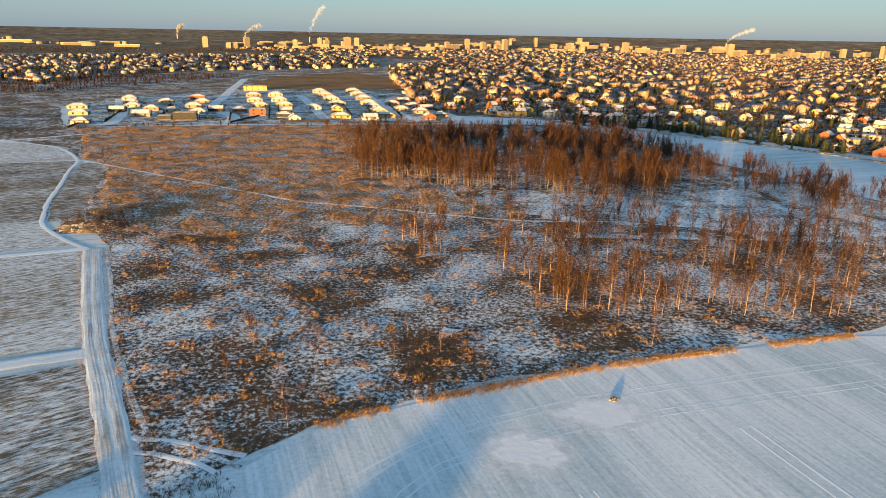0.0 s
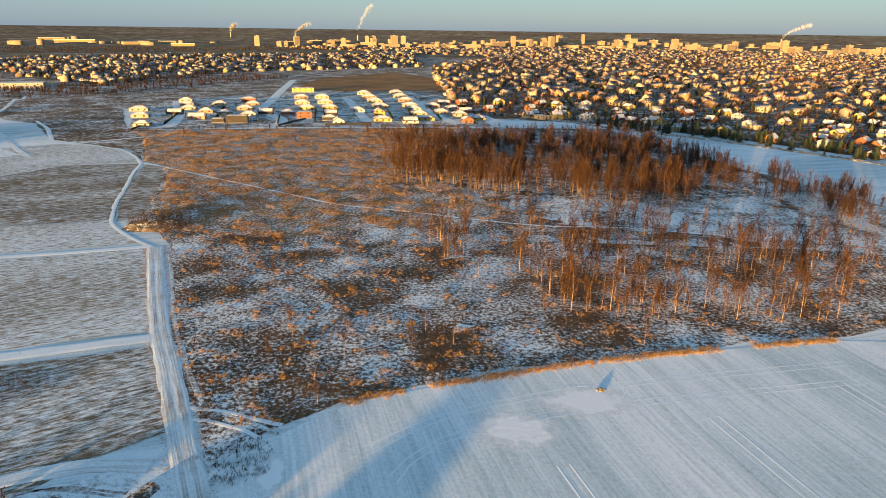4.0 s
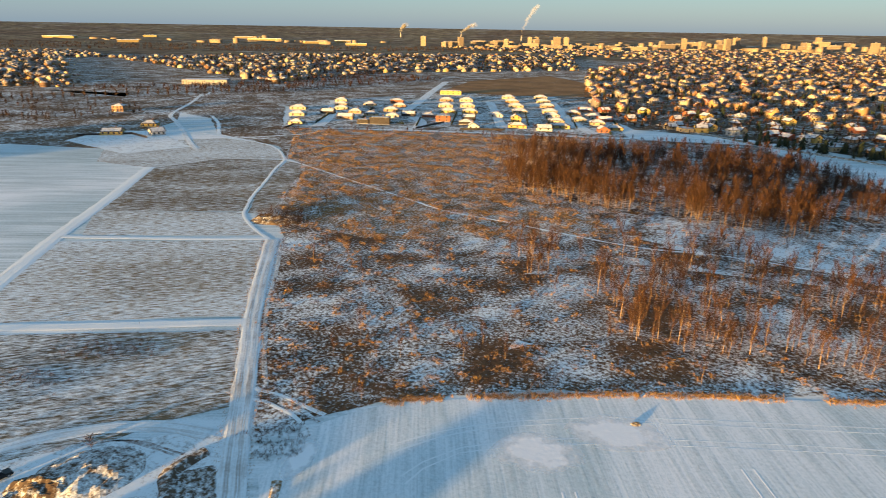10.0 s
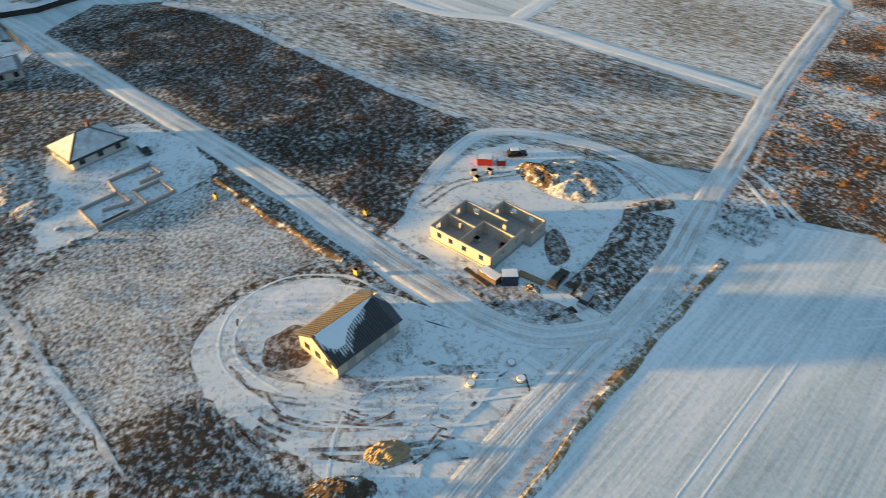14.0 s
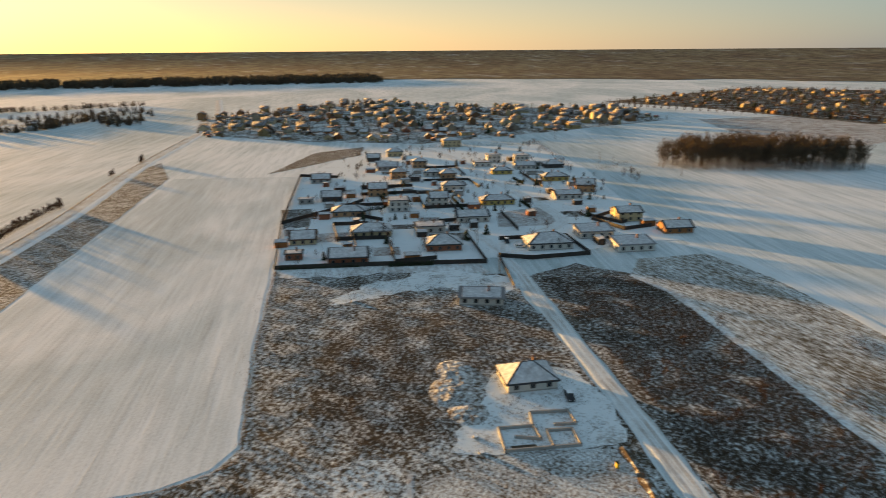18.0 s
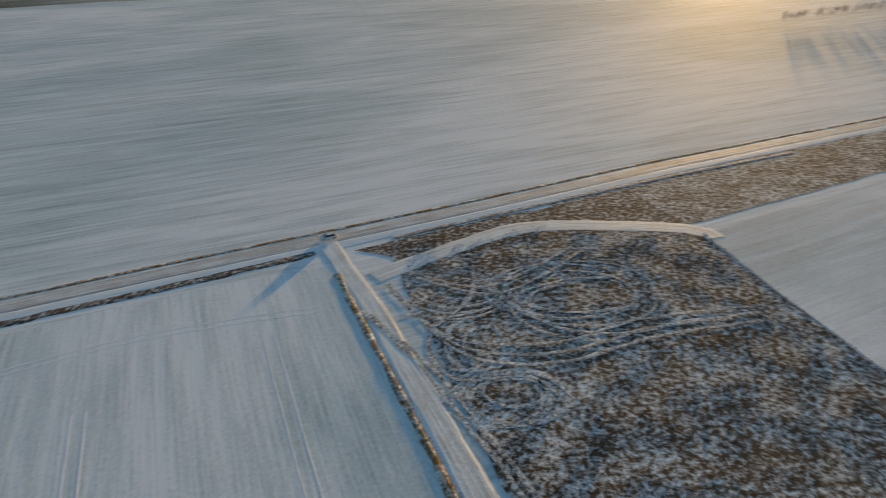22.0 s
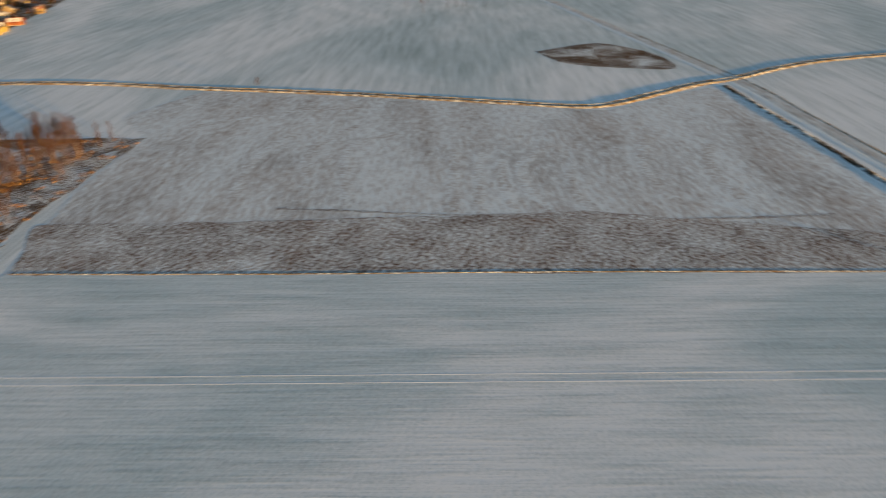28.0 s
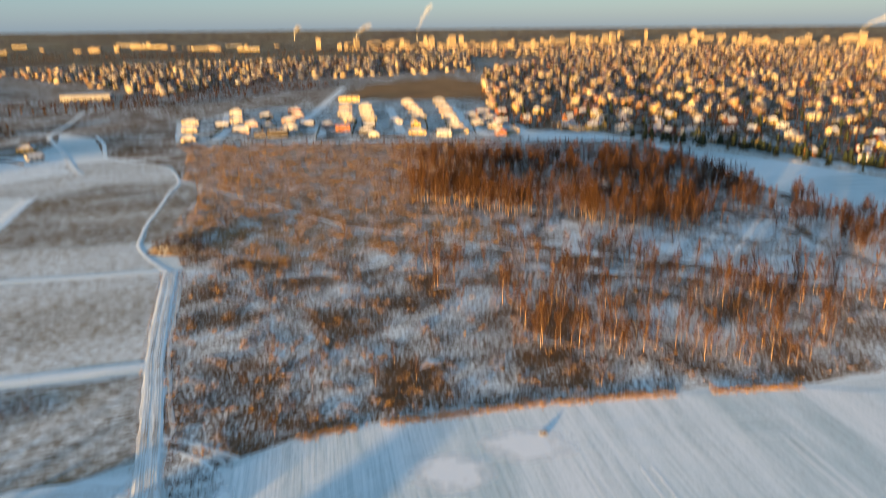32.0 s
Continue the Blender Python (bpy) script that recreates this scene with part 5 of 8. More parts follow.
def bare_tree(seed, h, spread, limbs, twigs, thick=0.022, low=0.25, lift=0.0):
    """A leafless tree as triangles: trunk and limbs in slot 0, twigs in slot 1."""
    r = random.Random(seed)
    V, F, S_ = [], [], []

    def limb(a, b, ra, rb, slot):
        ax = (b - a).normalized()
        u = ax.cross(Vector((0.31, 0.9, 0.2))).normalized()
        w = ax.cross(u)
        k = len(V)
        for p, rad in ((a, ra), (b, rb)):
            for s in range(3):
                t = 2 * math.pi * s / 3
                V.append(p + (u * math.cos(t) + w * math.sin(t)) * rad)
        for s in range(3):
            n = (s + 1) % 3
            F.append((k + s, k + n, k + 3 + n))
            F.append((k + s, k + 3 + n, k + 3 + s))
            S_.extend((slot, slot))

    spine = [Vector((0, 0, -0.1))]
    for i in range(1, 5):
        spine.append(Vector((r.uniform(-1, 1) * h * 0.015 * i, r.uniform(-1, 1) * h * 0.015 * i, h * i / 4)))
    r0 = h * 0.0105
    for i in range(4):
        limb(spine[i], spine[i + 1], r0 * (1 - i / 4.2), r0 * (1 - (i + 1) / 4.2), 0)
    tips = []
    for i in range(limbs):
        f = r.uniform(low, 0.95)
        k = min(3, int(f * 4))
        base = spine[k].lerp(spine[k + 1], f * 4 - k)
        a = r.uniform(0, 2 * math.pi)
        ln = h * spread * (1.1 - f) * r.uniform(0.6, 1.1) + 0.2
        tip = base + Vector((math.cos(a) * ln * 0.55, math.sin(a) * ln * 0.55, ln * (r.uniform(0.5, 0.95) + lift)))
        limb(base, tip, h * 0.0032, h * 0.0012, 1)
        tips.append((base, tip))
    tips.append((spine[3], spine[4]))
    for i in range(twigs):
        base, tip = r.choice(tips)
        p = base.lerp(tip, r.uniform(0.25, 1.0))
        a = r.uniform(0, 2 * math.pi)
        ln = h * r.uniform(0.05, 0.13)
        q = p + Vector((math.cos(a) * ln * 0.5, math.sin(a) * ln * 0.5, ln * (r.uniform(0.3, 1.2) + lift)))
        side = (q - p).cross(Vector((r.uniform(-1, 1), r.uniform(-1, 1), r.uniform(-1, 1)))).normalized() * thick * h * 0.12
        k = len(V)
        V.extend((p - side, p + side, q))
        F.append((k, k + 1, k + 2))
        S_.append(1)
    return np.array([tuple(v) for v in V]), np.array(F), np.array(S_)


def far_tree(seed, arms=34, coarse=1.0):
    """A bare tree seen only from far off: a tapered stem and a crown of coarse twigs."""
    r = random.Random(seed)
    V = [(-0.02, -0.015, -0.02), (0.02, -0.015, -0.02), (0, 0.025, -0.02), (0, 0, 0.8)]
    F, S_ = [(0, 1, 3), (1, 2, 3), (2, 0, 3)], [0, 0, 0]
    for i in range(arms):
        a, f = r.uniform(0, 6.28), r.uniform(0.18, 0.8)
        out = 0.26 * (1.15 - f) * r.uniform(0.4, 1.2)
        p = Vector((math.cos(a) * out * 0.2, math.sin(a) * out * 0.2, f))
        q = p + Vector((math.cos(a) * out, math.sin(a) * out, r.uniform(0.08, 0.24)))
        side = Vector((r.uniform(-1, 1), r.uniform(-1, 1), r.uniform(-1, 1))).normalized() * r.uniform(0.04, 0.085) * coarse
        k = len(V)
        V += [tuple(p - side), tuple(p + side), tuple(q)]
        F.append((k, k + 1, k + 2))
        S_.append(1)
    return np.array(V, float), np.array(F), np.array(S_)


def tuft(seed, n, h, width, lean=0.5, blade=0.05):
    r = random.Random(seed)
    V, F = [], []
    for i in range(n):
        a, b = r.uniform(0, 6.28), r.uniform(0, 6.28)
        x, y = r.uniform(-1, 1) * width, r.uniform(-1, 1) * width
        hh = h * r.uniform(0.5, 1.0)
        k = len(V)
        V += [(x - blade * math.cos(b), y - blade * math.sin(b), 0), (x + blade * math.cos(b), y + blade * math.sin(b), 0), (x + math.cos(a) * lean * hh, y + math.sin(a) * lean * hh, hh)]
        F.append((k, k + 1, k + 2))
    return np.array(V), np.array(F), np.zeros(n, int)


def conifer(seed, h, tiers=9, arms=9):
    r = random.Random(seed)
    V, F, S_ = [], [], []
    for t in range(tiers):
        z = h * (0.08 + 0.88 * t / tiers)
        rad = h * 0.2 * (1 - t / tiers) + 0.15
        for k in range(arms):
            a = 2 * math.pi * (k + r.uniform(-0.4, 0.4)) / arms
            ln = rad * r.uniform(0.75, 1.15)
            up = h / tiers * 1.5
            i = len(V)
            V += [(0, 0, z + up), (math.cos(a - 0.42) * ln, math.sin(a - 0.42) * ln, z), (math.cos(a) * ln * 1.1, math.sin(a) * ln * 1.1, z - 0.02 * h), (math.cos(a + 0.42) * ln, math.sin(a + 0.42) * ln, z)]
            F += [(i, i + 1, i + 2), (i, i + 2, i + 3)]
            S_ += [1, 1]
    i = len(V)
    V += [(-0.12, -0.1, -0.1), (0.12, -0.1, -0.1), (0, 0.14, -0.1), (0, 0, h * 0.9)]
    F += [(i, i + 1, i + 3), (i + 1, i + 2, i + 3), (i + 2, i, i + 3)]
    S_ += [0, 0, 0]
    return np.array(V, float), np.array(F), np.array(S_)


BIRCHES = [bare_tree(10 + i, 1.0, 0.13 + 0.02 * i, 22, 165, 0.045, 0.2, 0.42) for i in range(6)]      # of unit height
SHRUBS = [bare_tree(40 + i, 1.0, 0.9, 7, 56, 0.06, 0.05) for i in range(5)]
BROAD = [bare_tree(60 + i, 1.0, 0.62, 22, 210, 0.11, 0.22) for i in range(4)]
FAR_BROAD = [far_tree(160 + i) for i in range(6)]
GARDEN_TREES = [far_tree(180 + i, 15, 1.5) for i in range(6)]
SPRUCES = [conifer(80 + i, 1.0, 6, 6) for i in range(3)]
FAR_SPRUCES = [conifer(85 + i, 1.0, 4, 5) for i in range(3)]
TUFTS = [tuft(90 + i, 9, 1.0, 0.55, 0.45, 0.06) for i in range(5)]
WEEDS = [tuft(110 + i, 8, 1.0, 0.45, 0.4, 0.05) for i in range(4)]


def tree_meshes(tpl, bark, twig):
    v, f, s = tpl
    out = []
    for slot, name, m in ((0, "trunk", bark), (1, "crown", twig)):
        ids = f[s == slot]
        used, inv = np.unique(ids, return_inverse=True)
        out.append(mesh_of(name, v[used].tolist(), inv.reshape(ids.shape).tolist(), [m]))
    return out


def tree_things(places, heights, tpls, bark, twig, name, label, category, group):
    base = []
    for k, tpl in enumerate(tpls):
        a, b = tree_meshes(tpl, bark, twig)
        base.append((a, b))
    for i, ((x, y), h) in enumerate(zip(places, heights)):
        a, b = base[i % len(base)]
        ob = thing(name, label, category, Matrix.Translation((x, y, 0.05)) @ Matrix.Rotation(i * 2.4, 4, "Z") @ Matrix.Diagonal((h, h, h, 1)), group)
        part_of("trunk", a, ob)
        part_of("crown", b, ob)


WOOD_FRONT = [(-57, 320), (-38, 298), (-12, 291), (14, 282), (34, 288), (52, 274), (66, 270), (86, 264), (101, 273), (112, 290), (96, 302), (60, 310), (20, 318), (-40, 338)]
WOOD_BACK = [(-72, 385), (-20, 358), (30, 346), (88, 330), (112, 372), (94, 412), (40, 414), (-30, 408)]
BELT = [(-8, 172), (26, 142), (96, 148), (146, 166), (200, 184), (219, 188), (205, 214), (110, 222), (0, 216)]
EDGE = [(113, 450), (148, 364), (185, 276), (212, 208), (190, 200), (150, 250), (108, 330), (100, 400)]
# clumps of birches standing in the meadow
CLUMPS = [(-4, 192), (-1, 209), (19, 239), (30, 153), (35, 166), (19, 182), (42, 184), (49, 181), (39, 215), (53, 160), (75, 207), (84, 195), (96, 194), (102, 189), (109, 194), (121, 211), (121, 197), (68, 210), (56, 219), (56, 150), (83, 152), (90, 152), (111, 169), (44, 152), (71, 156), (140, 196), (158, 198), (172, 192), (188, 194), (203, 196)]
near = np.concatenate([np.array(c) + rng.normal(0, 1, (8, 2)) * np.array((6.5, 4.0)) for c in CLUMPS] + [sprinkle(BELT, 60)])
tall_near = rng.uniform(5.0, 13, len(near))
tree_things(near.tolist(), tall_near.tolist(), BIRCHES, M_BIRCH, M_TWIG, "birch", "slender leafless birch with a reddish crown", "tree", "birches in the meadow")
bushes = [(-28, 133), (-24, 135), (-30, 130), (-62, 168), (-43, 96), (-26, 107), (-43, 124), (-48, 100), (-15, 107), (-2, 107), (-12, 143), (-3, 131), (13, 144), (-37, 165), (-85, 268), (-88, 272), (-107, 257), (-95, 203), (-104, 262), (-98, 252)]
tree_things(bushes, [2.6, 3.2, 2.2, 2.6, 2.0, 3.0, 2.4, 2.0, 2.2, 2.4, 2.2, 2.4, 2.6, 2.4, 4.0, 3.4, 4.2, 2.6, 3.6, 3.0], [bare_tree(140 + i, 1.0, 0.8, 14, 240, 0.05, 0.03) for i in range(4)], M_TWIG, M_BUSH, "bush", "dense leafless bush of rusty twigs in the meadow", "bush", "bushes in the meadow")


def clumped(poly, count, scale, cut, seed):
    p = sprinkle(poly, count)
    keep = [noise.noise(Vector((x * scale, y * scale, seed))) > cut for x, y in p]
    return p[np.array(keep)]


wood = np.concatenate([clumped(WOOD_FRONT, 560, 0.05, -0.2, 77.0), clumped(WOOD_BACK, 560, 0.05, -0.15, 78.0), clumped([(-60, 400), (-55, 305), (110, 270), (112, 400)], 240, 0.06, 0.1, 79.0)])
mass("birch_wood", BIRCHES, wood, rng.uniform(8.5, 15.5, len(wood)), [M_BIRCH, M_TWIG], "open wood of young leafless birches", "trees")
brush = np.concatenate([clumped(WOOD_FRONT, 700, 0.06, -0.1, 77.0), clumped(WOOD_BACK, 1100, 0.05, -0.1, 78.0)])
mass("wood_brush", SHRUBS, brush, rng.uniform(0.8, 2.6, len(brush)), [M_TWIG, M_TWIG], "dark brushwood under the birches", "shrubs")
edge = clumped(EDGE, 900, 0.05, -0.05, 81.0)
mass("alder_edge", BIRCHES, edge, rng.uniform(5, 10.5, len(edge)), [M_BIRCH, M_TWIG], "belt of bare alders at the meadow's edge", "trees")
edge = clumped(EDGE, 1100, 0.05, -0.1, 81.0)
mass("edge_brush", SHRUBS, edge, rng.uniform(1.0, 3.0, len(edge)), [M_TWIG_DARK, M_TWIG_DARK], "dark brush under the alders", "shrubs")
few = sprinkle(SCRUB, 170)
mass("scattered_saplings", BIRCHES, few, rng.uniform(2.5, 8.0, len(few)), [M_BIRCH, M_TWIG], "scattered birch saplings", "trees")


def thinned(p, share, seed):
    """Fewer plants on the snowier ground among the birches."""
    r = np.random.default_rng(seed)
    keep = 1 - (1 - share) * np.clip((p[:, 0] + 40) / 120, 0, 1) * np.clip((380 - p[:, 1]) / 80, 0, 1)
    return p[r.random(len(p)) < keep]


b = thinned(clumped(SCRUB, 5600, 0.06, 0.02, 3.0), 0.3, 1)
under = np.repeat(near, 4, axis=0) + rng.normal(0, 1.7, (len(near) * 4, 2))
mass("birch_undergrowth", SHRUBS, under, rng.uniform(0.9, 3.2, len(under)), [M_TWIG, M_BUSH], "brown brushwood at the foot of the birches", "shrubs")
mass("meadow_shrubs", SHRUBS, b, rng.uniform(0.8, 2.4, len(b)), [M_TWIG, M_BUSH], "low leafless shrubs in the meadow", "shrubs")


def tussocks(poly, centres, each, spread_):
    """Plants standing in small dense patches."""
    c = sprinkle(poly, centres)
    return np.repeat(c, each, axis=0) + rng.normal(0, spread_, (centres * each, 2))


g = thinned(tussocks(SCRUB, 2700, 14, 0.85), 0.5, 2)
mass("meadow_grass", TUFTS, g, rng.uniform(0.35, 0.95, len(g)), [M_GRASS], "tussocks of dry orange grass", "grass")
g = thinned(tussocks(SCRUB, 2300, 12, 0.9), 0.35, 3)
mass("meadow_weeds", WEEDS, g, rng.uniform(0.4, 1.0, len(g)), [M_WEED], "dark dead weeds", "weeds")
rim = curve_through([(-22, 96.5), (-6, 104.6), (8, 110), (26, 117.2), (51, 125.3), (75, 132), (95, 137.2)], 0.2)
rim = np.array([q for q in rim if noise.noise(Vector((q[0] * 0.12, q[1] * 0.12, 4.0))) > -0.3])
rim = np.repeat(rim, 4, axis=0) + rng.normal(0, 0.75, (len(rim) * 4, 2))
mass("rim_grass", TUFTS, rim, rng.uniform(0.35, 0.95, len(rim)), [M_GRASS], "bright fringe of tall dry grass along the field", "grass")
og = clumped([(-116, 210), (-132, 234), (-143, 260), (-155, 293), (-171, 325), (-190, 337), (-235, 420), (-258, 446), (-158, 472), (-20, 496), (-45, 330), (-10, 290), (20, 250), (-20, 225), (-70, 205)], 42000, 0.08, 0.02, 61.0)
mass("orange_tussocks", TUFTS, og, rng.uniform(0.45, 1.1, len(og)), [M_GRASS], "tall orange grass tussocks catching the sun", "grass")
bs = sprinkle([(-132, 212), (-132, 225), (-116, 227), (-106, 216), (-110, 203)], 620)
mass("heap_brush", SHRUBS, bs, rng.uniform(1.2, 3.2, len(bs)), [M_TWIG_DARK, M_TWIG_DARK], "tangled bare brush on an earth mound", "shrubs")
SOUTH_WASTE = [(42, -172), (20, -92), (-16, 0), (-60, 0), (-83, -8), (-178, -50), (-200, -64), (-186, -145), (-113, -111), (-78, -92), (-66, -92), (-57, -103), (-44, -145), (-38, -172), (0, -180)]
w = clumped(SOUTH_WASTE, 52000, 0.14, -0.05, 29.0)
low_weeds = inside([(-62, 1), (-98, -15), (-90, -38), (-97, -66), (-80, -86), (12, -80), (-8, -28), (-40, -28)], w[:, 0], w[:, 1])
tufted = inside([(-75, -54), (-97, -66), (-80, -86), (12, -80), (-8, -28)], w[:, 0], w[:, 1])
w = w[~low_weeds | (rng.random(len(w)) < np.where(tufted, 0.75, 0.35))]
mass("waste_weeds", WEEDS, w, rng.uniform(0.2, 0.6, len(w)), [M_WEED], "dead weeds on the building land", "weeds")
NORTH_WASTE = [(-64, 14), (-112, -4), (-148, -19), (-203, -44), (-214, -12), (-197, 3), (-167, 15), (-127, 31), (-98, 44), (-86, 35)]
w = clumped(NORTH_WASTE, 26000, 0.12, -0.2, 39.0)
mass("plot_weeds", WEEDS, w, rng.uniform(0.3, 0.8, len(w)), [M_WEED], "dark dead weeds on the empty plot", "weeds")
w = np.concatenate([sprinkle(NORTH_WASTE, 260), sprinkle([(-88, -62), (-100, -86), (-125, -90), (-170, -72), (-130, -58)], 110)])
mass("waste_shrubs", SHRUBS, w, rng.uniform(1.0, 3.2, len(w)), [M_TWIG_DARK, M_TWIG], "leafless shrubs on the empty plots", "shrubs")
GROVE = [(-462, 10), (-456, 40), (-462, 90), (-473, 150), (-520, 158), (-535, 103), (-525, 35)]
gv = sprinkle(GROVE, 460)
mass("grove", BROAD + BIRCHES[:3], gv, rng.uniform(10, 18, len(gv)), [M_TWIG_DARK, M_TWIG_FAR], "dense bare grove standing in the snow field", "trees")

gb = sprinkle(GROVE, 900)
mass("grove_brush", SHRUBS, gb, rng.uniform(2.5, 6.5, len(gb)), [M_TWIG_FAR, M_TWIG_FAR], "brown undergrowth of the grove", "shrubs")
vt = clumped([(-190, -144), (-222, -70), (-262, -10), (-350, -16), (-449, -42), (-555, -90), (-510, -190), (-440, -228), (-371, -226)], 230, 0.05, -0.3, 51.0)
mass("garden_shrubs", SHRUBS, vt, rng.uniform(0.8, 2.4, len(vt)), [M_TWIG_DARK, M_TWIG_DARK], "clipped and bare garden shrubs", "shrubs")
hedge = np.concatenate([curve_through(q, 0.9) for q in ([(-189, -145), (-200, -116)], [(-203, -104), (-209, -88)], [(-287, -150), (-300, -140), (-330, -156)], [(-300, -96), (-330, -110)], [(-380, -75), (-395, -84)], [(-440, -98), (-458, -100)], [(-314, -62), (-330, -70)])])
mass("garden_hedges", SPRUCES, hedge, rng.uniform(1.4, 2.2, len(hedge)), [M_TWIG_DARK, M_SPRUCE], "rows of dark evergreen hedge plants", "hedge")
yg = sprinkle([(-200, -140), (-240, -80), (-300, -30), (-350, -20), (-449, -45), (-545, -95), (-505, -190), (-430, -220)], 60)
mass("garden_conifers", SPRUCES, yg, rng.uniform(2, 5, len(yg)), [M_TWIG_DARK, M_SPRUCE], "young conifers in the village gardens", "trees")
wf = sprinkle([(-700, 610), (-420, 690), (-300, 1000), (-480, 1080), (-510, 830)], 700)
mass("heath_birches", FAR_BROAD, wf, rng.uniform(3, 7, len(wf)), [M_TWIG_DARK, M_TWIG], "thickets of low bare birches on the heath", "trees")
wf = sprinkle([(-640, 300), (-480, 330), (-420, 480), (-560, 560), (-700, 420)], 160)
mass("heath_birches", FAR_BROAD, wf, rng.uniform(3, 8, len(wf)), [M_TWIG_DARK, M_TWIG_DARK], "scattered bare trees before the avenue", "trees")
sp = curve_through([(100, 525), (150, 500), (200, 462), (250, 402)], 2.2)
sp = sp + rng.normal(0, 7, sp.shape)
mass("suburb_edge_conifers", SPRUCES, sp, rng.uniform(3, 9, len(sp)), [M_TWIG_DARK, M_SPRUCE], "dark conifers along the suburb's edge", "trees")

eh = np.concatenate([curve_through(q, 1.2) for q in ([(-165, 500), (-178, 545)], [(-140, 520), (-160, 600)], [(-128, 545), (-150, 640)], [(-78, 545), (-100, 640)], [(-62, 560), (-85, 660)], [(-250, 480), (-270, 545)], [(-225, 520), (-250, 600)], [(-205, 515), (-180, 508)], [(-36, 545), (-55, 640)], [(-5, 520), (-30, 610)], [(0, 560), (-25, 660)])])
mass("estate_hedges", SPRUCES, eh, rng.uniform(1.2, 2.4, len(eh)), [M_TWIG_DARK, M_SPRUCE], "dark hedges between the estate's plots", "hedge")
et = sprinkle([(-262, 455), (-158, 486), (-8, 510), (-30, 690), (-95, 790), (-230, 790), (-330, 650)], 170)
mass("estate_shrubs", SHRUBS, et, rng.uniform(1.0, 3.0, len(et)), [M_TWIG_DARK, M_TWIG_DARK], "bare shrubs in the estate's gardens", "shrubs")
ed = np.concatenate([curve_through([(-258, 440), (-200, 458), (-150, 470), (-60, 486), (20, 500), (95, 512)], 2.5)])
ed = ed + rng.normal(0, 3, ed.shape)
mass("estate_edge_shrubs", SHRUBS + FAR_BROAD, ed, rng.uniform(1.2, 4.5, len(ed)), [M_TWIG_DARK, M_TWIG], "shrubs and saplings along the estate's edge", "shrubs")

# brush and weeds about the building sites
spots = ((-166, 54), (-131, 52), (-121, 56), (-103, 78), (-101, 94), (-92, 98), (-132, 42), (-150, 60), (-110, 60))
sw = np.concatenate([np.array(q) + rng.normal(0, 1, (260, 2)) * np.array((5.0, 3.0)) for q in spots])
mass("strip_weeds", WEEDS, sw, rng.uniform(0.3, 0.8, len(sw)), [M_WEED], "brown weed patches in the mown strip", "weeds")
sw = np.concatenate([np.array(q) + rng.normal(0, 1, (34, 2)) * np.array((5.0, 3.0)) for q in spots])
mass("strip_brush", SHRUBS, sw, rng.uniform(0.5, 1.3, len(sw)), [M_TWIG, M_TWIG], "low brown brush in the mown strip", "shrubs")
spots = ((-41, -14), (-37, 6), (-30, -5), (-27, 2), (-18, -9), (-17, -12), (-34, 3), (-22, 3), (-46, 16), (-52, 14), (-33, 29), (-39, 40), (-66, 30), (-70, 16), (-58, 8), (-50, 4))
sw = np.concatenate([np.array(q) + rng.normal(0, 1.5, (70, 2)) for q in spots])
mass("yard_weeds", WEEDS, sw, rng.uniform(0.2, 0.6, len(sw)), [M_WEED], "trampled weeds in the yard", "weeds")
bk = np.repeat(curve_through([(-47, 69), (-49, 62), (-44, 54), (-39, 45), (-35, 36)], 0.4), 5, axis=0)
bk = np.concatenate([bk + rng.normal(0, 0.8, bk.shape), sprinkle([(-36, -38), (-40, -32), (-38, -27), (-30, -25), (-22, -21), (-14, -16), (-8, -22), (-16, -36), (-26, -42)], 700)])
mass("bank_brush", WEEDS, bk, rng.uniform(0.25, 0.75, len(bk)), [M_WEED], "dark brush on the earth bank", "weeds")
ob_ = np.concatenate([np.array(q) + rng.normal(0, 1, (n, 2)) * np.array(s_) for q, n, s_ in (((-104, -77), 80, (14, 2.5)), ((-118, -74), 260, (17, 10)), ((-158, -130), 70, (8, 4)), ((-122, -112), 30, (9, 4)), ((-88, -66), 30, (4, 2)), ((-130, -62), 60, (12, 6)), ((-38, -33), 30, (4, 3)))])
mass("waste_thicket", SHRUBS, ob_, rng.uniform(0.5, 1.7, len(ob_)), [M_TWIG_DARK, M_TWIG], "reddish thickets on the building land", "shrubs")
jb = sprinkle([(-45, 75), (-40, 72), (-34, 70), (-29, 74), (-30, 81), (-34, 84), (-38, 82)], 240)
jb = jb[np.hypot(jb[:, 0] + 42, jb[:, 1] - 72) > 4]
mass("junction_brush", WEEDS, jb, rng.uniform(0.4, 1.0, len(jb)), [M_WEED], "dark weeds on the ditch bank at the lane junction", "weeds")
fr = np.repeat(curve_through([(-41.5, -173), (-47.5, -142), (-54.5, -114), (-60, -103.5), (-68.5, -96), (-78, -95), (-113, -113), (-187, -146)], 0.4), 3, axis=0)
fr = fr + rng.normal(0, 0.45, fr.shape)
mass("field_fringe", TUFTS, fr, rng.uniform(0.2, 0.5, len(fr)), [M_GRASS], "fringe of dry grass round the long field", "grass")
le = np.concatenate([np.repeat(curve_through([(x + d * 0.87, y + d * 0.5) for x, y in ACCESS[7:]], 0.5), 2, axis=0) for d in (-3.1, 3.1)])
le = le + rng.normal(0, 0.35, le.shape)
mass("lane_edge_grass", TUFTS, le, rng.uniform(0.12, 0.4, len(le)), [M_GRASS], "low dry grass along both edges of the lane", "grass")
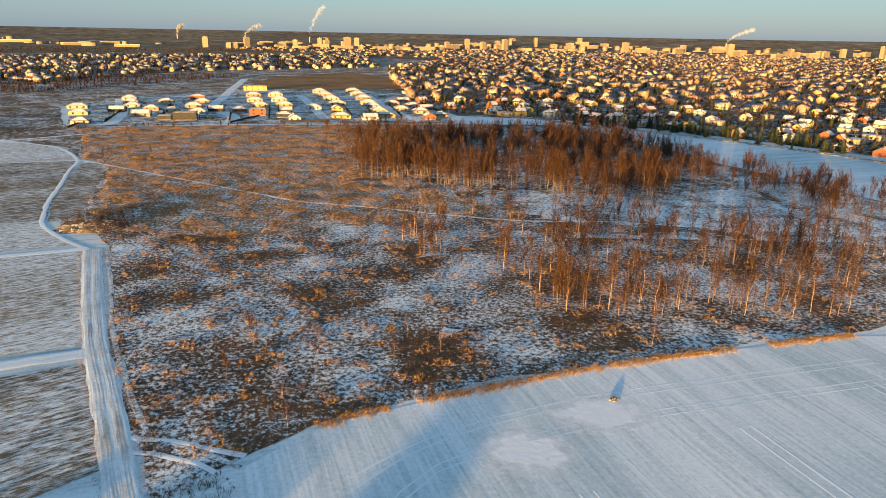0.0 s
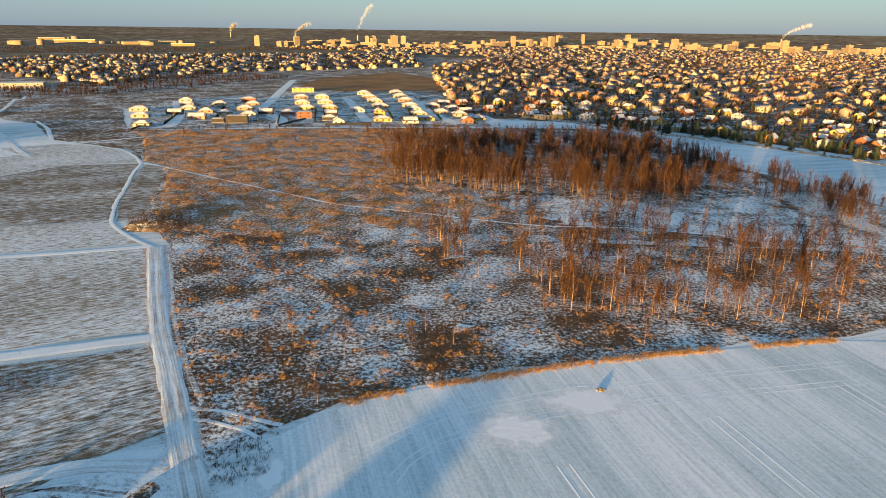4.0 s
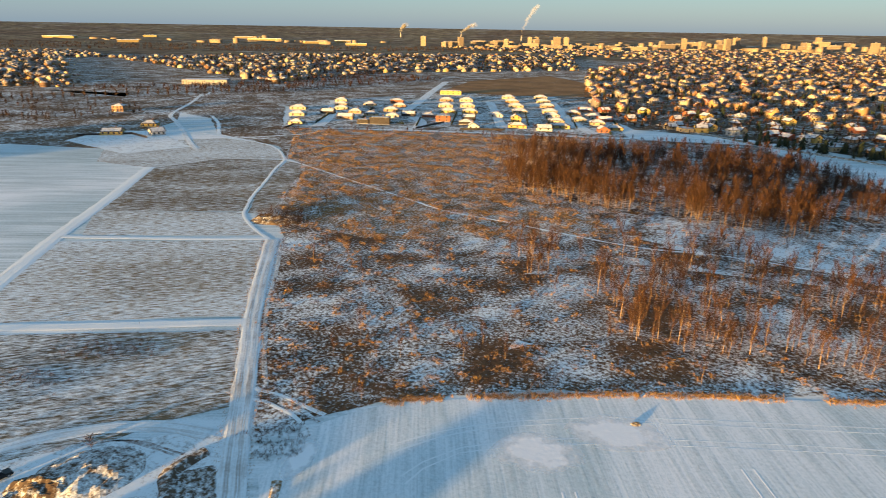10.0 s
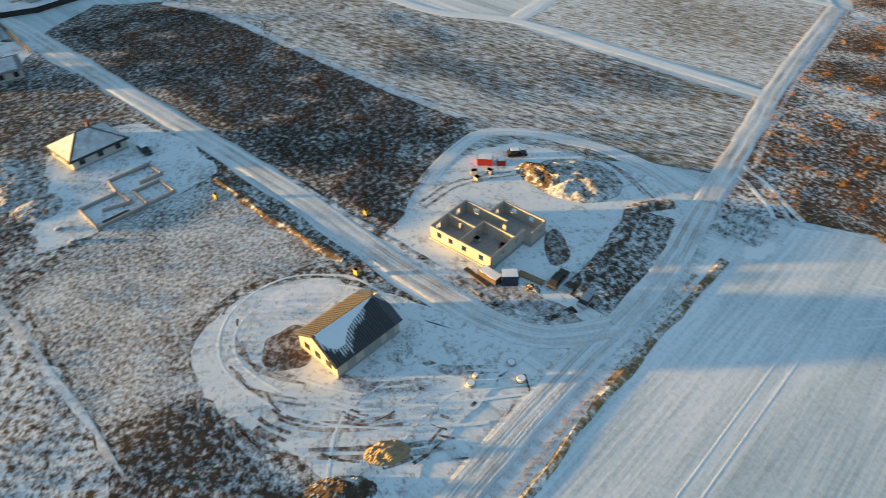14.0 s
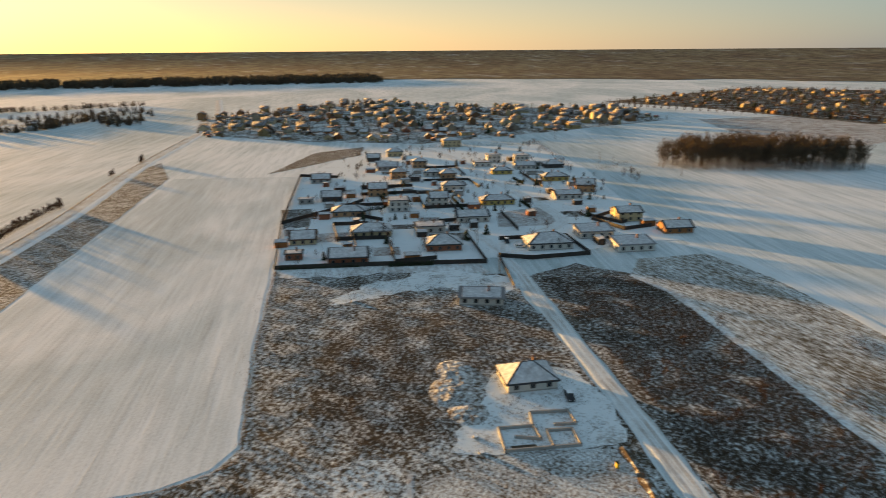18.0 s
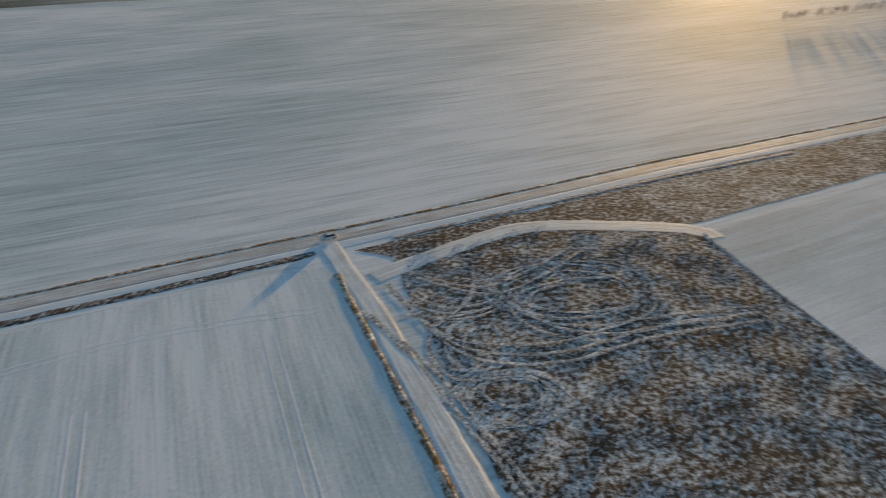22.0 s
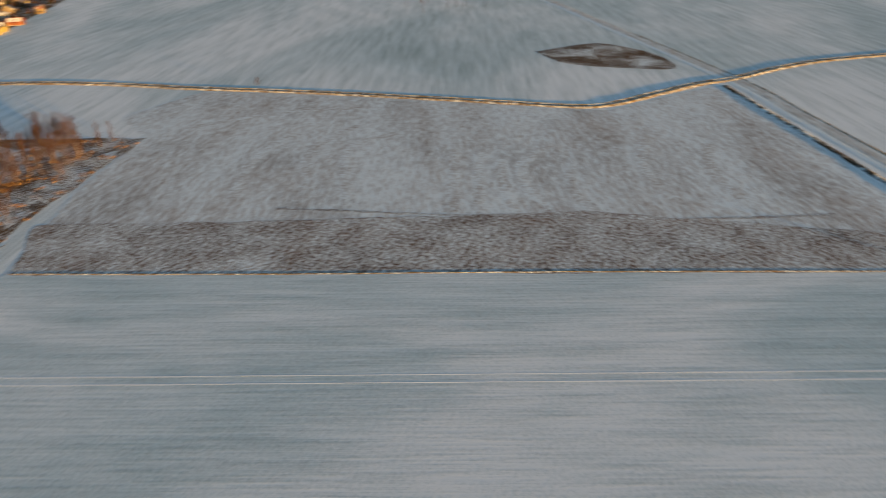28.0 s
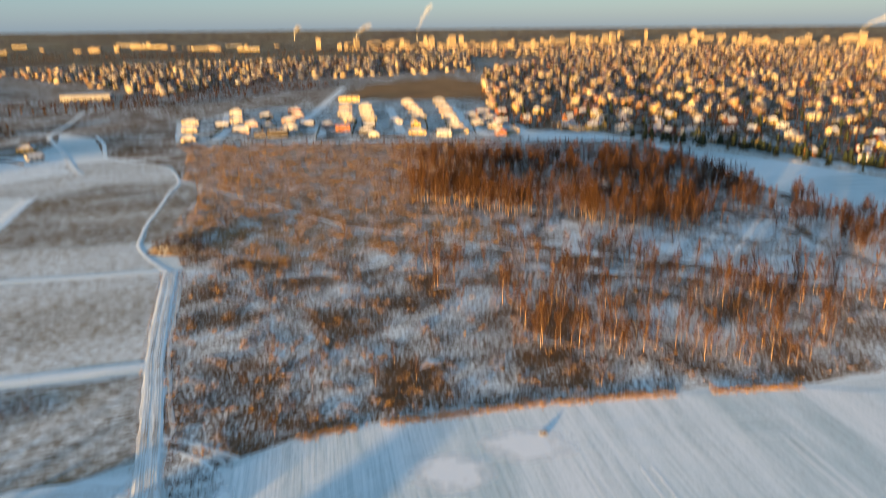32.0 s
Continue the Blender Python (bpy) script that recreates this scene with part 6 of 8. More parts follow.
lf = np.repeat(curve_through([(-28, 58), (-20, 40), (-11, 18), (-3, 0), (12, -46), (28, -93), (40, -124)], 0.5), 3, axis=0)
lf = lf + rng.normal(0, 0.4, lf.shape)
mass("lane_fringe", TUFTS, lf, rng.uniform(0.2, 0.6, len(lf)), [M_GRASS], "dry grass on the bank beside the lane", "grass")
nt_ = sprinkle([(-186, -140), (-222, -70), (-262, -10), (-350, -16), (-449, -42), (-555, -90), (-510, -190), (-440, -228), (-371, -226)], 150)
mass("garden_trees", BROAD, nt_, rng.uniform(2.5, 6.5, len(nt_)), [M_TWIG_DARK, M_TWIG_DARK], "bare fruit trees in the village gardens", "trees")
hf = np.concatenate([np.repeat(curve_through(q, 1.5), 2, axis=0) for q in ([(-583, -94), (-530, -78), (-477, -60), (-427, -48)], [(-471, -10), (-440, -30)], [(-560, -90), (-520, -185)])])
hf = hf + rng.normal(0, 1.2, hf.shape)
mass("field_edge_hedge", SHRUBS, hf, rng.uniform(1.5, 3.5, len(hf)), [M_TWIG_DARK, M_TWIG_DARK], "low dark hedge behind the village", "hedge")
nw = clumped([(-235, 420), (-262, 448), (-330, 563), (-415, 700), (-480, 695), (-570, 610), (-500, 520), (-401, 493), (-349, 470), (-289, 400)], 520, 0.03, 0.0, 71.0)
mass("heath_shrubs", SHRUBS, nw, rng.uniform(1.0, 4.0, len(nw)), [M_TWIG_DARK, M_TWIG], "brown shrubs on the rough grassland", "shrubs")

# ---- suburbs and the town ----
M_SUBWALL = islands_mat("suburb_walls", ((0.0, (0.42, 0.32, 0.17)), (0.18, (0.48, 0.42, 0.30)), (0.32, (0.10, 0.065, 0.045)), (0.45, (0.30, 0.16, 0.08)), (0.58, (0.40, 0.31, 0.15)), (0.7, (0.13, 0.085, 0.06)), (0.85, (0.42, 0.37, 0.28)), (1.0, (0.16, 0.14, 0.12))))
M_SUBROOF = islands_mat("suburb_roofs", ((0.0, (0.07, 0.06, 0.06)), (0.35, (0.15, 0.09, 0.07)), (0.6, (0.20, 0.19, 0.19)), (0.85, (0.24, 0.08, 0.05)), (1.0, (0.10, 0.10, 0.11))), 0.8, 0.17)

M_OLDROOF = islands_mat("snowy_village_roofs", ((0.0, (0.07, 0.06, 0.06)), (0.35, (0.15, 0.09, 0.07)), (0.6, (0.20, 0.19, 0.19)), (1.0, (0.10, 0.10, 0.11))), 0.8, 0.2)


def suburb_house(w, d, h, rise):
    s = Shape()
    a, b = w / 2, d / 2
    s.add([(-a, -b, 0), (a, -b, 0), (a, b, 0), (-a, b, 0), (-a, -b, h), (a, -b, h), (a, b, h), (-a, b, h), (-a, 0, h + rise), (a, 0, h + rise)],
          [(0, 1, 5, 4), (2, 3, 7, 6), (1, 2, 6, 5), (3, 0, 4, 7), (5, 6, 9, 9), (7, 4, 8, 8)])
    slots = [0] * 6
    n = len(s.f)
    for f in roof_faces("gable", w, d, h, rise + 0.15, 0.4):
        s.slab(f, 0.2)
    slots += [1] * (len(s.f) - n)
    n = len(s.f)
    for k in range(3):
        x = (k - 1) * w * 0.3
        s.box(x - 0.5, -b - 0.05, 1.0, x + 0.5, -b, 2.2).box(x - 0.5, b, 1.0, x + 0.5, b + 0.05, 2.2)
    slots += [2] * (len(s.f) - n)
    tris, sl = [], []
    for f, t in zip(s.f, slots):
        f = list(dict.fromkeys(f))
        for i in range(1, len(f) - 1):
            tris.append((f[0], f[i], f[i + 1]))
            sl.append(t)
    return np.array(s.v, float), np.array(tris), np.array(sl)


SUB = [suburb_house(9, 8, 3.0, 3.2), suburb_house(11, 8, 3.4, 2.4), suburb_house(8, 7, 5.2, 2.2), suburb_house(12, 9, 3.0, 2.8), suburb_house(6, 5, 2.4, 1.4), suburb_house(7, 7, 4.6, 3.4)]
SUB_E = [(-23, 640), (10, 560), (100, 540), (190, 470), (262, 385), (420, 500), (700, 700), (1300, 1500), (1700, 2400), (900, 2500), (17, 2000), (-118, 1350), (-60, 800)]
SUB_N = [(-690, 640), (-900, 540), (-1500, 820), (-1900, 1150), (-1600, 1500), (-501, 810), (-460, 1100), (-363, 1190), (-140, 1390), (-257, 2150), (-915, 1743), (-1283, 1180)]
VILL2 = [(-560, -440), (-534, -313), (-545, -190), (-647, -96), (-805, 40), (-968, -15), (-942, -263), (-1039, -424), (-825, -494), (-708, -536)]
SUB_W = [(-1074, -40), (-978, 100), (-798, 255), (-860, 400), (-1400, 700), (-1507, 240)]


def plots(poly, pitch, turn, jitter, seed, skip=0.12):
    """House places on a loose grid of plots."""
    r = np.random.default_rng(seed)
    c, s = math.cos(radians(turn)), math.sin(radians(turn))
    xs, ys = [p[0] for p in poly], [p[1] for p in poly]
    mx, my, R = (min(xs) + max(xs)) / 2, (min(ys) + max(ys)) / 2, max(max(xs) - min(xs), max(ys) - min(ys))
    n = int(R / pitch)
    i, j = np.meshgrid(np.arange(-n, n + 1), np.arange(-n, n + 1))
    u = (i + 0.35 * (i % 2)) * pitch + r.normal(0, jitter, i.shape)
    v = j * pitch * 0.92 + r.normal(0, jitter, i.shape)
    x, y = mx + c * u - s * v, my + s * u + c * v
    keep = inside(poly, x, y) & (r.random(x.shape) > skip)
    return np.stack([x[keep], y[keep]], 1)


NEAR_SET = [house(*a, windows=1, group="houses of the suburb") for a in (
    (40, 575, 30, 9, 8, 3.0, "gable", "cream", "brown", 3.0), (64, 566, 10, 10, 8, 4.6, "gable", "yellow", "charcoal", 2.4), (88, 560, 40, 8, 7, 5.0, "hip", "white", "grey", 1.8),
    (112, 556, 80, 11, 8, 3.0, "gable", "brick", "red", 2.6), (136, 540, 60, 9, 8, 3.0, "gable", "log", "charcoal", 3.2), (156, 524, 30, 12, 8, 3.2, "flat", "cream", "grey", 0.3), (176, 506, 35, 9, 7, 3.0, "hip", "peach", "brown", 2.4))]


def suburb(name, poly, pitch, turn, seed, label, trees=1.0, singles=0, eye=(30, -20), size=(0.75, 1.2), roof=None):
    h = plots(poly, pitch, turn, pitch * 0.34, seed, 0.24)
    r = np.random.default_rng(seed + 1)
    h = h[np.argsort(np.hypot(h[:, 0] - eye[0], h[:, 1] - eye[1]))]
    for k in range(singles):
        copy_thing(NEAR_SET[int(r.integers(0, len(NEAR_SET)))], pose(h[k, 0], h[k, 1], 0.06, 0, 0, turn + 90 * int(r.integers(0, 4)) + r.normal(0, 6)))
    far = h[singles:]
    mass(name, SUB, far, r.uniform(*size, len(far)), [M_SUBWALL, roof or M_SUBROOF, M_GLASS], label, "houses", radians(turn) + r.integers(0, 4, len(far)) * math.pi / 2 + r.normal(0, 0.12, len(far)))
    sheds = h[r.random(len(h)) < 0.6]
    sheds = sheds + r.normal(0, 1, sheds.shape) * 1.5 + np.array((pitch * 0.4, pitch * 0.35))
    mass(name + "_sheds", [SUB[4]], sheds, r.uniform(0.5, 0.9, len(sheds)), [M_SUBWALL, M_SUBROOF, M_GLASS], "garden sheds between the houses", "sheds", radians(turn) + r.integers(0, 2, len(sheds)) * math.pi / 2)
    t = sprinkle(poly, int(len(h) * 5.4 * trees))
    mass(name + "_trees", GARDEN_TREES, t, r.uniform(3, 8, len(t)), [M_TWIG_DARK, M_TWIG], "bare garden trees among the houses", "trees")
    t = sprinkle(poly, int(len(h) * 0.6 * trees))
    mass(name + "_conifers", FAR_SPRUCES, t, r.uniform(3, 9, len(t)), [M_TWIG_DARK, M_SPRUCE], "dark conifers among the houses", "trees")
    return h


land("rough_land_north", [(-1900, 1150), (-1500, 820), (-900, 540), (-690, 560), (-330, 580), (-100, 810), (-40, 700), (-60, 800), (-118, 1350), (17, 2000), (-257, 2150), (-915, 1800), (-1600, 1600)], 0.032, M_HEATH, "rough dark land between estate and suburbs", "meadow", step=25, ragged=4)
land("suburb_ground_east", SUB_E, 0.06, M_SUBURB, "snowy gardens and yards of the suburb", "yard", step=20, ragged=3)
land("suburb_ground_north", SUB_N, 0.06, M_SUBURB, "snowy gardens and yards of the suburb", "yard", step=20, ragged=3)
land("village_ground_far", VILL2, 0.06, M_ESTATE, "snowy gardens of the old village", "yard", step=15, ragged=3)
land("suburb_ground_west", SUB_W, 0.06, M_SUBURB, "snowy gardens beyond the road", "yard", step=20, ragged=3)
suburb("suburb_east", SUB_E, 28, 38, 5, "crowded small houses lit yellow by the low sun", 1.2, 74, size=(0.85, 1.4))
suburb("suburb_north", SUB_N, 27, 15, 6, "small houses among dark gardens", size=(0.9, 1.3), roof=M_OLDROOF)
suburb("old_village", VILL2, 27, 20, 8, "snow-roofed houses of the old village", 0.55, 22, size=(0.9, 1.4), roof=M_OLDROOF)
suburb("suburb_west", SUB_W, 44, 40, 9, "houses and gardens beyond the avenue", 2.6, size=(0.6, 1.0), roof=M_OLDROOF)

M_FLATS = plain_mat("apartment_panels", (0.34, 0.26, 0.16), (0.28, 0.21, 0.13), 0.4, 0.85, vary=0.25)
M_BAND = plain_mat("window_bands", (0.10, 0.10, 0.11), (0.16, 0.15, 0.15), 0.6, 0.4)
M_HALL = plain_mat("warehouse_cladding", (0.34, 0.26, 0.11), (0.28, 0.22, 0.10), 0.3, 0.7, vary=0.15)


def block(x, y, turn, w, d, h):
    z = lift_at(x, y)
    ob = thing("apartment_building", "pale panel apartment block with rows of windows", "building", pose(x, y, z - 0.5, 0, 0, turn), "town blocks")
    part_of("wall", Shape().box(-w / 2, -d / 2, 0, w / 2, d / 2, h).done("wall", M_FLATS), ob)
    part_of("roof", Shape().box(-w / 2 - 0.3, -d / 2 - 0.3, h, w / 2 + 0.3, d / 2 + 0.3, h + 0.6).box(-2, -2, h + 0.6, 2, 2, h + 3).done("roof", M_CONCRETE), ob)
    bands = Shape()
    for k in range(int(h / 3)):
        bands.box(-w / 2 - 0.1, -d / 2 - 0.1, k * 3 + 1.3, w / 2 + 0.1, d / 2 + 0.1, k * 3 + 2.3)
    part_of("window_bands", bands.done("window_bands", M_BAND), ob, "dark rows of windows")


r = random.Random(4)
for x0, y0, x1, y1, n in ((-700, 3050, -420, 2900, 14), (-300, 2850, 250, 3350, 16), (250, 3350, 800, 3700, 14), (900, 3000, 1300, 3300, 12), (1200, 2700, 2000, 2900, 16), (-950, 2750, -700, 2950, 6)):
    for k in range(n):
        t = r.random()
        high = r.random() < 0.3
        block(x0 + (x1 - x0) * t + r.uniform(-90, 90), y0 + (y1 - y0) * t + r.uniform(-130, 130), r.choice((10, 25, 100, 40)), r.uniform(20, 30) if high else r.uniform(45, 80), r.uniform(13, 20), r.uniform(30, 52) if high else r.uniform(15, 27))
for x, y, w in ((-2550, 2330, 130), (-2380, 2700, 60), (-1823, 2835, 160), (-1500, 2730, 90), (-1440, 2900, 70), (-2100, 2250, 80), (-1250, 2650, 90), (-2000, 2950, 120)):
    ob = thing("warehouse", "long yellow-lit warehouse with a flat snowy roof", "building", pose(x, y, lift_at(x, y), 0, 0, r.uniform(20, 45)), "warehouses")
    part_of("wall", Shape().box(-w / 2, -20, 0, w / 2, 20, 11).done("wall", M_HALL), ob)
    part_of("roof", Shape().box(-w / 2 - 0.5, -20.5, 11, w / 2 + 0.5, 20.5, 11.8).done("roof", M_SNOW), ob)
TOWN = [(17, 2000), (-257, 2150), (-900, 2700), (-700, 3100), (300, 3500), (1100, 3700), (2200, 2900), (1700, 2400), (900, 2500)]
suburb("town_houses", TOWN, 44, 30, 12, "town roofs and house walls far off", 0.6, size=(1.0, 1.6))


def far_wood(name, poly, count, h0, h1, label, tpl=None, mats=None):
    p = sprinkle(poly, count)
    z = [lift_at(x, y) for x, y in p]
    mass(name, tpl or (FAR_BROAD + SPRUCES), p, rng.uniform(h0, h1, count), mats or [M_TWIG_FAR, M_TWIG_FAR], label, "forest", z=float(np.mean(z)))


far_wood("forest_belt", [(-1250, -1290), (-1430, -1390), (-1900, -760), (-1650, -620)], 1700, 12, 20, "dark forest belt beyond the fields", None, [M_TWIG_FAR, M_TWIG_FAR])
far_wood("forest_southwest", [(-1250, -1290), (-1000, -1650), (-400, -1950), (-250, -2080), (-500, -2250), (-1430, -1450)], 2300, 12, 20, "dark forest belt beyond the fields", None, [M_TWIG_FAR, M_TWIG_FAR])
far_wood("forest_south", [(-100, -2100), (300, -2700), (1200, -3300), (1300, -3500), (100, -3000), (-250, -2300)], 1800, 12, 20, "forest on the southern skyline", None, [M_TWIG_DARK, M_SPRUCE])
a = np.linspace(0, 2 * math.pi, 1500, endpoint=False)
for rad in (4250, 4600, 4900):
    p = np.stack([30 + (rad + rng.uniform(-90, 90, len(a))) * np.cos(a), -20 + (rad + rng.uniform(-90, 90, len(a))) * np.sin(a)], 1)
    mass("skyline_forest", FAR_BROAD, p, rng.uniform(6, 13, len(a)), [M_TWIG_FAR, M_TWIG_FAR], "dark woods along the horizon", "forest", z=lift_at(30 + rad, -20))
av = curve_through([(-980, -40), (-893, 137), (-767, 336), (-600, 520), (-430, 690)], 9)
mass("avenue_trees", FAR_BROAD, av, rng.uniform(8, 12, len(av)), [M_TWIG_DARK, M_TWIG_DARK], "row of bare trees along a road", "trees")
row = np.concatenate([curve_through([(-173, -282), (-190, -288), (-219, -302), (-258, -316)], 1.6), curve_through([(-340, -355), (-348, -359)], 2), curve_through([(-395, -375), (-403, -379)], 2)])
mass("roadside_trees", FAR_BROAD, row, rng.uniform(3.5, 7, len(row)), [M_TWIG_DARK, M_TWIG], "bare trees along the country road", "trees")
row = curve_through([(-205, -462), (-255, -480), (-304, -499)], 3)
mass("field_hedge", SHRUBS + BROAD, row, rng.uniform(3, 7, len(row)), [M_TWIG_DARK, M_TWIG_DARK], "short hedge in the snow field", "hedge")
for poly, n in (([(-495, -690), (-500, -665), (-560, -632), (-615, -645), (-695, -645), (-690, -672), (-610, -675), (-560, -660)], 240), ([(-60, -890), (-124, -820), (-130, -840), (-70, -915)], 110), ([(-622, -950), (-652, -880), (-726, -860), (-865, -735), (-880, -770), (-740, -900), (-660, -970)], 260), ([(-60, -900), (-130, -880), (-150, -950), (-70, -960)], 130), ([(230, -950), (180, -1010), (320, -1060), (330, -980)], 120), ([(-520, -700), (-670, -670), (-730, -610), (-800, -700), (-640, -780)], 160), ([(-600, -580), (-640, -560), (-680, -600), (-640, -640)], 80), ([(-300, -1140), (-340, -1190), (-420, -1150), (-380, -1100)], 80)):
    far_wood("field_copse", poly, n, 4, 9, "dark copse among the fields", None, [M_TWIG_DARK, M_TWIG_FAR])

G4 = "farmhouses in the fields"
for x, y, w, kind, wall in ((150, -765, 11, "gable", "white"), (172, -772, 16, "gable", "grey"), (-352, -640, 12, "gable", "peach"), (-372, -655, 18, "gable", "grey"), (-395, -632, 9, "hip", "cream"), (235, -975, 14, "gable", "grey"), (-560, -650, 10, "gable", "white"), (-600, -690, 12, "hip", "cream")):
    house(x, y, 20 + (x % 7) * 10, w, 8, 3.0, kind, wall, "grey", 2.4, group=G4, windows=1)


def slab_template(w, d, h):
    s = Shape().box(-w / 2, -d / 2, 0, w / 2, d / 2, h)
    n = len(s.f)
    for k in range(int(h / 3)):
        s.box(-w / 2 - 0.1, -d / 2 - 0.1, k * 3 + 1.3, w / 2 + 0.1, d / 2 + 0.1, k * 3 + 2.2)
    tris = [(f[0], f[i], f[i + 1]) for f in s.f for i in (1, 2)]
    return np.array(s.v, float), np.array(tris), np.array([0] * 2 * n + [1] * (len(tris) - 2 * n))


p = np.concatenate([sprinkle([(-900, 2750), (-300, 2700), (300, 3050), (1100, 3000), (2300, 2500), (3000, 2300), (3200, 2700), (2000, 3600), (600, 3900), (-700, 3300)], 210), sprinkle([(-2700, 2200), (-1500, 2500), (-1000, 2800), (-1300, 3200), (-2500, 2700)], 26)])
mass("town_skyline", [slab_template(60, 14, 15), slab_template(80, 14, 15), slab_template(24, 18, 27), slab_template(45, 25, 9), slab_template(70, 35, 8)], p, rng.uniform(0.8, 1.15, len(p)), [M_FLATS, M_BAND], "apartment blocks and halls of the far town", "buildings", z=1.0)
p = sprinkle([(-2700, 2000), (-1500, 2300), (-900, 2600), (-200, 2600), (-400, 2400), (-1300, 1700), (-2000, 1500)], 1500)
mass("town_edge_woods", FAR_BROAD, p, rng.uniform(5, 12, len(p)), [M_TWIG_DARK, M_TWIG_DARK], "dark woods at the edge of the town", "forest")

# ---- the building sites beside the lane ----
M_CLAD = plain_mat("yellow_cladding", (0.54, 0.49, 0.40), (0.46, 0.41, 0.33), 1.2, 0.8)
M_SHEET = plain_mat("dark_ribbed_sheet", (0.10, 0.10, 0.105), (0.075, 0.075, 0.08), 2.0, 0.5)
M_SAND = plain_mat("yellow_sand", (0.42, 0.31, 0.19), (0.33, 0.24, 0.14), 1.2, 0.95, 0.1)
M_RUBBLE_SNOWY = rough_mat("snowy_dug_earth", (0.09, 0.06, 0.04), (0.18, 0.125, 0.08), 0.42, 0.3, 0.9, None, 0.4, 1.2, 4.0)
M_RUBBLE = rough_mat("rubble_and_earth", (0.08, 0.055, 0.04), (0.17, 0.125, 0.085), -0.05, 0.3, 1.0)
M_TIMBER = plain_mat("sawn_timber", (0.38, 0.27, 0.15), (0.28, 0.19, 0.10), 3.0, 0.8)
M_OLDWOOD = plain_mat("weathered_boards", (0.12, 0.09, 0.065), (0.08, 0.06, 0.045), 3.0, 0.9)
M_RED = plain_mat("red_plastic", (0.45, 0.035, 0.02), (0.38, 0.03, 0.02), 2.0, 0.5)
M_BLACK = plain_mat("black_paint", (0.015, 0.015, 0.016), (0.02, 0.02, 0.022), 2.0, 0.3)
M_OLIVE = plain_mat("olive_paint", (0.05, 0.045, 0.03), (0.04, 0.036, 0.024), 2.0, 0.35)
M_BLUE = plain_mat("blue_paint", (0.03, 0.05, 0.10), (0.025, 0.04, 0.08), 2.0, 0.5)
M_SILVER = plain_mat("silver_paint", (0.42, 0.43, 0.44), (0.38, 0.39, 0.40), 2.0, 0.3, metal=0.4)
M_WHITECAR = plain_mat("white_paint", (0.70, 0.70, 0.70), (0.64, 0.64, 0.64), 2.0, 0.3)
M_TYRE = plain_mat("tyre_rubber", (0.02, 0.02, 0.02), (0.03, 0.03, 0.03), 8.0, 0.9)
M_YELLOWBOX = plain_mat("yellow_cabinet", (0.60, 0.42, 0.08), (0.52, 0.36, 0.07), 2.0, 0.6)


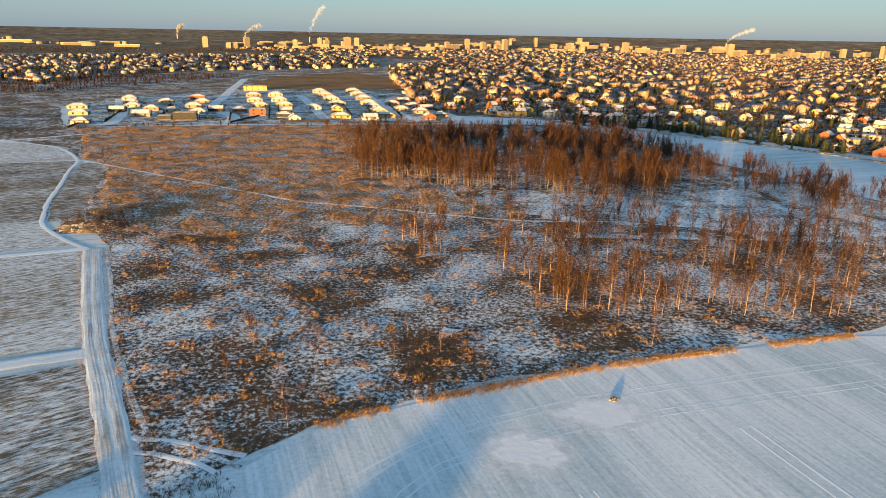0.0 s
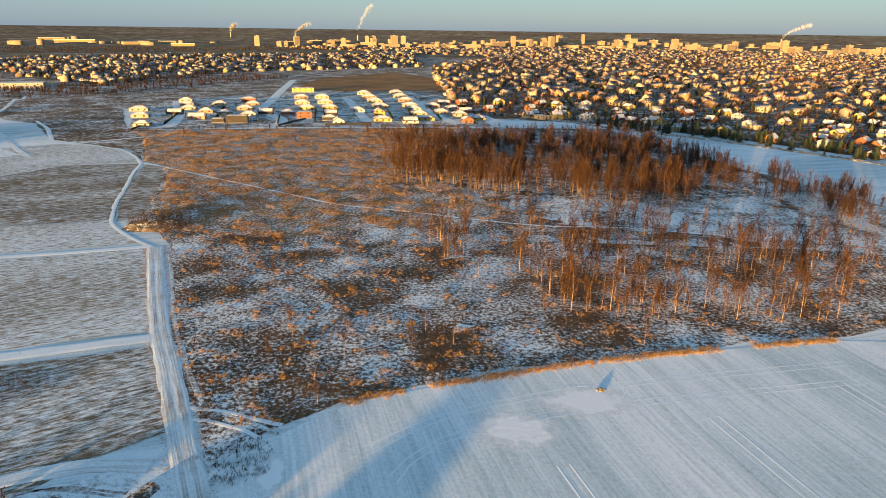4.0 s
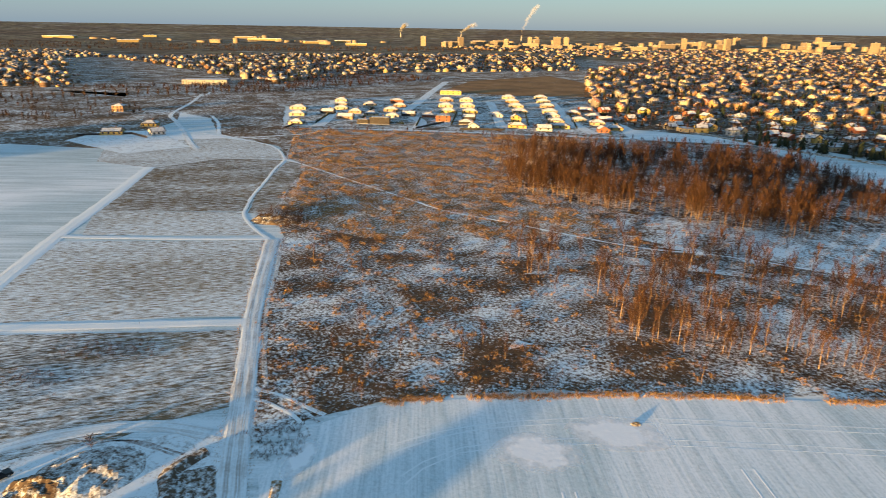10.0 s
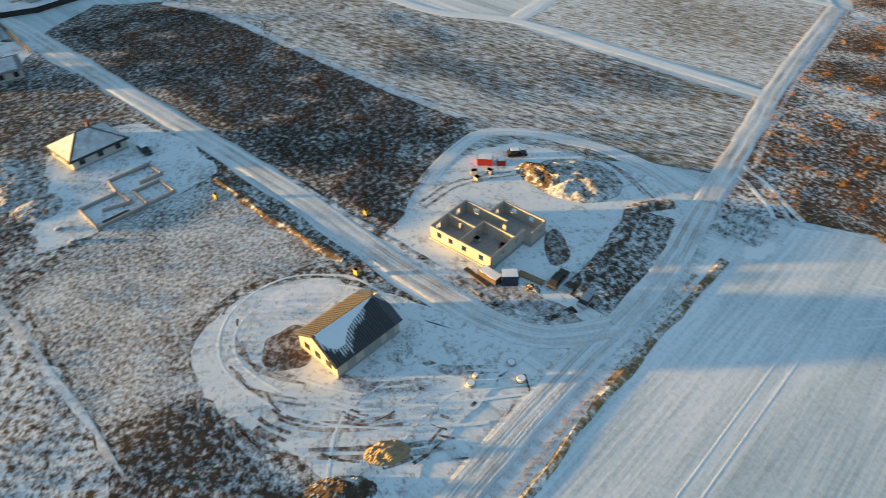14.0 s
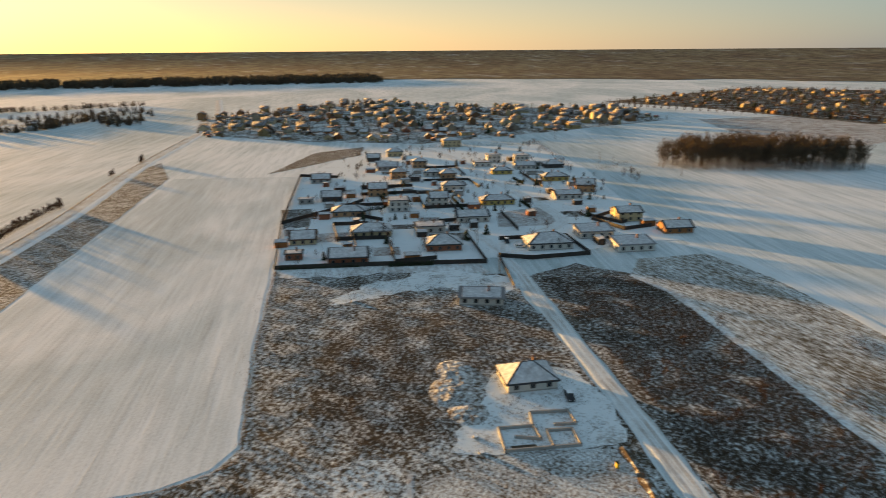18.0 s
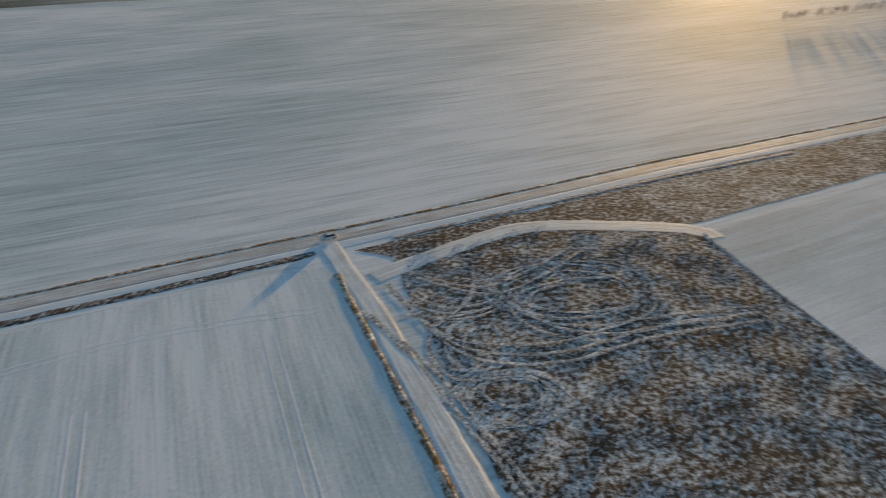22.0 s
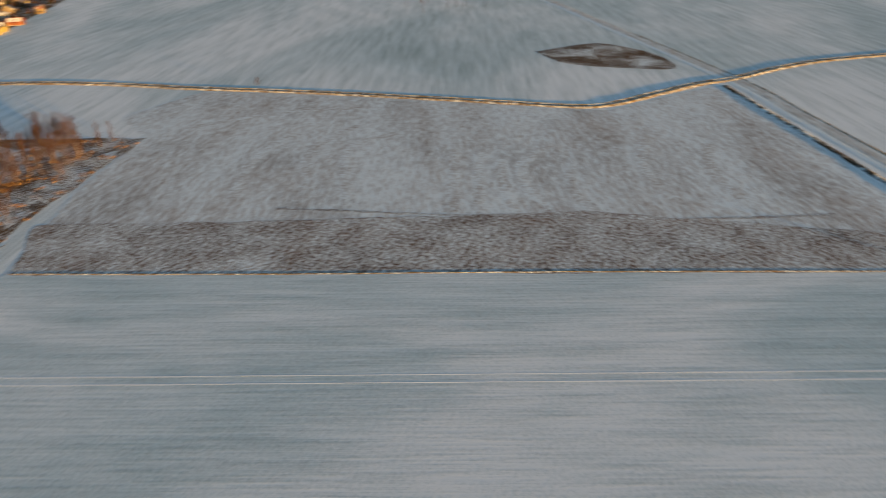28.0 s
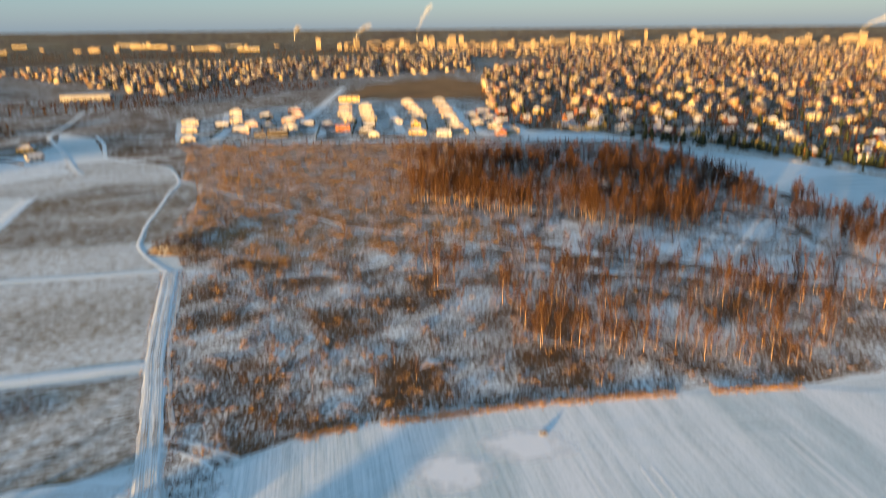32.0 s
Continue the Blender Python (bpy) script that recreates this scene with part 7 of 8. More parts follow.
def barn():
    L, W, E, R = 13.0, 9.4, 3.3, 6.1
    ob = thing("barn", "new yellow-clad barn with a dark ribbed roof half under snow", "barn", pose(-40.9, -2.9, 0.07, 0, 0, 111.2))
    a, b = L / 2, W / 2
    s = Shape().add([(-a, -b, 0), (a, -b, 0), (a, b, 0), (-a, b, 0), (-a, -b, E), (a, -b, E), (a, b, E), (-a, b, E), (-a, 0, R - 0.15), (a, 0, R - 0.15)],
                    [(0, 1, 5, 4), (2, 3, 7, 6), (1, 2, 6, 9, 5), (3, 0, 4, 8, 7), (4, 5, 9, 8), (6, 7, 8, 9)])
    part_of("wall", s.done("wall", M_CLAD), ob)
    part_of("plinth", Shape().box(-a - 0.08, -b - 0.08, -0.1, a + 0.08, b + 0.08, 0.4).done("plinth", M_CONCRETE), ob)
    o = 0.5
    drop = (R - E) * o / b
    clip = 1.6
    for sy, name in ((-1, "roof_slope"), (1, "roof_slope")):
        y = sy * (b + o)
        poly = [(-a - o, y, E - drop), (a + o, y, E - drop), (a + o, y * 0.45, E - drop + (R - E + drop) * 0.55), (a + o - clip, 0, R), (-a - o, 0, R)]
        if sy > 0:
            poly = poly[::-1]
        slope = part_of(name, Shape().slab(poly, 0.12).done(name, M_SHEET), ob, "dark ribbed steel roof slope")
        ln = math.hypot(b + o, R - E + drop)
        tilt = math.degrees(math.atan2(R - E + drop, b + o))
        rib = Shape().box(-0.09, 0.05, 0, 0.09, ln - 0.1, 0.2).done("rib", M_SHEET)
        for k in range(26):
            x = -a - o + 0.25 + k * (L + 2 * o - clip - 0.4) / 25
            m = pose(x, y, E - drop + 0.02, tilt, 0, 0) if sy < 0 else pose(x, y, E - drop + 0.02, tilt, 0, 180)
            part_of("rib", rib, slope, "", m)
    part_of("roof_end", Shape().slab([(a + o, -(b + o) * 0.45, E - drop + (R - E + drop) * 0.55), (a + o, (b + o) * 0.45, E - drop + (R - E + drop) * 0.55), (a + o - clip, 0, R)], 0.12).done("roof_end", M_SHEET), ob)
    part_of("ridge_cap", Shape().add([(-a - o, -0.3, R - 0.12), (a + o - clip, -0.3, R - 0.12), (a + o - clip, 0, R + 0.12), (-a - o, 0, R + 0.12), (-a - o, 0.3, R - 0.12), (a + o - clip, 0.3, R - 0.12)], [(0, 1, 2, 3), (3, 2, 5, 4)]).done("ridge_cap", M_SHEET), ob)

    def on_slope(x, f, up=0.36):
        return (x, -(b + o) * (1 - f), E - drop + (R - E + drop) * f + up)
    # the snow lies thick under the ridge and runs out in tongues between the ribs
    blanket = Shape().slab([on_slope(-a + 0.1, 0.98), on_slope(-a - 0.1, 0.8), on_slope(-a + 0.4, 0.55), on_slope(-a + 1.4, 0.36), on_slope(-a + 3.0, 0.34), on_slope(-a + 3.9, 0.48), on_slope(-a + 5.0, 0.64), on_slope(-a + 7.0, 0.76), on_slope(-a + 9.8, 0.89), on_slope(a - 1.4, 0.97)], 0.2)
    slip = random.Random(9)
    step = (L + 2 * o - clip - 0.4) / 25
    for k in range(20):
        x = -a - o + 0.25 + k * step
        u = x + a
        foot = float(np.interp(u, (0, 0.8, 1.8, 3.2, 4.0, 4.8, 7.0, 9.8, 12), (0.5, 0.3, 0.12, 0.08, 0.24, 0.42, 0.58, 0.72, 0.82))) + slip.uniform(-0.06, 0.06)
        tongue = Shape().slab([on_slope(x + 0.1, 0.93, 0.2), on_slope(x + 0.14, foot + 0.08, 0.2), on_slope(x + step / 2, foot, 0.17), on_slope(x + step - 0.14, foot + 0.08, 0.2), on_slope(x + step - 0.1, 0.93, 0.2)], 0.1)
        part_of("snow_tongue", tongue.done("snow_tongue", M_SNOW), ob)
    part_of("snow_cover", blanket.done("snow_cover", M_SNOW), ob, "wedge of snow sliding down between the ribs")
    for k in range(3):
        wd = part_of("window", ME_WINDOW, ob, "", pose(-a, (k - 1) * 2.7, 1.75, 0, 0, 90))
        part_of("pane", ME_PANE, wd)
    gate = Shape().box(-0.85, -0.07, 0.25, 0.85, 0.07, 2.6).box(-0.03, -0.1, 0.25, 0.03, 0.1, 2.6).done("gate", M_CONCRETE)
    for x in (-3.6, -0.2, 1.7, 4.6):
        part_of("gate", gate, ob, "grey panelled gate", pose(x, -b, 0))


def wall_run(name, x0, y0, x1, y1, h, holes, parent, t=0.25):
    """A straight block wall with openings (from, to, sill, head)."""
    ln = math.hypot(x1 - x0, y1 - y0)
    s = Shape()
    at = 0.0
    for f, g, lo, hi in sorted(holes):
        s.box(at, -t / 2, 0, f, t / 2, h)
        if lo > 0:
            s.box(f, -t / 2, 0, g, t / 2, lo)
        if hi < h:
            s.box(f, -t / 2, hi, g, t / 2, h)
        at = g
    s.box(at, -t / 2, 0, ln, t / 2, h)
    m = pose(x0, y0, 0, 0, 0, math.degrees(math.atan2(y1 - y0, x1 - x0)))
    w = part_of(name, s.done(name, M_BLOCK), parent, "", m)
    part_of("ring_beam", Shape().box(-0.05, -t / 2 - 0.03, h, ln + 0.05, t / 2 + 0.03, h + 0.18).done("ring_beam", M_CONCRETE), w)


def shell_house():
    ob = thing("unfinished_house", "roofless house shell of pale blocks on a snowy building site", "house", pose(-58.6, 19.7, 0.08, 0, 0, 24.4))
    part_of("floor_slab", Shape().add([(-0.3, -0.3, 0.05), (14.6, -0.3, 0.05), (14.6, 10.1, 0.05), (16.3, 10.1, 0.05), (16.3, 15.5, 0.05), (5.7, 15.5, 0.05), (5.7, 10.9, 0.05), (-0.3, 10.9, 0.05), (-0.3, -0.3, 0.5), (14.6, -0.3, 0.5), (14.6, 10.1, 0.5), (16.3, 10.1, 0.5), (16.3, 15.5, 0.5), (5.7, 15.5, 0.5), (5.7, 10.9, 0.5), (-0.3, 10.9, 0.5)],
                                      [(8, 9, 10, 15), (10, 14, 15), (10, 11, 12, 13, 14)] + [(i, (i + 1) % 8, (i + 1) % 8 + 8, i + 8) for i in range(8)]).done("floor_slab", M_CONCRETE), ob)
    H = 3.1
    win = lambda *xs: [(x, x + 1.1, 1.4, 2.6) for x in xs]
    for x0, y0, x1, y1, holes in ((0, 0, 14.3, 0, win(1.6, 4.4, 7.6, 11.6)), (0, 0.2, 0, 10.6, win(1.2, 7.2)), (0.2, 10.6, 6.0, 10.6, win(2.2)), (6.0, 10.8, 6.0, 15.2, win(1.4)),
                                  (6.2, 15.2, 16.0, 15.2, win(2.0, 6.0)), (16.0, 15.0, 16.0, 10.6, win(1.4)), (14.3, 10.4, 14.3, 0.2, win(2.0, 6.4)), (0.2, 5.1, 6.7, 5.1, [(3.0, 4.0, 0.0, 2.3)]),
                                  (6.9, 0.2, 6.9, 7.5, [(4.6, 5.6, 0.0, 2.3)]), (7.1, 7.5, 14.1, 7.5, [(1.2, 2.4, 0.0, 2.3)]), (6.1, 10.6, 10.2, 10.6, [(1.4, 2.6, 0.0, 2.3)])):
        wall_run("wall", x0, y0, x1, y1, H, holes, ob)


def footing():
    ob = thing("foundation", "low concrete footings of a new house in the snow", "foundation", pose(-96.5, -31.5, 0.07))
    p = {"a": (-98.4, -41.7), "b": (-90.1, -38.7), "c": (-96.5, -23.1), "d": (-102.3, -25.5), "e": (-100.2, -31.0), "f": (-94.2, -28.8), "g": (-101.4, -34.2), "h": (-96.6, -31.8), "i": (-106.8, -35.6), "j": (-110.0, -27.0), "k": (-104.8, -24.7), "l": (-103.2, -29.4), "m": (-96.0, -37.4), "n": (-100.6, -39.4)}
    for q, r_ in ("ab", "bc", "cd", "de", "ef", "ag", "gh", "gi", "ij", "jk", "kl", "hm"):
        (x0, y0), (x1, y1) = p[q], p[r_]
        ln = math.hypot(x1 - x0, y1 - y0)
        m = pose(x0 + 96.5, y0 + 31.5, 0, 0, 0, math.degrees(math.atan2(y1 - y0, x1 - x0)))
        beam = part_of("beam", Shape().box(-0.2, -0.2, 0, ln + 0.2, 0.2, 0.75).done("beam", M_CONCRETE), ob, "", m)


def mound(name, x, y, rx, ry, h, turn, mat, label, category="heap", rough=0.35, n=22):
    verts, faces = [], []
    for i in range(n + 1):
        for j in range(n + 1):
            u, v = 2 * i / n - 1, 2 * j / n - 1
            d = math.sqrt(u * u + v * v)
            z = max(0.0, 1 - d) ** 0.7
            z += (noise.noise(Vector((u * 3 + x, v * 3 + y, 0))) * 0.5 + noise.noise(Vector((u * 8 + x, v * 8, 1))) * 0.3) * rough * min(1, z * 3)
            verts.append((u * rx, v * ry, max(-0.05, z * h) - (0.05 if d > 0.95 else 0)))
    for i in range(n):
        for j in range(n):
            a = i * (n + 1) + j
            faces.append((a, a + n + 1, a + n + 2, a + 1))
    me = mesh_of(name, verts, faces, [mat])
    return thing(name, label, category, pose(x, y, 0.06, 0, 0, turn), data=me)


ME_TYRE = Shape().add(*([(0.33 * math.cos(k * math.pi / 6), y, 0.33 * math.sin(k * math.pi / 6)) for y in (-0.11, 0.11) for k in range(12)], [tuple(range(12)), tuple(range(23, 11, -1))] + [((k + 1) % 12, k, k + 12, (k + 1) % 12 + 12) for k in range(12)])).done("tyre", M_TYRE)
ME_RIM = Shape().add(*([(0.2 * math.cos(k * math.pi / 4), y, 0.2 * math.sin(k * math.pi / 4)) for y in (-0.12, 0.12) for k in range(8)], [tuple(range(8)), tuple(range(15, 7, -1))] + [((k + 1) % 8, k, k + 8, (k + 1) % 8 + 8) for k in range(8)])).done("rim", M_SILVER)
ME_LAMP = Shape().box(-0.04, -0.18, -0.07, 0.04, 0.18, 0.07).done("headlight", M_WHITECAR)


def car(x, y, turn, paint, label, length=4.5, tall=1.5, snow=True, z=0.16):
    ob = thing("car", label, "car", pose(x, y, z, 0, 0, turn), "parked cars")
    k, w = length / 4.5, 0.88
    prof = [(-2.2, 0.25), (2.2, 0.25), (2.25, 0.6), (2.05, 0.82), (1.1, 0.92), (-2.1, 0.95), (-2.25, 0.7)]
    n = len(prof)
    v = [(px * k, s * w, pz) for s in (-1, 1) for px, pz in prof]
    part_of("body", mesh_of("body", v, [tuple(range(n)), tuple(range(2 * n - 1, n - 1, -1))] + [((i + 1) % n, i, i + n, (i + 1) % n + n) for i in range(n)], [paint]), ob)
    cab = [(1.0, 0.92), (0.35, tall - 0.08), (-1.5, tall - 0.05), (-2.05, 0.94)]
    v = [(px * k, s * w * (0.97 if pz < 1 else 0.8), pz) for s in (-1, 1) for px, pz in cab]
    part_of("glazing", mesh_of("glazing", v, [(0, 1, 2, 3), (7, 6, 5, 4), (0, 4, 5, 1), (2, 6, 7, 3), (1, 5, 6, 2)], [M_GLASS]), ob, "dark tinted windows")
    part_of("roof", Shape().box(-1.5 * k, -0.72, tall - 0.08, 0.35 * k, 0.72, tall).done("roof", M_SNOW if snow else paint), ob, "snow-dusted roof" if snow else "")
    for sx in (-1.35, 1.4):
        for sy in (-0.8, 0.8):
            wh = part_of("tyre", ME_TYRE, ob, "", pose(sx * k, sy, 0.33))
            part_of("rim", ME_RIM, wh)
    for sy in (-0.6, 0.6):
        part_of("headlight", ME_LAMP, ob, "", pose(2.22 * k, sy, 0.66))


def crate(name, x, y, turn, w, d, h, mat, label, category, top=None, z=0.06):
    ob = thing(name, label, category, pose(x, y, z, 0, 0, turn))
    part_of("body", Shape().box(-w / 2, -d / 2, 0.1, w / 2, d / 2, h).box(-w / 2 - 0.05, -d / 2 - 0.05, h - 0.1, w / 2 + 0.05, d / 2 + 0.05, h).done("body", mat), ob)
    for sx in (-0.4, 0.4):
        part_of("skid", Shape().box(sx * w - 0.1, -d / 2, 0, sx * w + 0.1, d / 2, 0.1).done("skid", M_OLDWOOD), ob)
    if top:
        part_of("snow_cover", Shape().slab([(-w / 2 + 0.05, -d / 2 + 0.08, h + 0.1), (w / 2 - 0.1, -d / 2 + 0.05, h + 0.08), (w / 2 - 0.05, d / 2 - 0.1, h + 0.12), (-w / 2 + 0.1, d / 2 - 0.05, h + 0.1)], 0.1).done("snow_cover", top), ob)
    return ob


def stack(x, y, turn, ln, rows, cols, mat, label, size=0.16):
    ob = thing("timber_stack", label, "timber", pose(x, y, 0.07, 0, 0, turn))
    r = random.Random(int(x * 7 + y))
    me = Shape().box(-ln / 2, -size / 2, 0, ln / 2, size / 2, size * 0.8).done("board", mat)
    for i in range(rows):
        for j in range(cols):
            part_of("board", me, ob, "", pose(r.uniform(-0.2, 0.2), (j - cols / 2) * (size + 0.02), i * size * 0.85, 0, 0, r.uniform(-1, 1)))


barn()
shell_house()
footing()
mound("rubble_mound", -63, 56, 10, 8, 2.0, 40, M_RUBBLE_SNOWY, "long heap of earth and rubble dusted with snow", rough=0.6)
mound("rubble_mound", -67, 50.5, 7, 4, 2.4, 20, M_RUBBLE, "heap of pale rubble and earth", rough=0.7)
mound("sand_mound", -18.8, -5.2, 3.4, 2.0, 1.0, 75, M_SAND, "spilled mound of yellow sand lit by the sun", rough=0.9)
mound("soil_mound", -16, -13, 5, 2.4, 1.0, 70, M_RUBBLE, "low spread heap of earth", rough=0.7)
for x, y, a, b, h in ((-104, -50, 6, 5, 0.7), (-112, -56, 8, 6, 0.9), (-123, -58, 7, 5, 0.7)):
    mound("soil_mound", x, y, a, b, h, 25, M_RUBBLE_SNOWY, "snow-dusted heap of dug earth", rough=0.7)
mound("earth_mound", -120, 214, 12, 8, 2.0, 10, M_RUBBLE, "overgrown earth mound beside the path", rough=0.9)
mound("field_heap", 32.7, 107.2, 1.2, 0.8, 0.5, 20, M_WASTE_DARK, "small heap of stones and dry weeds in the field", rough=0.8)
ribbon("earth_bank", [(-35, 36), (-39, 45), (-44, 54), (-49, 62), (-47, 69)], [(-1.6, 0.07), (-0.7, 0.6), (0.3, 0.8), (0.9, 0.45), (1.7, 0.07)], M_WASTE_DARK, "bank of dug earth beside the site", "heap", 1.5, 0.5)
ribbon("earth_bank", [(-98, -14), (-84, -8.6), (-69, -2.2), (-60, 2.4)], [(-1.2, 0.07), (-0.4, 0.5), (0.4, 0.55), (1.2, 0.07)], M_RUBBLE, "low ridge of stones and soil along the lane", "heap", 1.5, 0.5)
car(-31.4, 37.0, 118, M_SILVER, "silver estate car parked at the building site", 4.8, 1.5, False, z=0.08)
car(-77.0, 49.5, 70, M_BLACK, "black van with snow on its roof", 4.6, 1.8, z=0.08)
car(57.5, -176.3, 22, M_WHITECAR, "white car standing on the country road", 4.5, 1.5, False, 0.14)
car(-116.5, -27.0, 20, M_BLACK, "black car beside the new house", 4.6, 1.6, z=0.08)
car(-247, -64, 20, M_BLACK, "dark van on the village street", 5.0, 1.9, z=0.17)
car(-241, -57, 110, M_WHITECAR, "white car in a fenced yard", z=0.08)
car(-263, -19, 40, M_BLACK, "black car beside a white house", z=0.08)
car(-388, -50, 20, M_WHITECAR, "white car in a village yard", z=0.08)
crate("red_tarp_stack", -77.5, 41.5, 60, 3.4, 2.2, 1.7, M_RED, "stack of pallets under red plastic dusted with snow", "building material", M_SNOW)
crate("red_tarp_stack", -75.6, 44.6, 70, 1.8, 1.6, 1.3, M_RED, "small stack under red plastic", "building material", M_SNOW)
crate("block_pallet", -73.5, 40.6, 30, 1.2, 1.0, 1.0, M_BLOCK, "pallet of pale building blocks", "building material")
crate("block_pallet", -75.0, 37.5, 60, 1.2, 1.0, 0.9, M_BLOCK, "pallet of pale building blocks", "building material")
crate("block_pallet", -72.6, 37.0, 10, 1.2, 1.0, 0.8, M_BLOCK, "pallet of pale building blocks", "building material")
crate("site_container", -41.4, 27.2, 66, 3.0, 2.2, 2.2, M_BLUE, "small blue site hut with snow on top", "hut", M_SNOW)
crate("skip", -43.8, 24.6, 20, 4.2, 2.0, 1.3, M_OLDWOOD, "dark skip full of boards", "skip", M_SNOW)
car(-37.8, 35.2, 118, M_OLIVE, "long dark olive car parked by the dug bank", 5.6, 1.6, False, z=0.08)
stack(-40.6, 31.2, 30, 5.0, 3, 7, M_TIMBER, "stack of sawn boards on the snow")
stack(-45.0, 22.6, 15, 6.0, 2, 5, M_OLDWOOD, "loose weathered boards on the snow")
mound("soil_mound", -38.0, 30.0, 1.6, 1.2, 0.7, 20, M_RUBBLE, "heap of brown rubble beside the machines", rough=0.8)
crate("red_tarp_stack", -49.5, 30.5, 30, 1.2, 0.9, 0.9, M_RED, "small red stack inside the house shell", "building material", z=0.6)
crate("block_pallet", -53.5, 27.0, 20, 1.1, 1.0, 0.9, M_BLOCK, "pallet of blocks inside the house shell", "building material", z=0.6)
stack(-93.2, -35.2, 112, 5.5, 1, 6, M_OLDWOOD, "boards lying beside the footings")
for x, y in ((-71.4, 10.9), (-55.3, 3.2), (-90.5, -15.5)):
    crate("power_cabinet", x, y, 22, 0.9, 0.6, 1.3, M_YELLOWBOX, "yellow electric cabinet beside the lane", "cabinet")
for x, y, s in ((-24.2, 10.6, 0.8), (-25.2, 12.0, 0.5), (-25.0, 18.2, 0.7), (-21.6, 18.0, 0.8), (-163.7, -103.6, 1.0), (-94, -46, 0.7), (-88.5, -43.5, 0.7)):
    mh = thing("concrete_ring", "concrete well ring standing in the snow", "well ring", pose(x, y, 0.06), "well rings")
    part_of("ring", Shape().tube([(0, 0, 0), (0, 0, 0.5), (0, 0, 0.5)], [s, s, s * 0.85], 14).done("ring", M_CONCRETE), mh)
    part_of("lid", Shape().tube([(0, 0, 0.5), (0, 0, 0.58)], [s * 0.85, s * 0.8], 14).done("lid", M_SNOW), mh, "snow-covered lid")
# tyre tracks
RUT = [(-0.3, 0.077), (-0.1, 0.09), (0.1, 0.09), (0.3, 0.077)]
for pts in ([(-28, 20), (-40, 9.5), (-48, 6), (-56, 1), (-60, -10), (-55, -20), (-45, -23), (-34, -18), (-26, -10), (-20, 2), (-17, 10)],
            [(-30, 19), (-42, 7.5), (-52, 2), (-57, -8), (-53, -18), (-45, -20.5), (-35, -15.5), (-28, -8)], [(-18, 20), (-22, 8), (-26, -4), (-33, -12)], [(-20, 20), (-24, 8), (-29, -4), (-36, -12)],
            [(-16, -15), (-26, -10), (-30, -2), (-30, 8)], [(-14, -10), (-21, 0), (-24, 9), (-23, 17)]):
    ribbon("tyre_track", pts, RUT, M_PATH, "tyre track in the trampled snow", "track", 1.5, 0.15)
for pts in ([(-44, -22), (-38, -20), (-33, -14)], [(-50, -20), (-43, -19), (-37, -13)], [(-30, -16), (-26, -9), (-24, -2)], [(-36, -8), (-31, -3), (-28, 4)], [(-24, -15), (-20, -6), (-17, 3)], [(-33, 5), (-29, 9), (-26, 15)], [(-70, 22), (-74, 33), (-72, 45)], [(-52, 66), (-66, 66), (-78, 57)], [(-34, 24), (-29, 29), (-26, 36)]):
    for d in (0.0, 1.7):
        ribbon("tyre_track", [(x + d, y + d * 0.4) for x, y in pts], [(-0.35, 0.08), (-0.15, 0.086), (0.15, 0.086), (0.35, 0.08)], M_STUBBLE_DARK, "dark rut of churned soil in the snow", "track", 1.2, 0.35)
LOOP = [(-0.42, 0.0), (-0.15, 0.01), (0.15, 0.01), (0.42, 0.0)]
loops = 0
loop_rng = random.Random(5)
for cx, cy, rx, ry, n, a0, a1 in ((17, -113, 8, 6, 6, -2.4, 3.4), (-2, -148, 14, 9, 3, -2.8, 2.6), (22, -128, 7, 10, 4, -1.0, 3.6), (-6, -142, 20, 12, 3, -1.2, 2.4), (26, -146, 12, 8, 4, 0.5, 4.0)):
    for k in range(n):
        f = loop_rng.uniform(0.65, 1.3)
        b0, b1 = a0 + loop_rng.uniform(-0.6, 0.6), a1 + loop_rng.uniform(-0.9, 0.6)
        ox, oy = loop_rng.uniform(-2.5, 2.5), loop_rng.uniform(-2, 2)
        pts = [(cx + ox + rx * f * math.cos(b0 + (b1 - b0) * t / 9), cy + oy + ry * f * math.sin(b0 + (b1 - b0) * t / 9)) for t in range(10)]
        loops += 1
        ribbon("tyre_track", pts, [(o, h + 0.062 + loops * 0.004) for o, h in LOOP], M_TRACKS, "looping tyre track on the waste ground", "track", 1.5, 0.35)
for pts in ([(40, -150), (25, -128), (5, -125), (-15, -132), (-40, -136)], [(38, -147), (24, -125), (5, -122), (-15, -129), (-40, -133)], [(41, -153), (27, -131), (6, -128), (-14, -135), (-42, -139)], [(36, -158), (20, -150), (8, -156), (-6, -168)], [(34, -155), (18, -147), (5, -153), (-8, -166)], [(30, -135), (22, -145), (20, -160)], [(44, -140), (30, -120), (22, -104), (12, -84)], [(46, -142), (33, -122), (25, -106), (16, -88)]):
    loops += 1
    ribbon("tyre_track", pts, [(o, h + 0.062 + loops * 0.004) for o, h in LOOP], M_TRACKS, "tyre track across the waste ground", "track", 2, 0.4)
for pts in ([(-57, 92), (-47, 92), (-38, 90), (-31, 88)], [(-54, 88), (-46, 88), (-38, 86), (-33, 83)]):
    ribbon("tyre_track", pts, [(-0.6, 0.075), (-0.2, 0.105), (0.2, 0.105), (0.6, 0.075)], M_PATH, "tyre track turning into the field", "track", 2, 0.3)

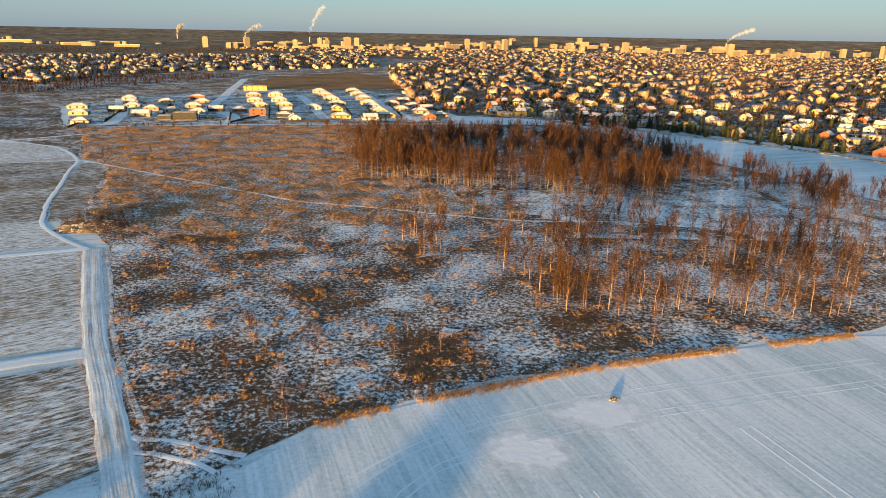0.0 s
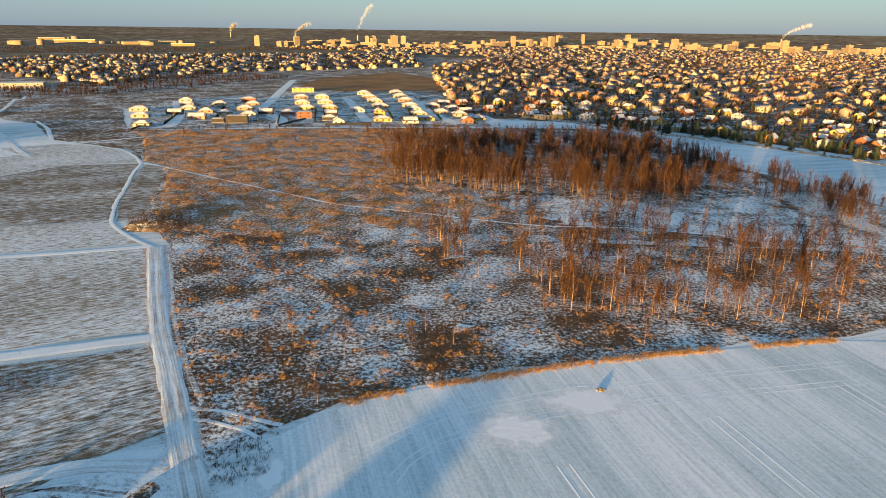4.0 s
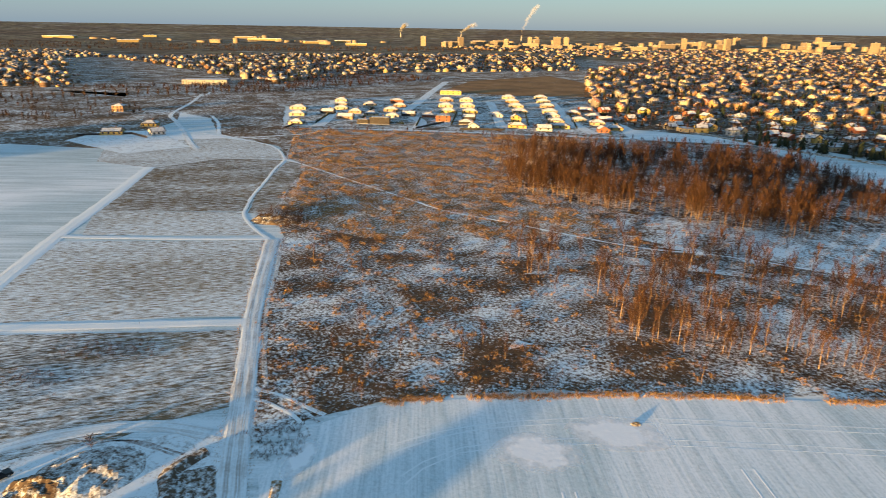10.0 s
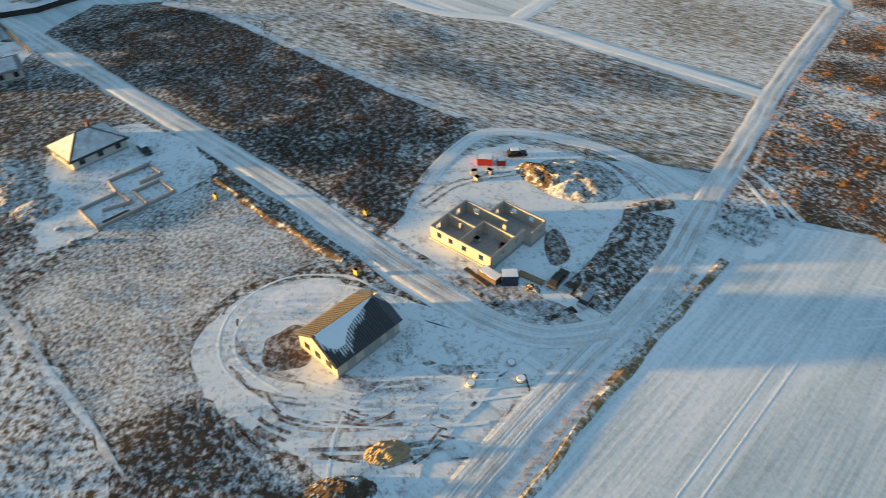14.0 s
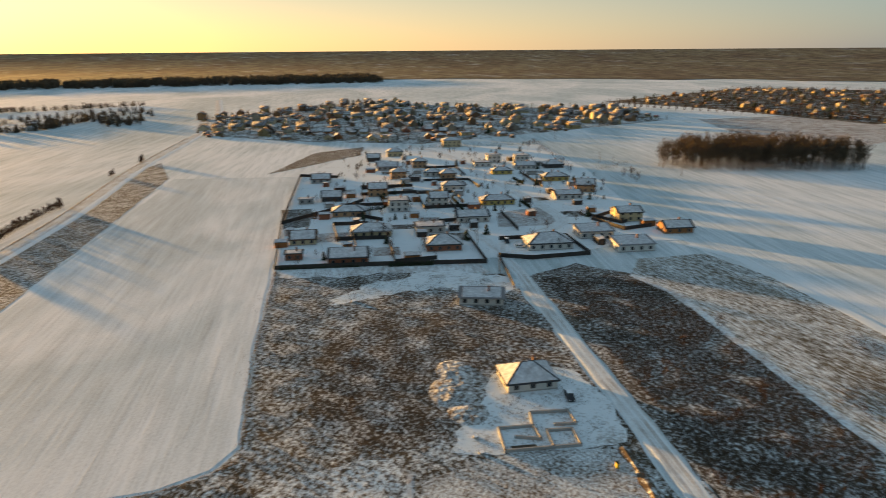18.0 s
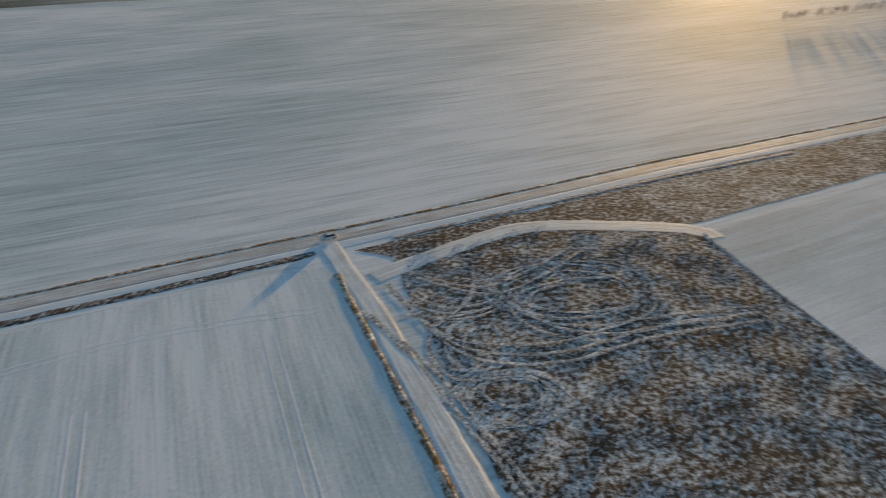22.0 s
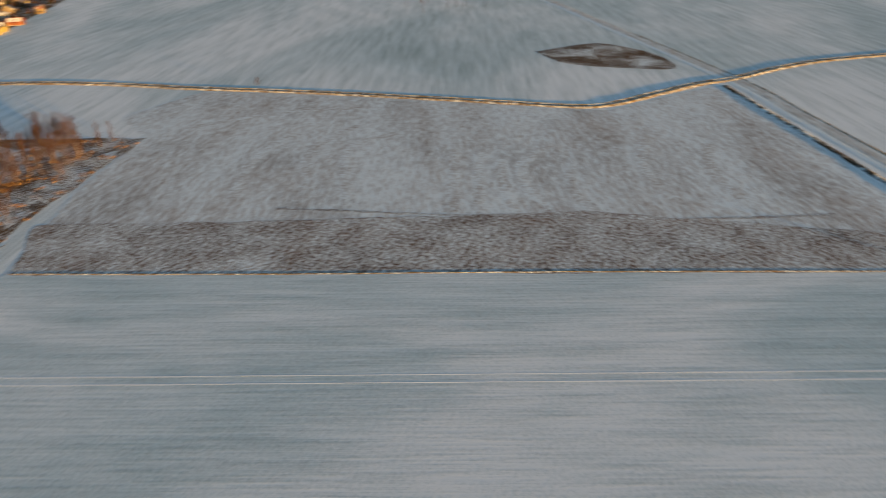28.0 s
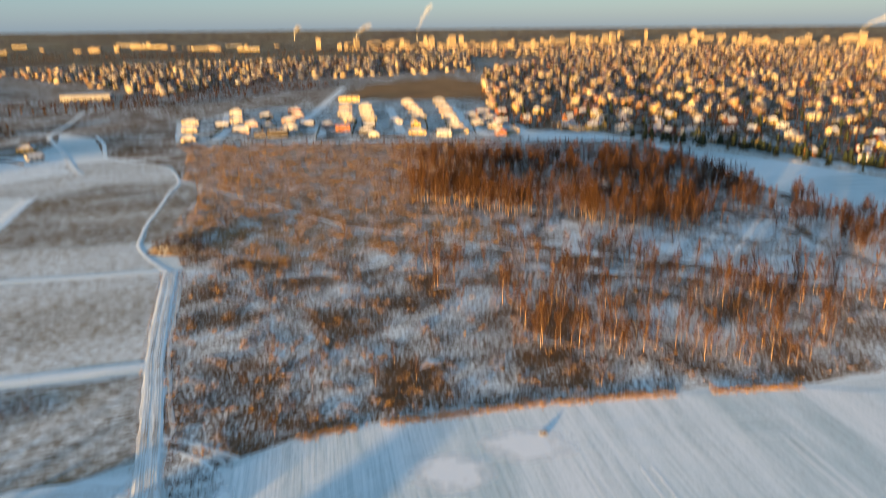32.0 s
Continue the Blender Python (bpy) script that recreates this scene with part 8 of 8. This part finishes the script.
# churned soil in arcs where the diggers turned
turn_rng = random.Random(31)
for cx, cy, rad, a0, a1, n in ((-30, -4, 10, -70, 20, 12), (-36, -10, 13, -120, -50, 12), (-24, 8, 9, -60, 60, 9), (-30, 30, 8, 150, 250, 6), (-52, -14, 7, 160, 280, 6), (-44, 24, 6, 200, 330, 5)):
    for k in range(n):
        q, f = rad + turn_rng.uniform(-6, 5), radians(turn_rng.uniform(a0, a1))
        g_ = f + turn_rng.uniform(0.25, 0.6)
        pts = [(cx + q * math.cos(f + (g_ - f) * t), cy + q * math.sin(f + (g_ - f) * t)) for t in (0, 0.5, 1)]
        wd = turn_rng.uniform(0.12, 0.32)
        ribbon("tyre_track", pts, [(-wd, 0.08), (-wd * 0.4, 0.09), (wd * 0.4, 0.09), (wd, 0.08)], M_RUT_SOIL, "dark rut of churned soil in the snow", "track", 0.9, 0.3)

# single trees near the sites
tree_things([(-67, 61), (-98, 18), (-112, 10), (-86, 10), (-130, -4), (-150, 2), (-166, 14), (-124, 18), (-90, 22), (-400, -8), (-391, -5), (-408, -13), (-94, -76), (-112, -82), (7, -160), (192, -114), (301, 186)],
            [4.0, 4, 4.5, 3, 6, 5, 5.5, 5, 3, 9, 8, 7, 6, 6, 2.5, 4, 5], BROAD, M_TWIG_DARK, M_TWIG, "tree", "small bare tree standing in the snow", "tree", "single trees")


# ---- steam over the town ----
def steam_mat():
    m, nt, bsdf = mat_begin("drifting_steam")
    mat_end(m, nt, bsdf, (0.85, 0.83, 0.82), 1.0, None, spec=0.0)
    bsdf.inputs["Alpha"].default_value = 0.05
    return m


M_STEAM = steam_mat()
for az, dist, h, lean in ((-11.4, 3700, 150, 80), (-16.5, 3800, 50, 80), (-21.6, 3900, 40, 30), (22.3, 3900, 70, 130)):
    x, y = dist * math.sin(radians(az)), dist * math.cos(radians(az))
    z0 = lift_at(x, y)
    ob = thing("steam_plume", "white steam drifting from a town chimney", "steam", pose(x, y, z0 + 25))
    part_of("chimney", Shape().tube([(0, 0, -26), (0, 0, 6)], [3.5, 2.5], 10).done("chimney", M_CONCRETE), ob)
    r = random.Random(int(dist))
    for k in range(26):
        s = Shape()
        t = k / 25
        rad = 3 + 11 * t * r.uniform(0.7, 1.1)
        cx, cy, cz = lean * t ** 1.4 + r.uniform(-6, 6), r.uniform(-6, 6), 6 + h * t ** 0.8
        rings = []
        for i in range(1, 6):
            ph = math.pi * i / 6
            for j in range(8):
                a = 2 * math.pi * j / 8
                q = rad * (1 + 0.3 * r.uniform(-1, 1))
                rings.append((cx + q * math.sin(ph) * math.cos(a), cy + q * math.sin(ph) * math.sin(a), cz + q * math.cos(ph)))
        s.add(rings, [(i * 8 + j, i * 8 + (j + 1) % 8, i * 8 + 8 + (j + 1) % 8, i * 8 + 8 + j) for i in range(4) for j in range(8)] + [tuple(range(7, -1, -1)), tuple(range(32, 40))])
        part_of("puff", s.done("puff", M_STEAM, smooth=True), ob)


# ---- poles ----
def pole(x, y, turn, h=8.5):
    ob = thing("utility_pole", "grey wooden power pole with a crossarm", "pole", pose(x, y, 0.05, 0, 0, turn), "power poles")
    part_of("shaft", Shape().tube([(0, 0, -0.2), (0, 0, h)], [0.16, 0.11], 8).done("shaft", M_OLDWOOD), ob)
    part_of("crossarm", Shape().box(-0.9, -0.06, h - 0.6, 0.9, 0.06, h - 0.46).done("crossarm", M_OLDWOOD), ob)
    for dx in (-0.8, 0.0, 0.8):
        part_of("insulator", Shape().tube([(dx, 0, h - 0.46), (dx, 0, h - 0.25)], [0.05, 0.03], 6).done("insulator", M_CONCRETE), ob)


for x, y in ((-470, -30), (-511, -162), (-452, -20), (-430, 25), (-600, -75), (-340, -80), (-380, -100), (-240, -76), (-205, -60)):
    pole(x, y, 20)
ribbon("trail", [(-190, 332), (-171, 322), (-138, 302), (-82, 268), (-58, 254), (-30, 247), (3, 237), (30, 231), (60, 232), (100, 226), (150, 222)], [(-0.7, 0.09), (-0.35, 0.12), (0.35, 0.12), (0.7, 0.09)], M_PATH, "thin snowy trail through the meadow", "path", 3, 0.35)
tree_things([(577, 226), (545, 197), (580, 189), (583, 182), (587, 176), (589, 158)], [17, 16, 18, 19, 18, 17], BROAD, M_TWIG_DARK, M_TWIG_DARK, "tree", "bare tree in the snowy field", "tree", "single trees")
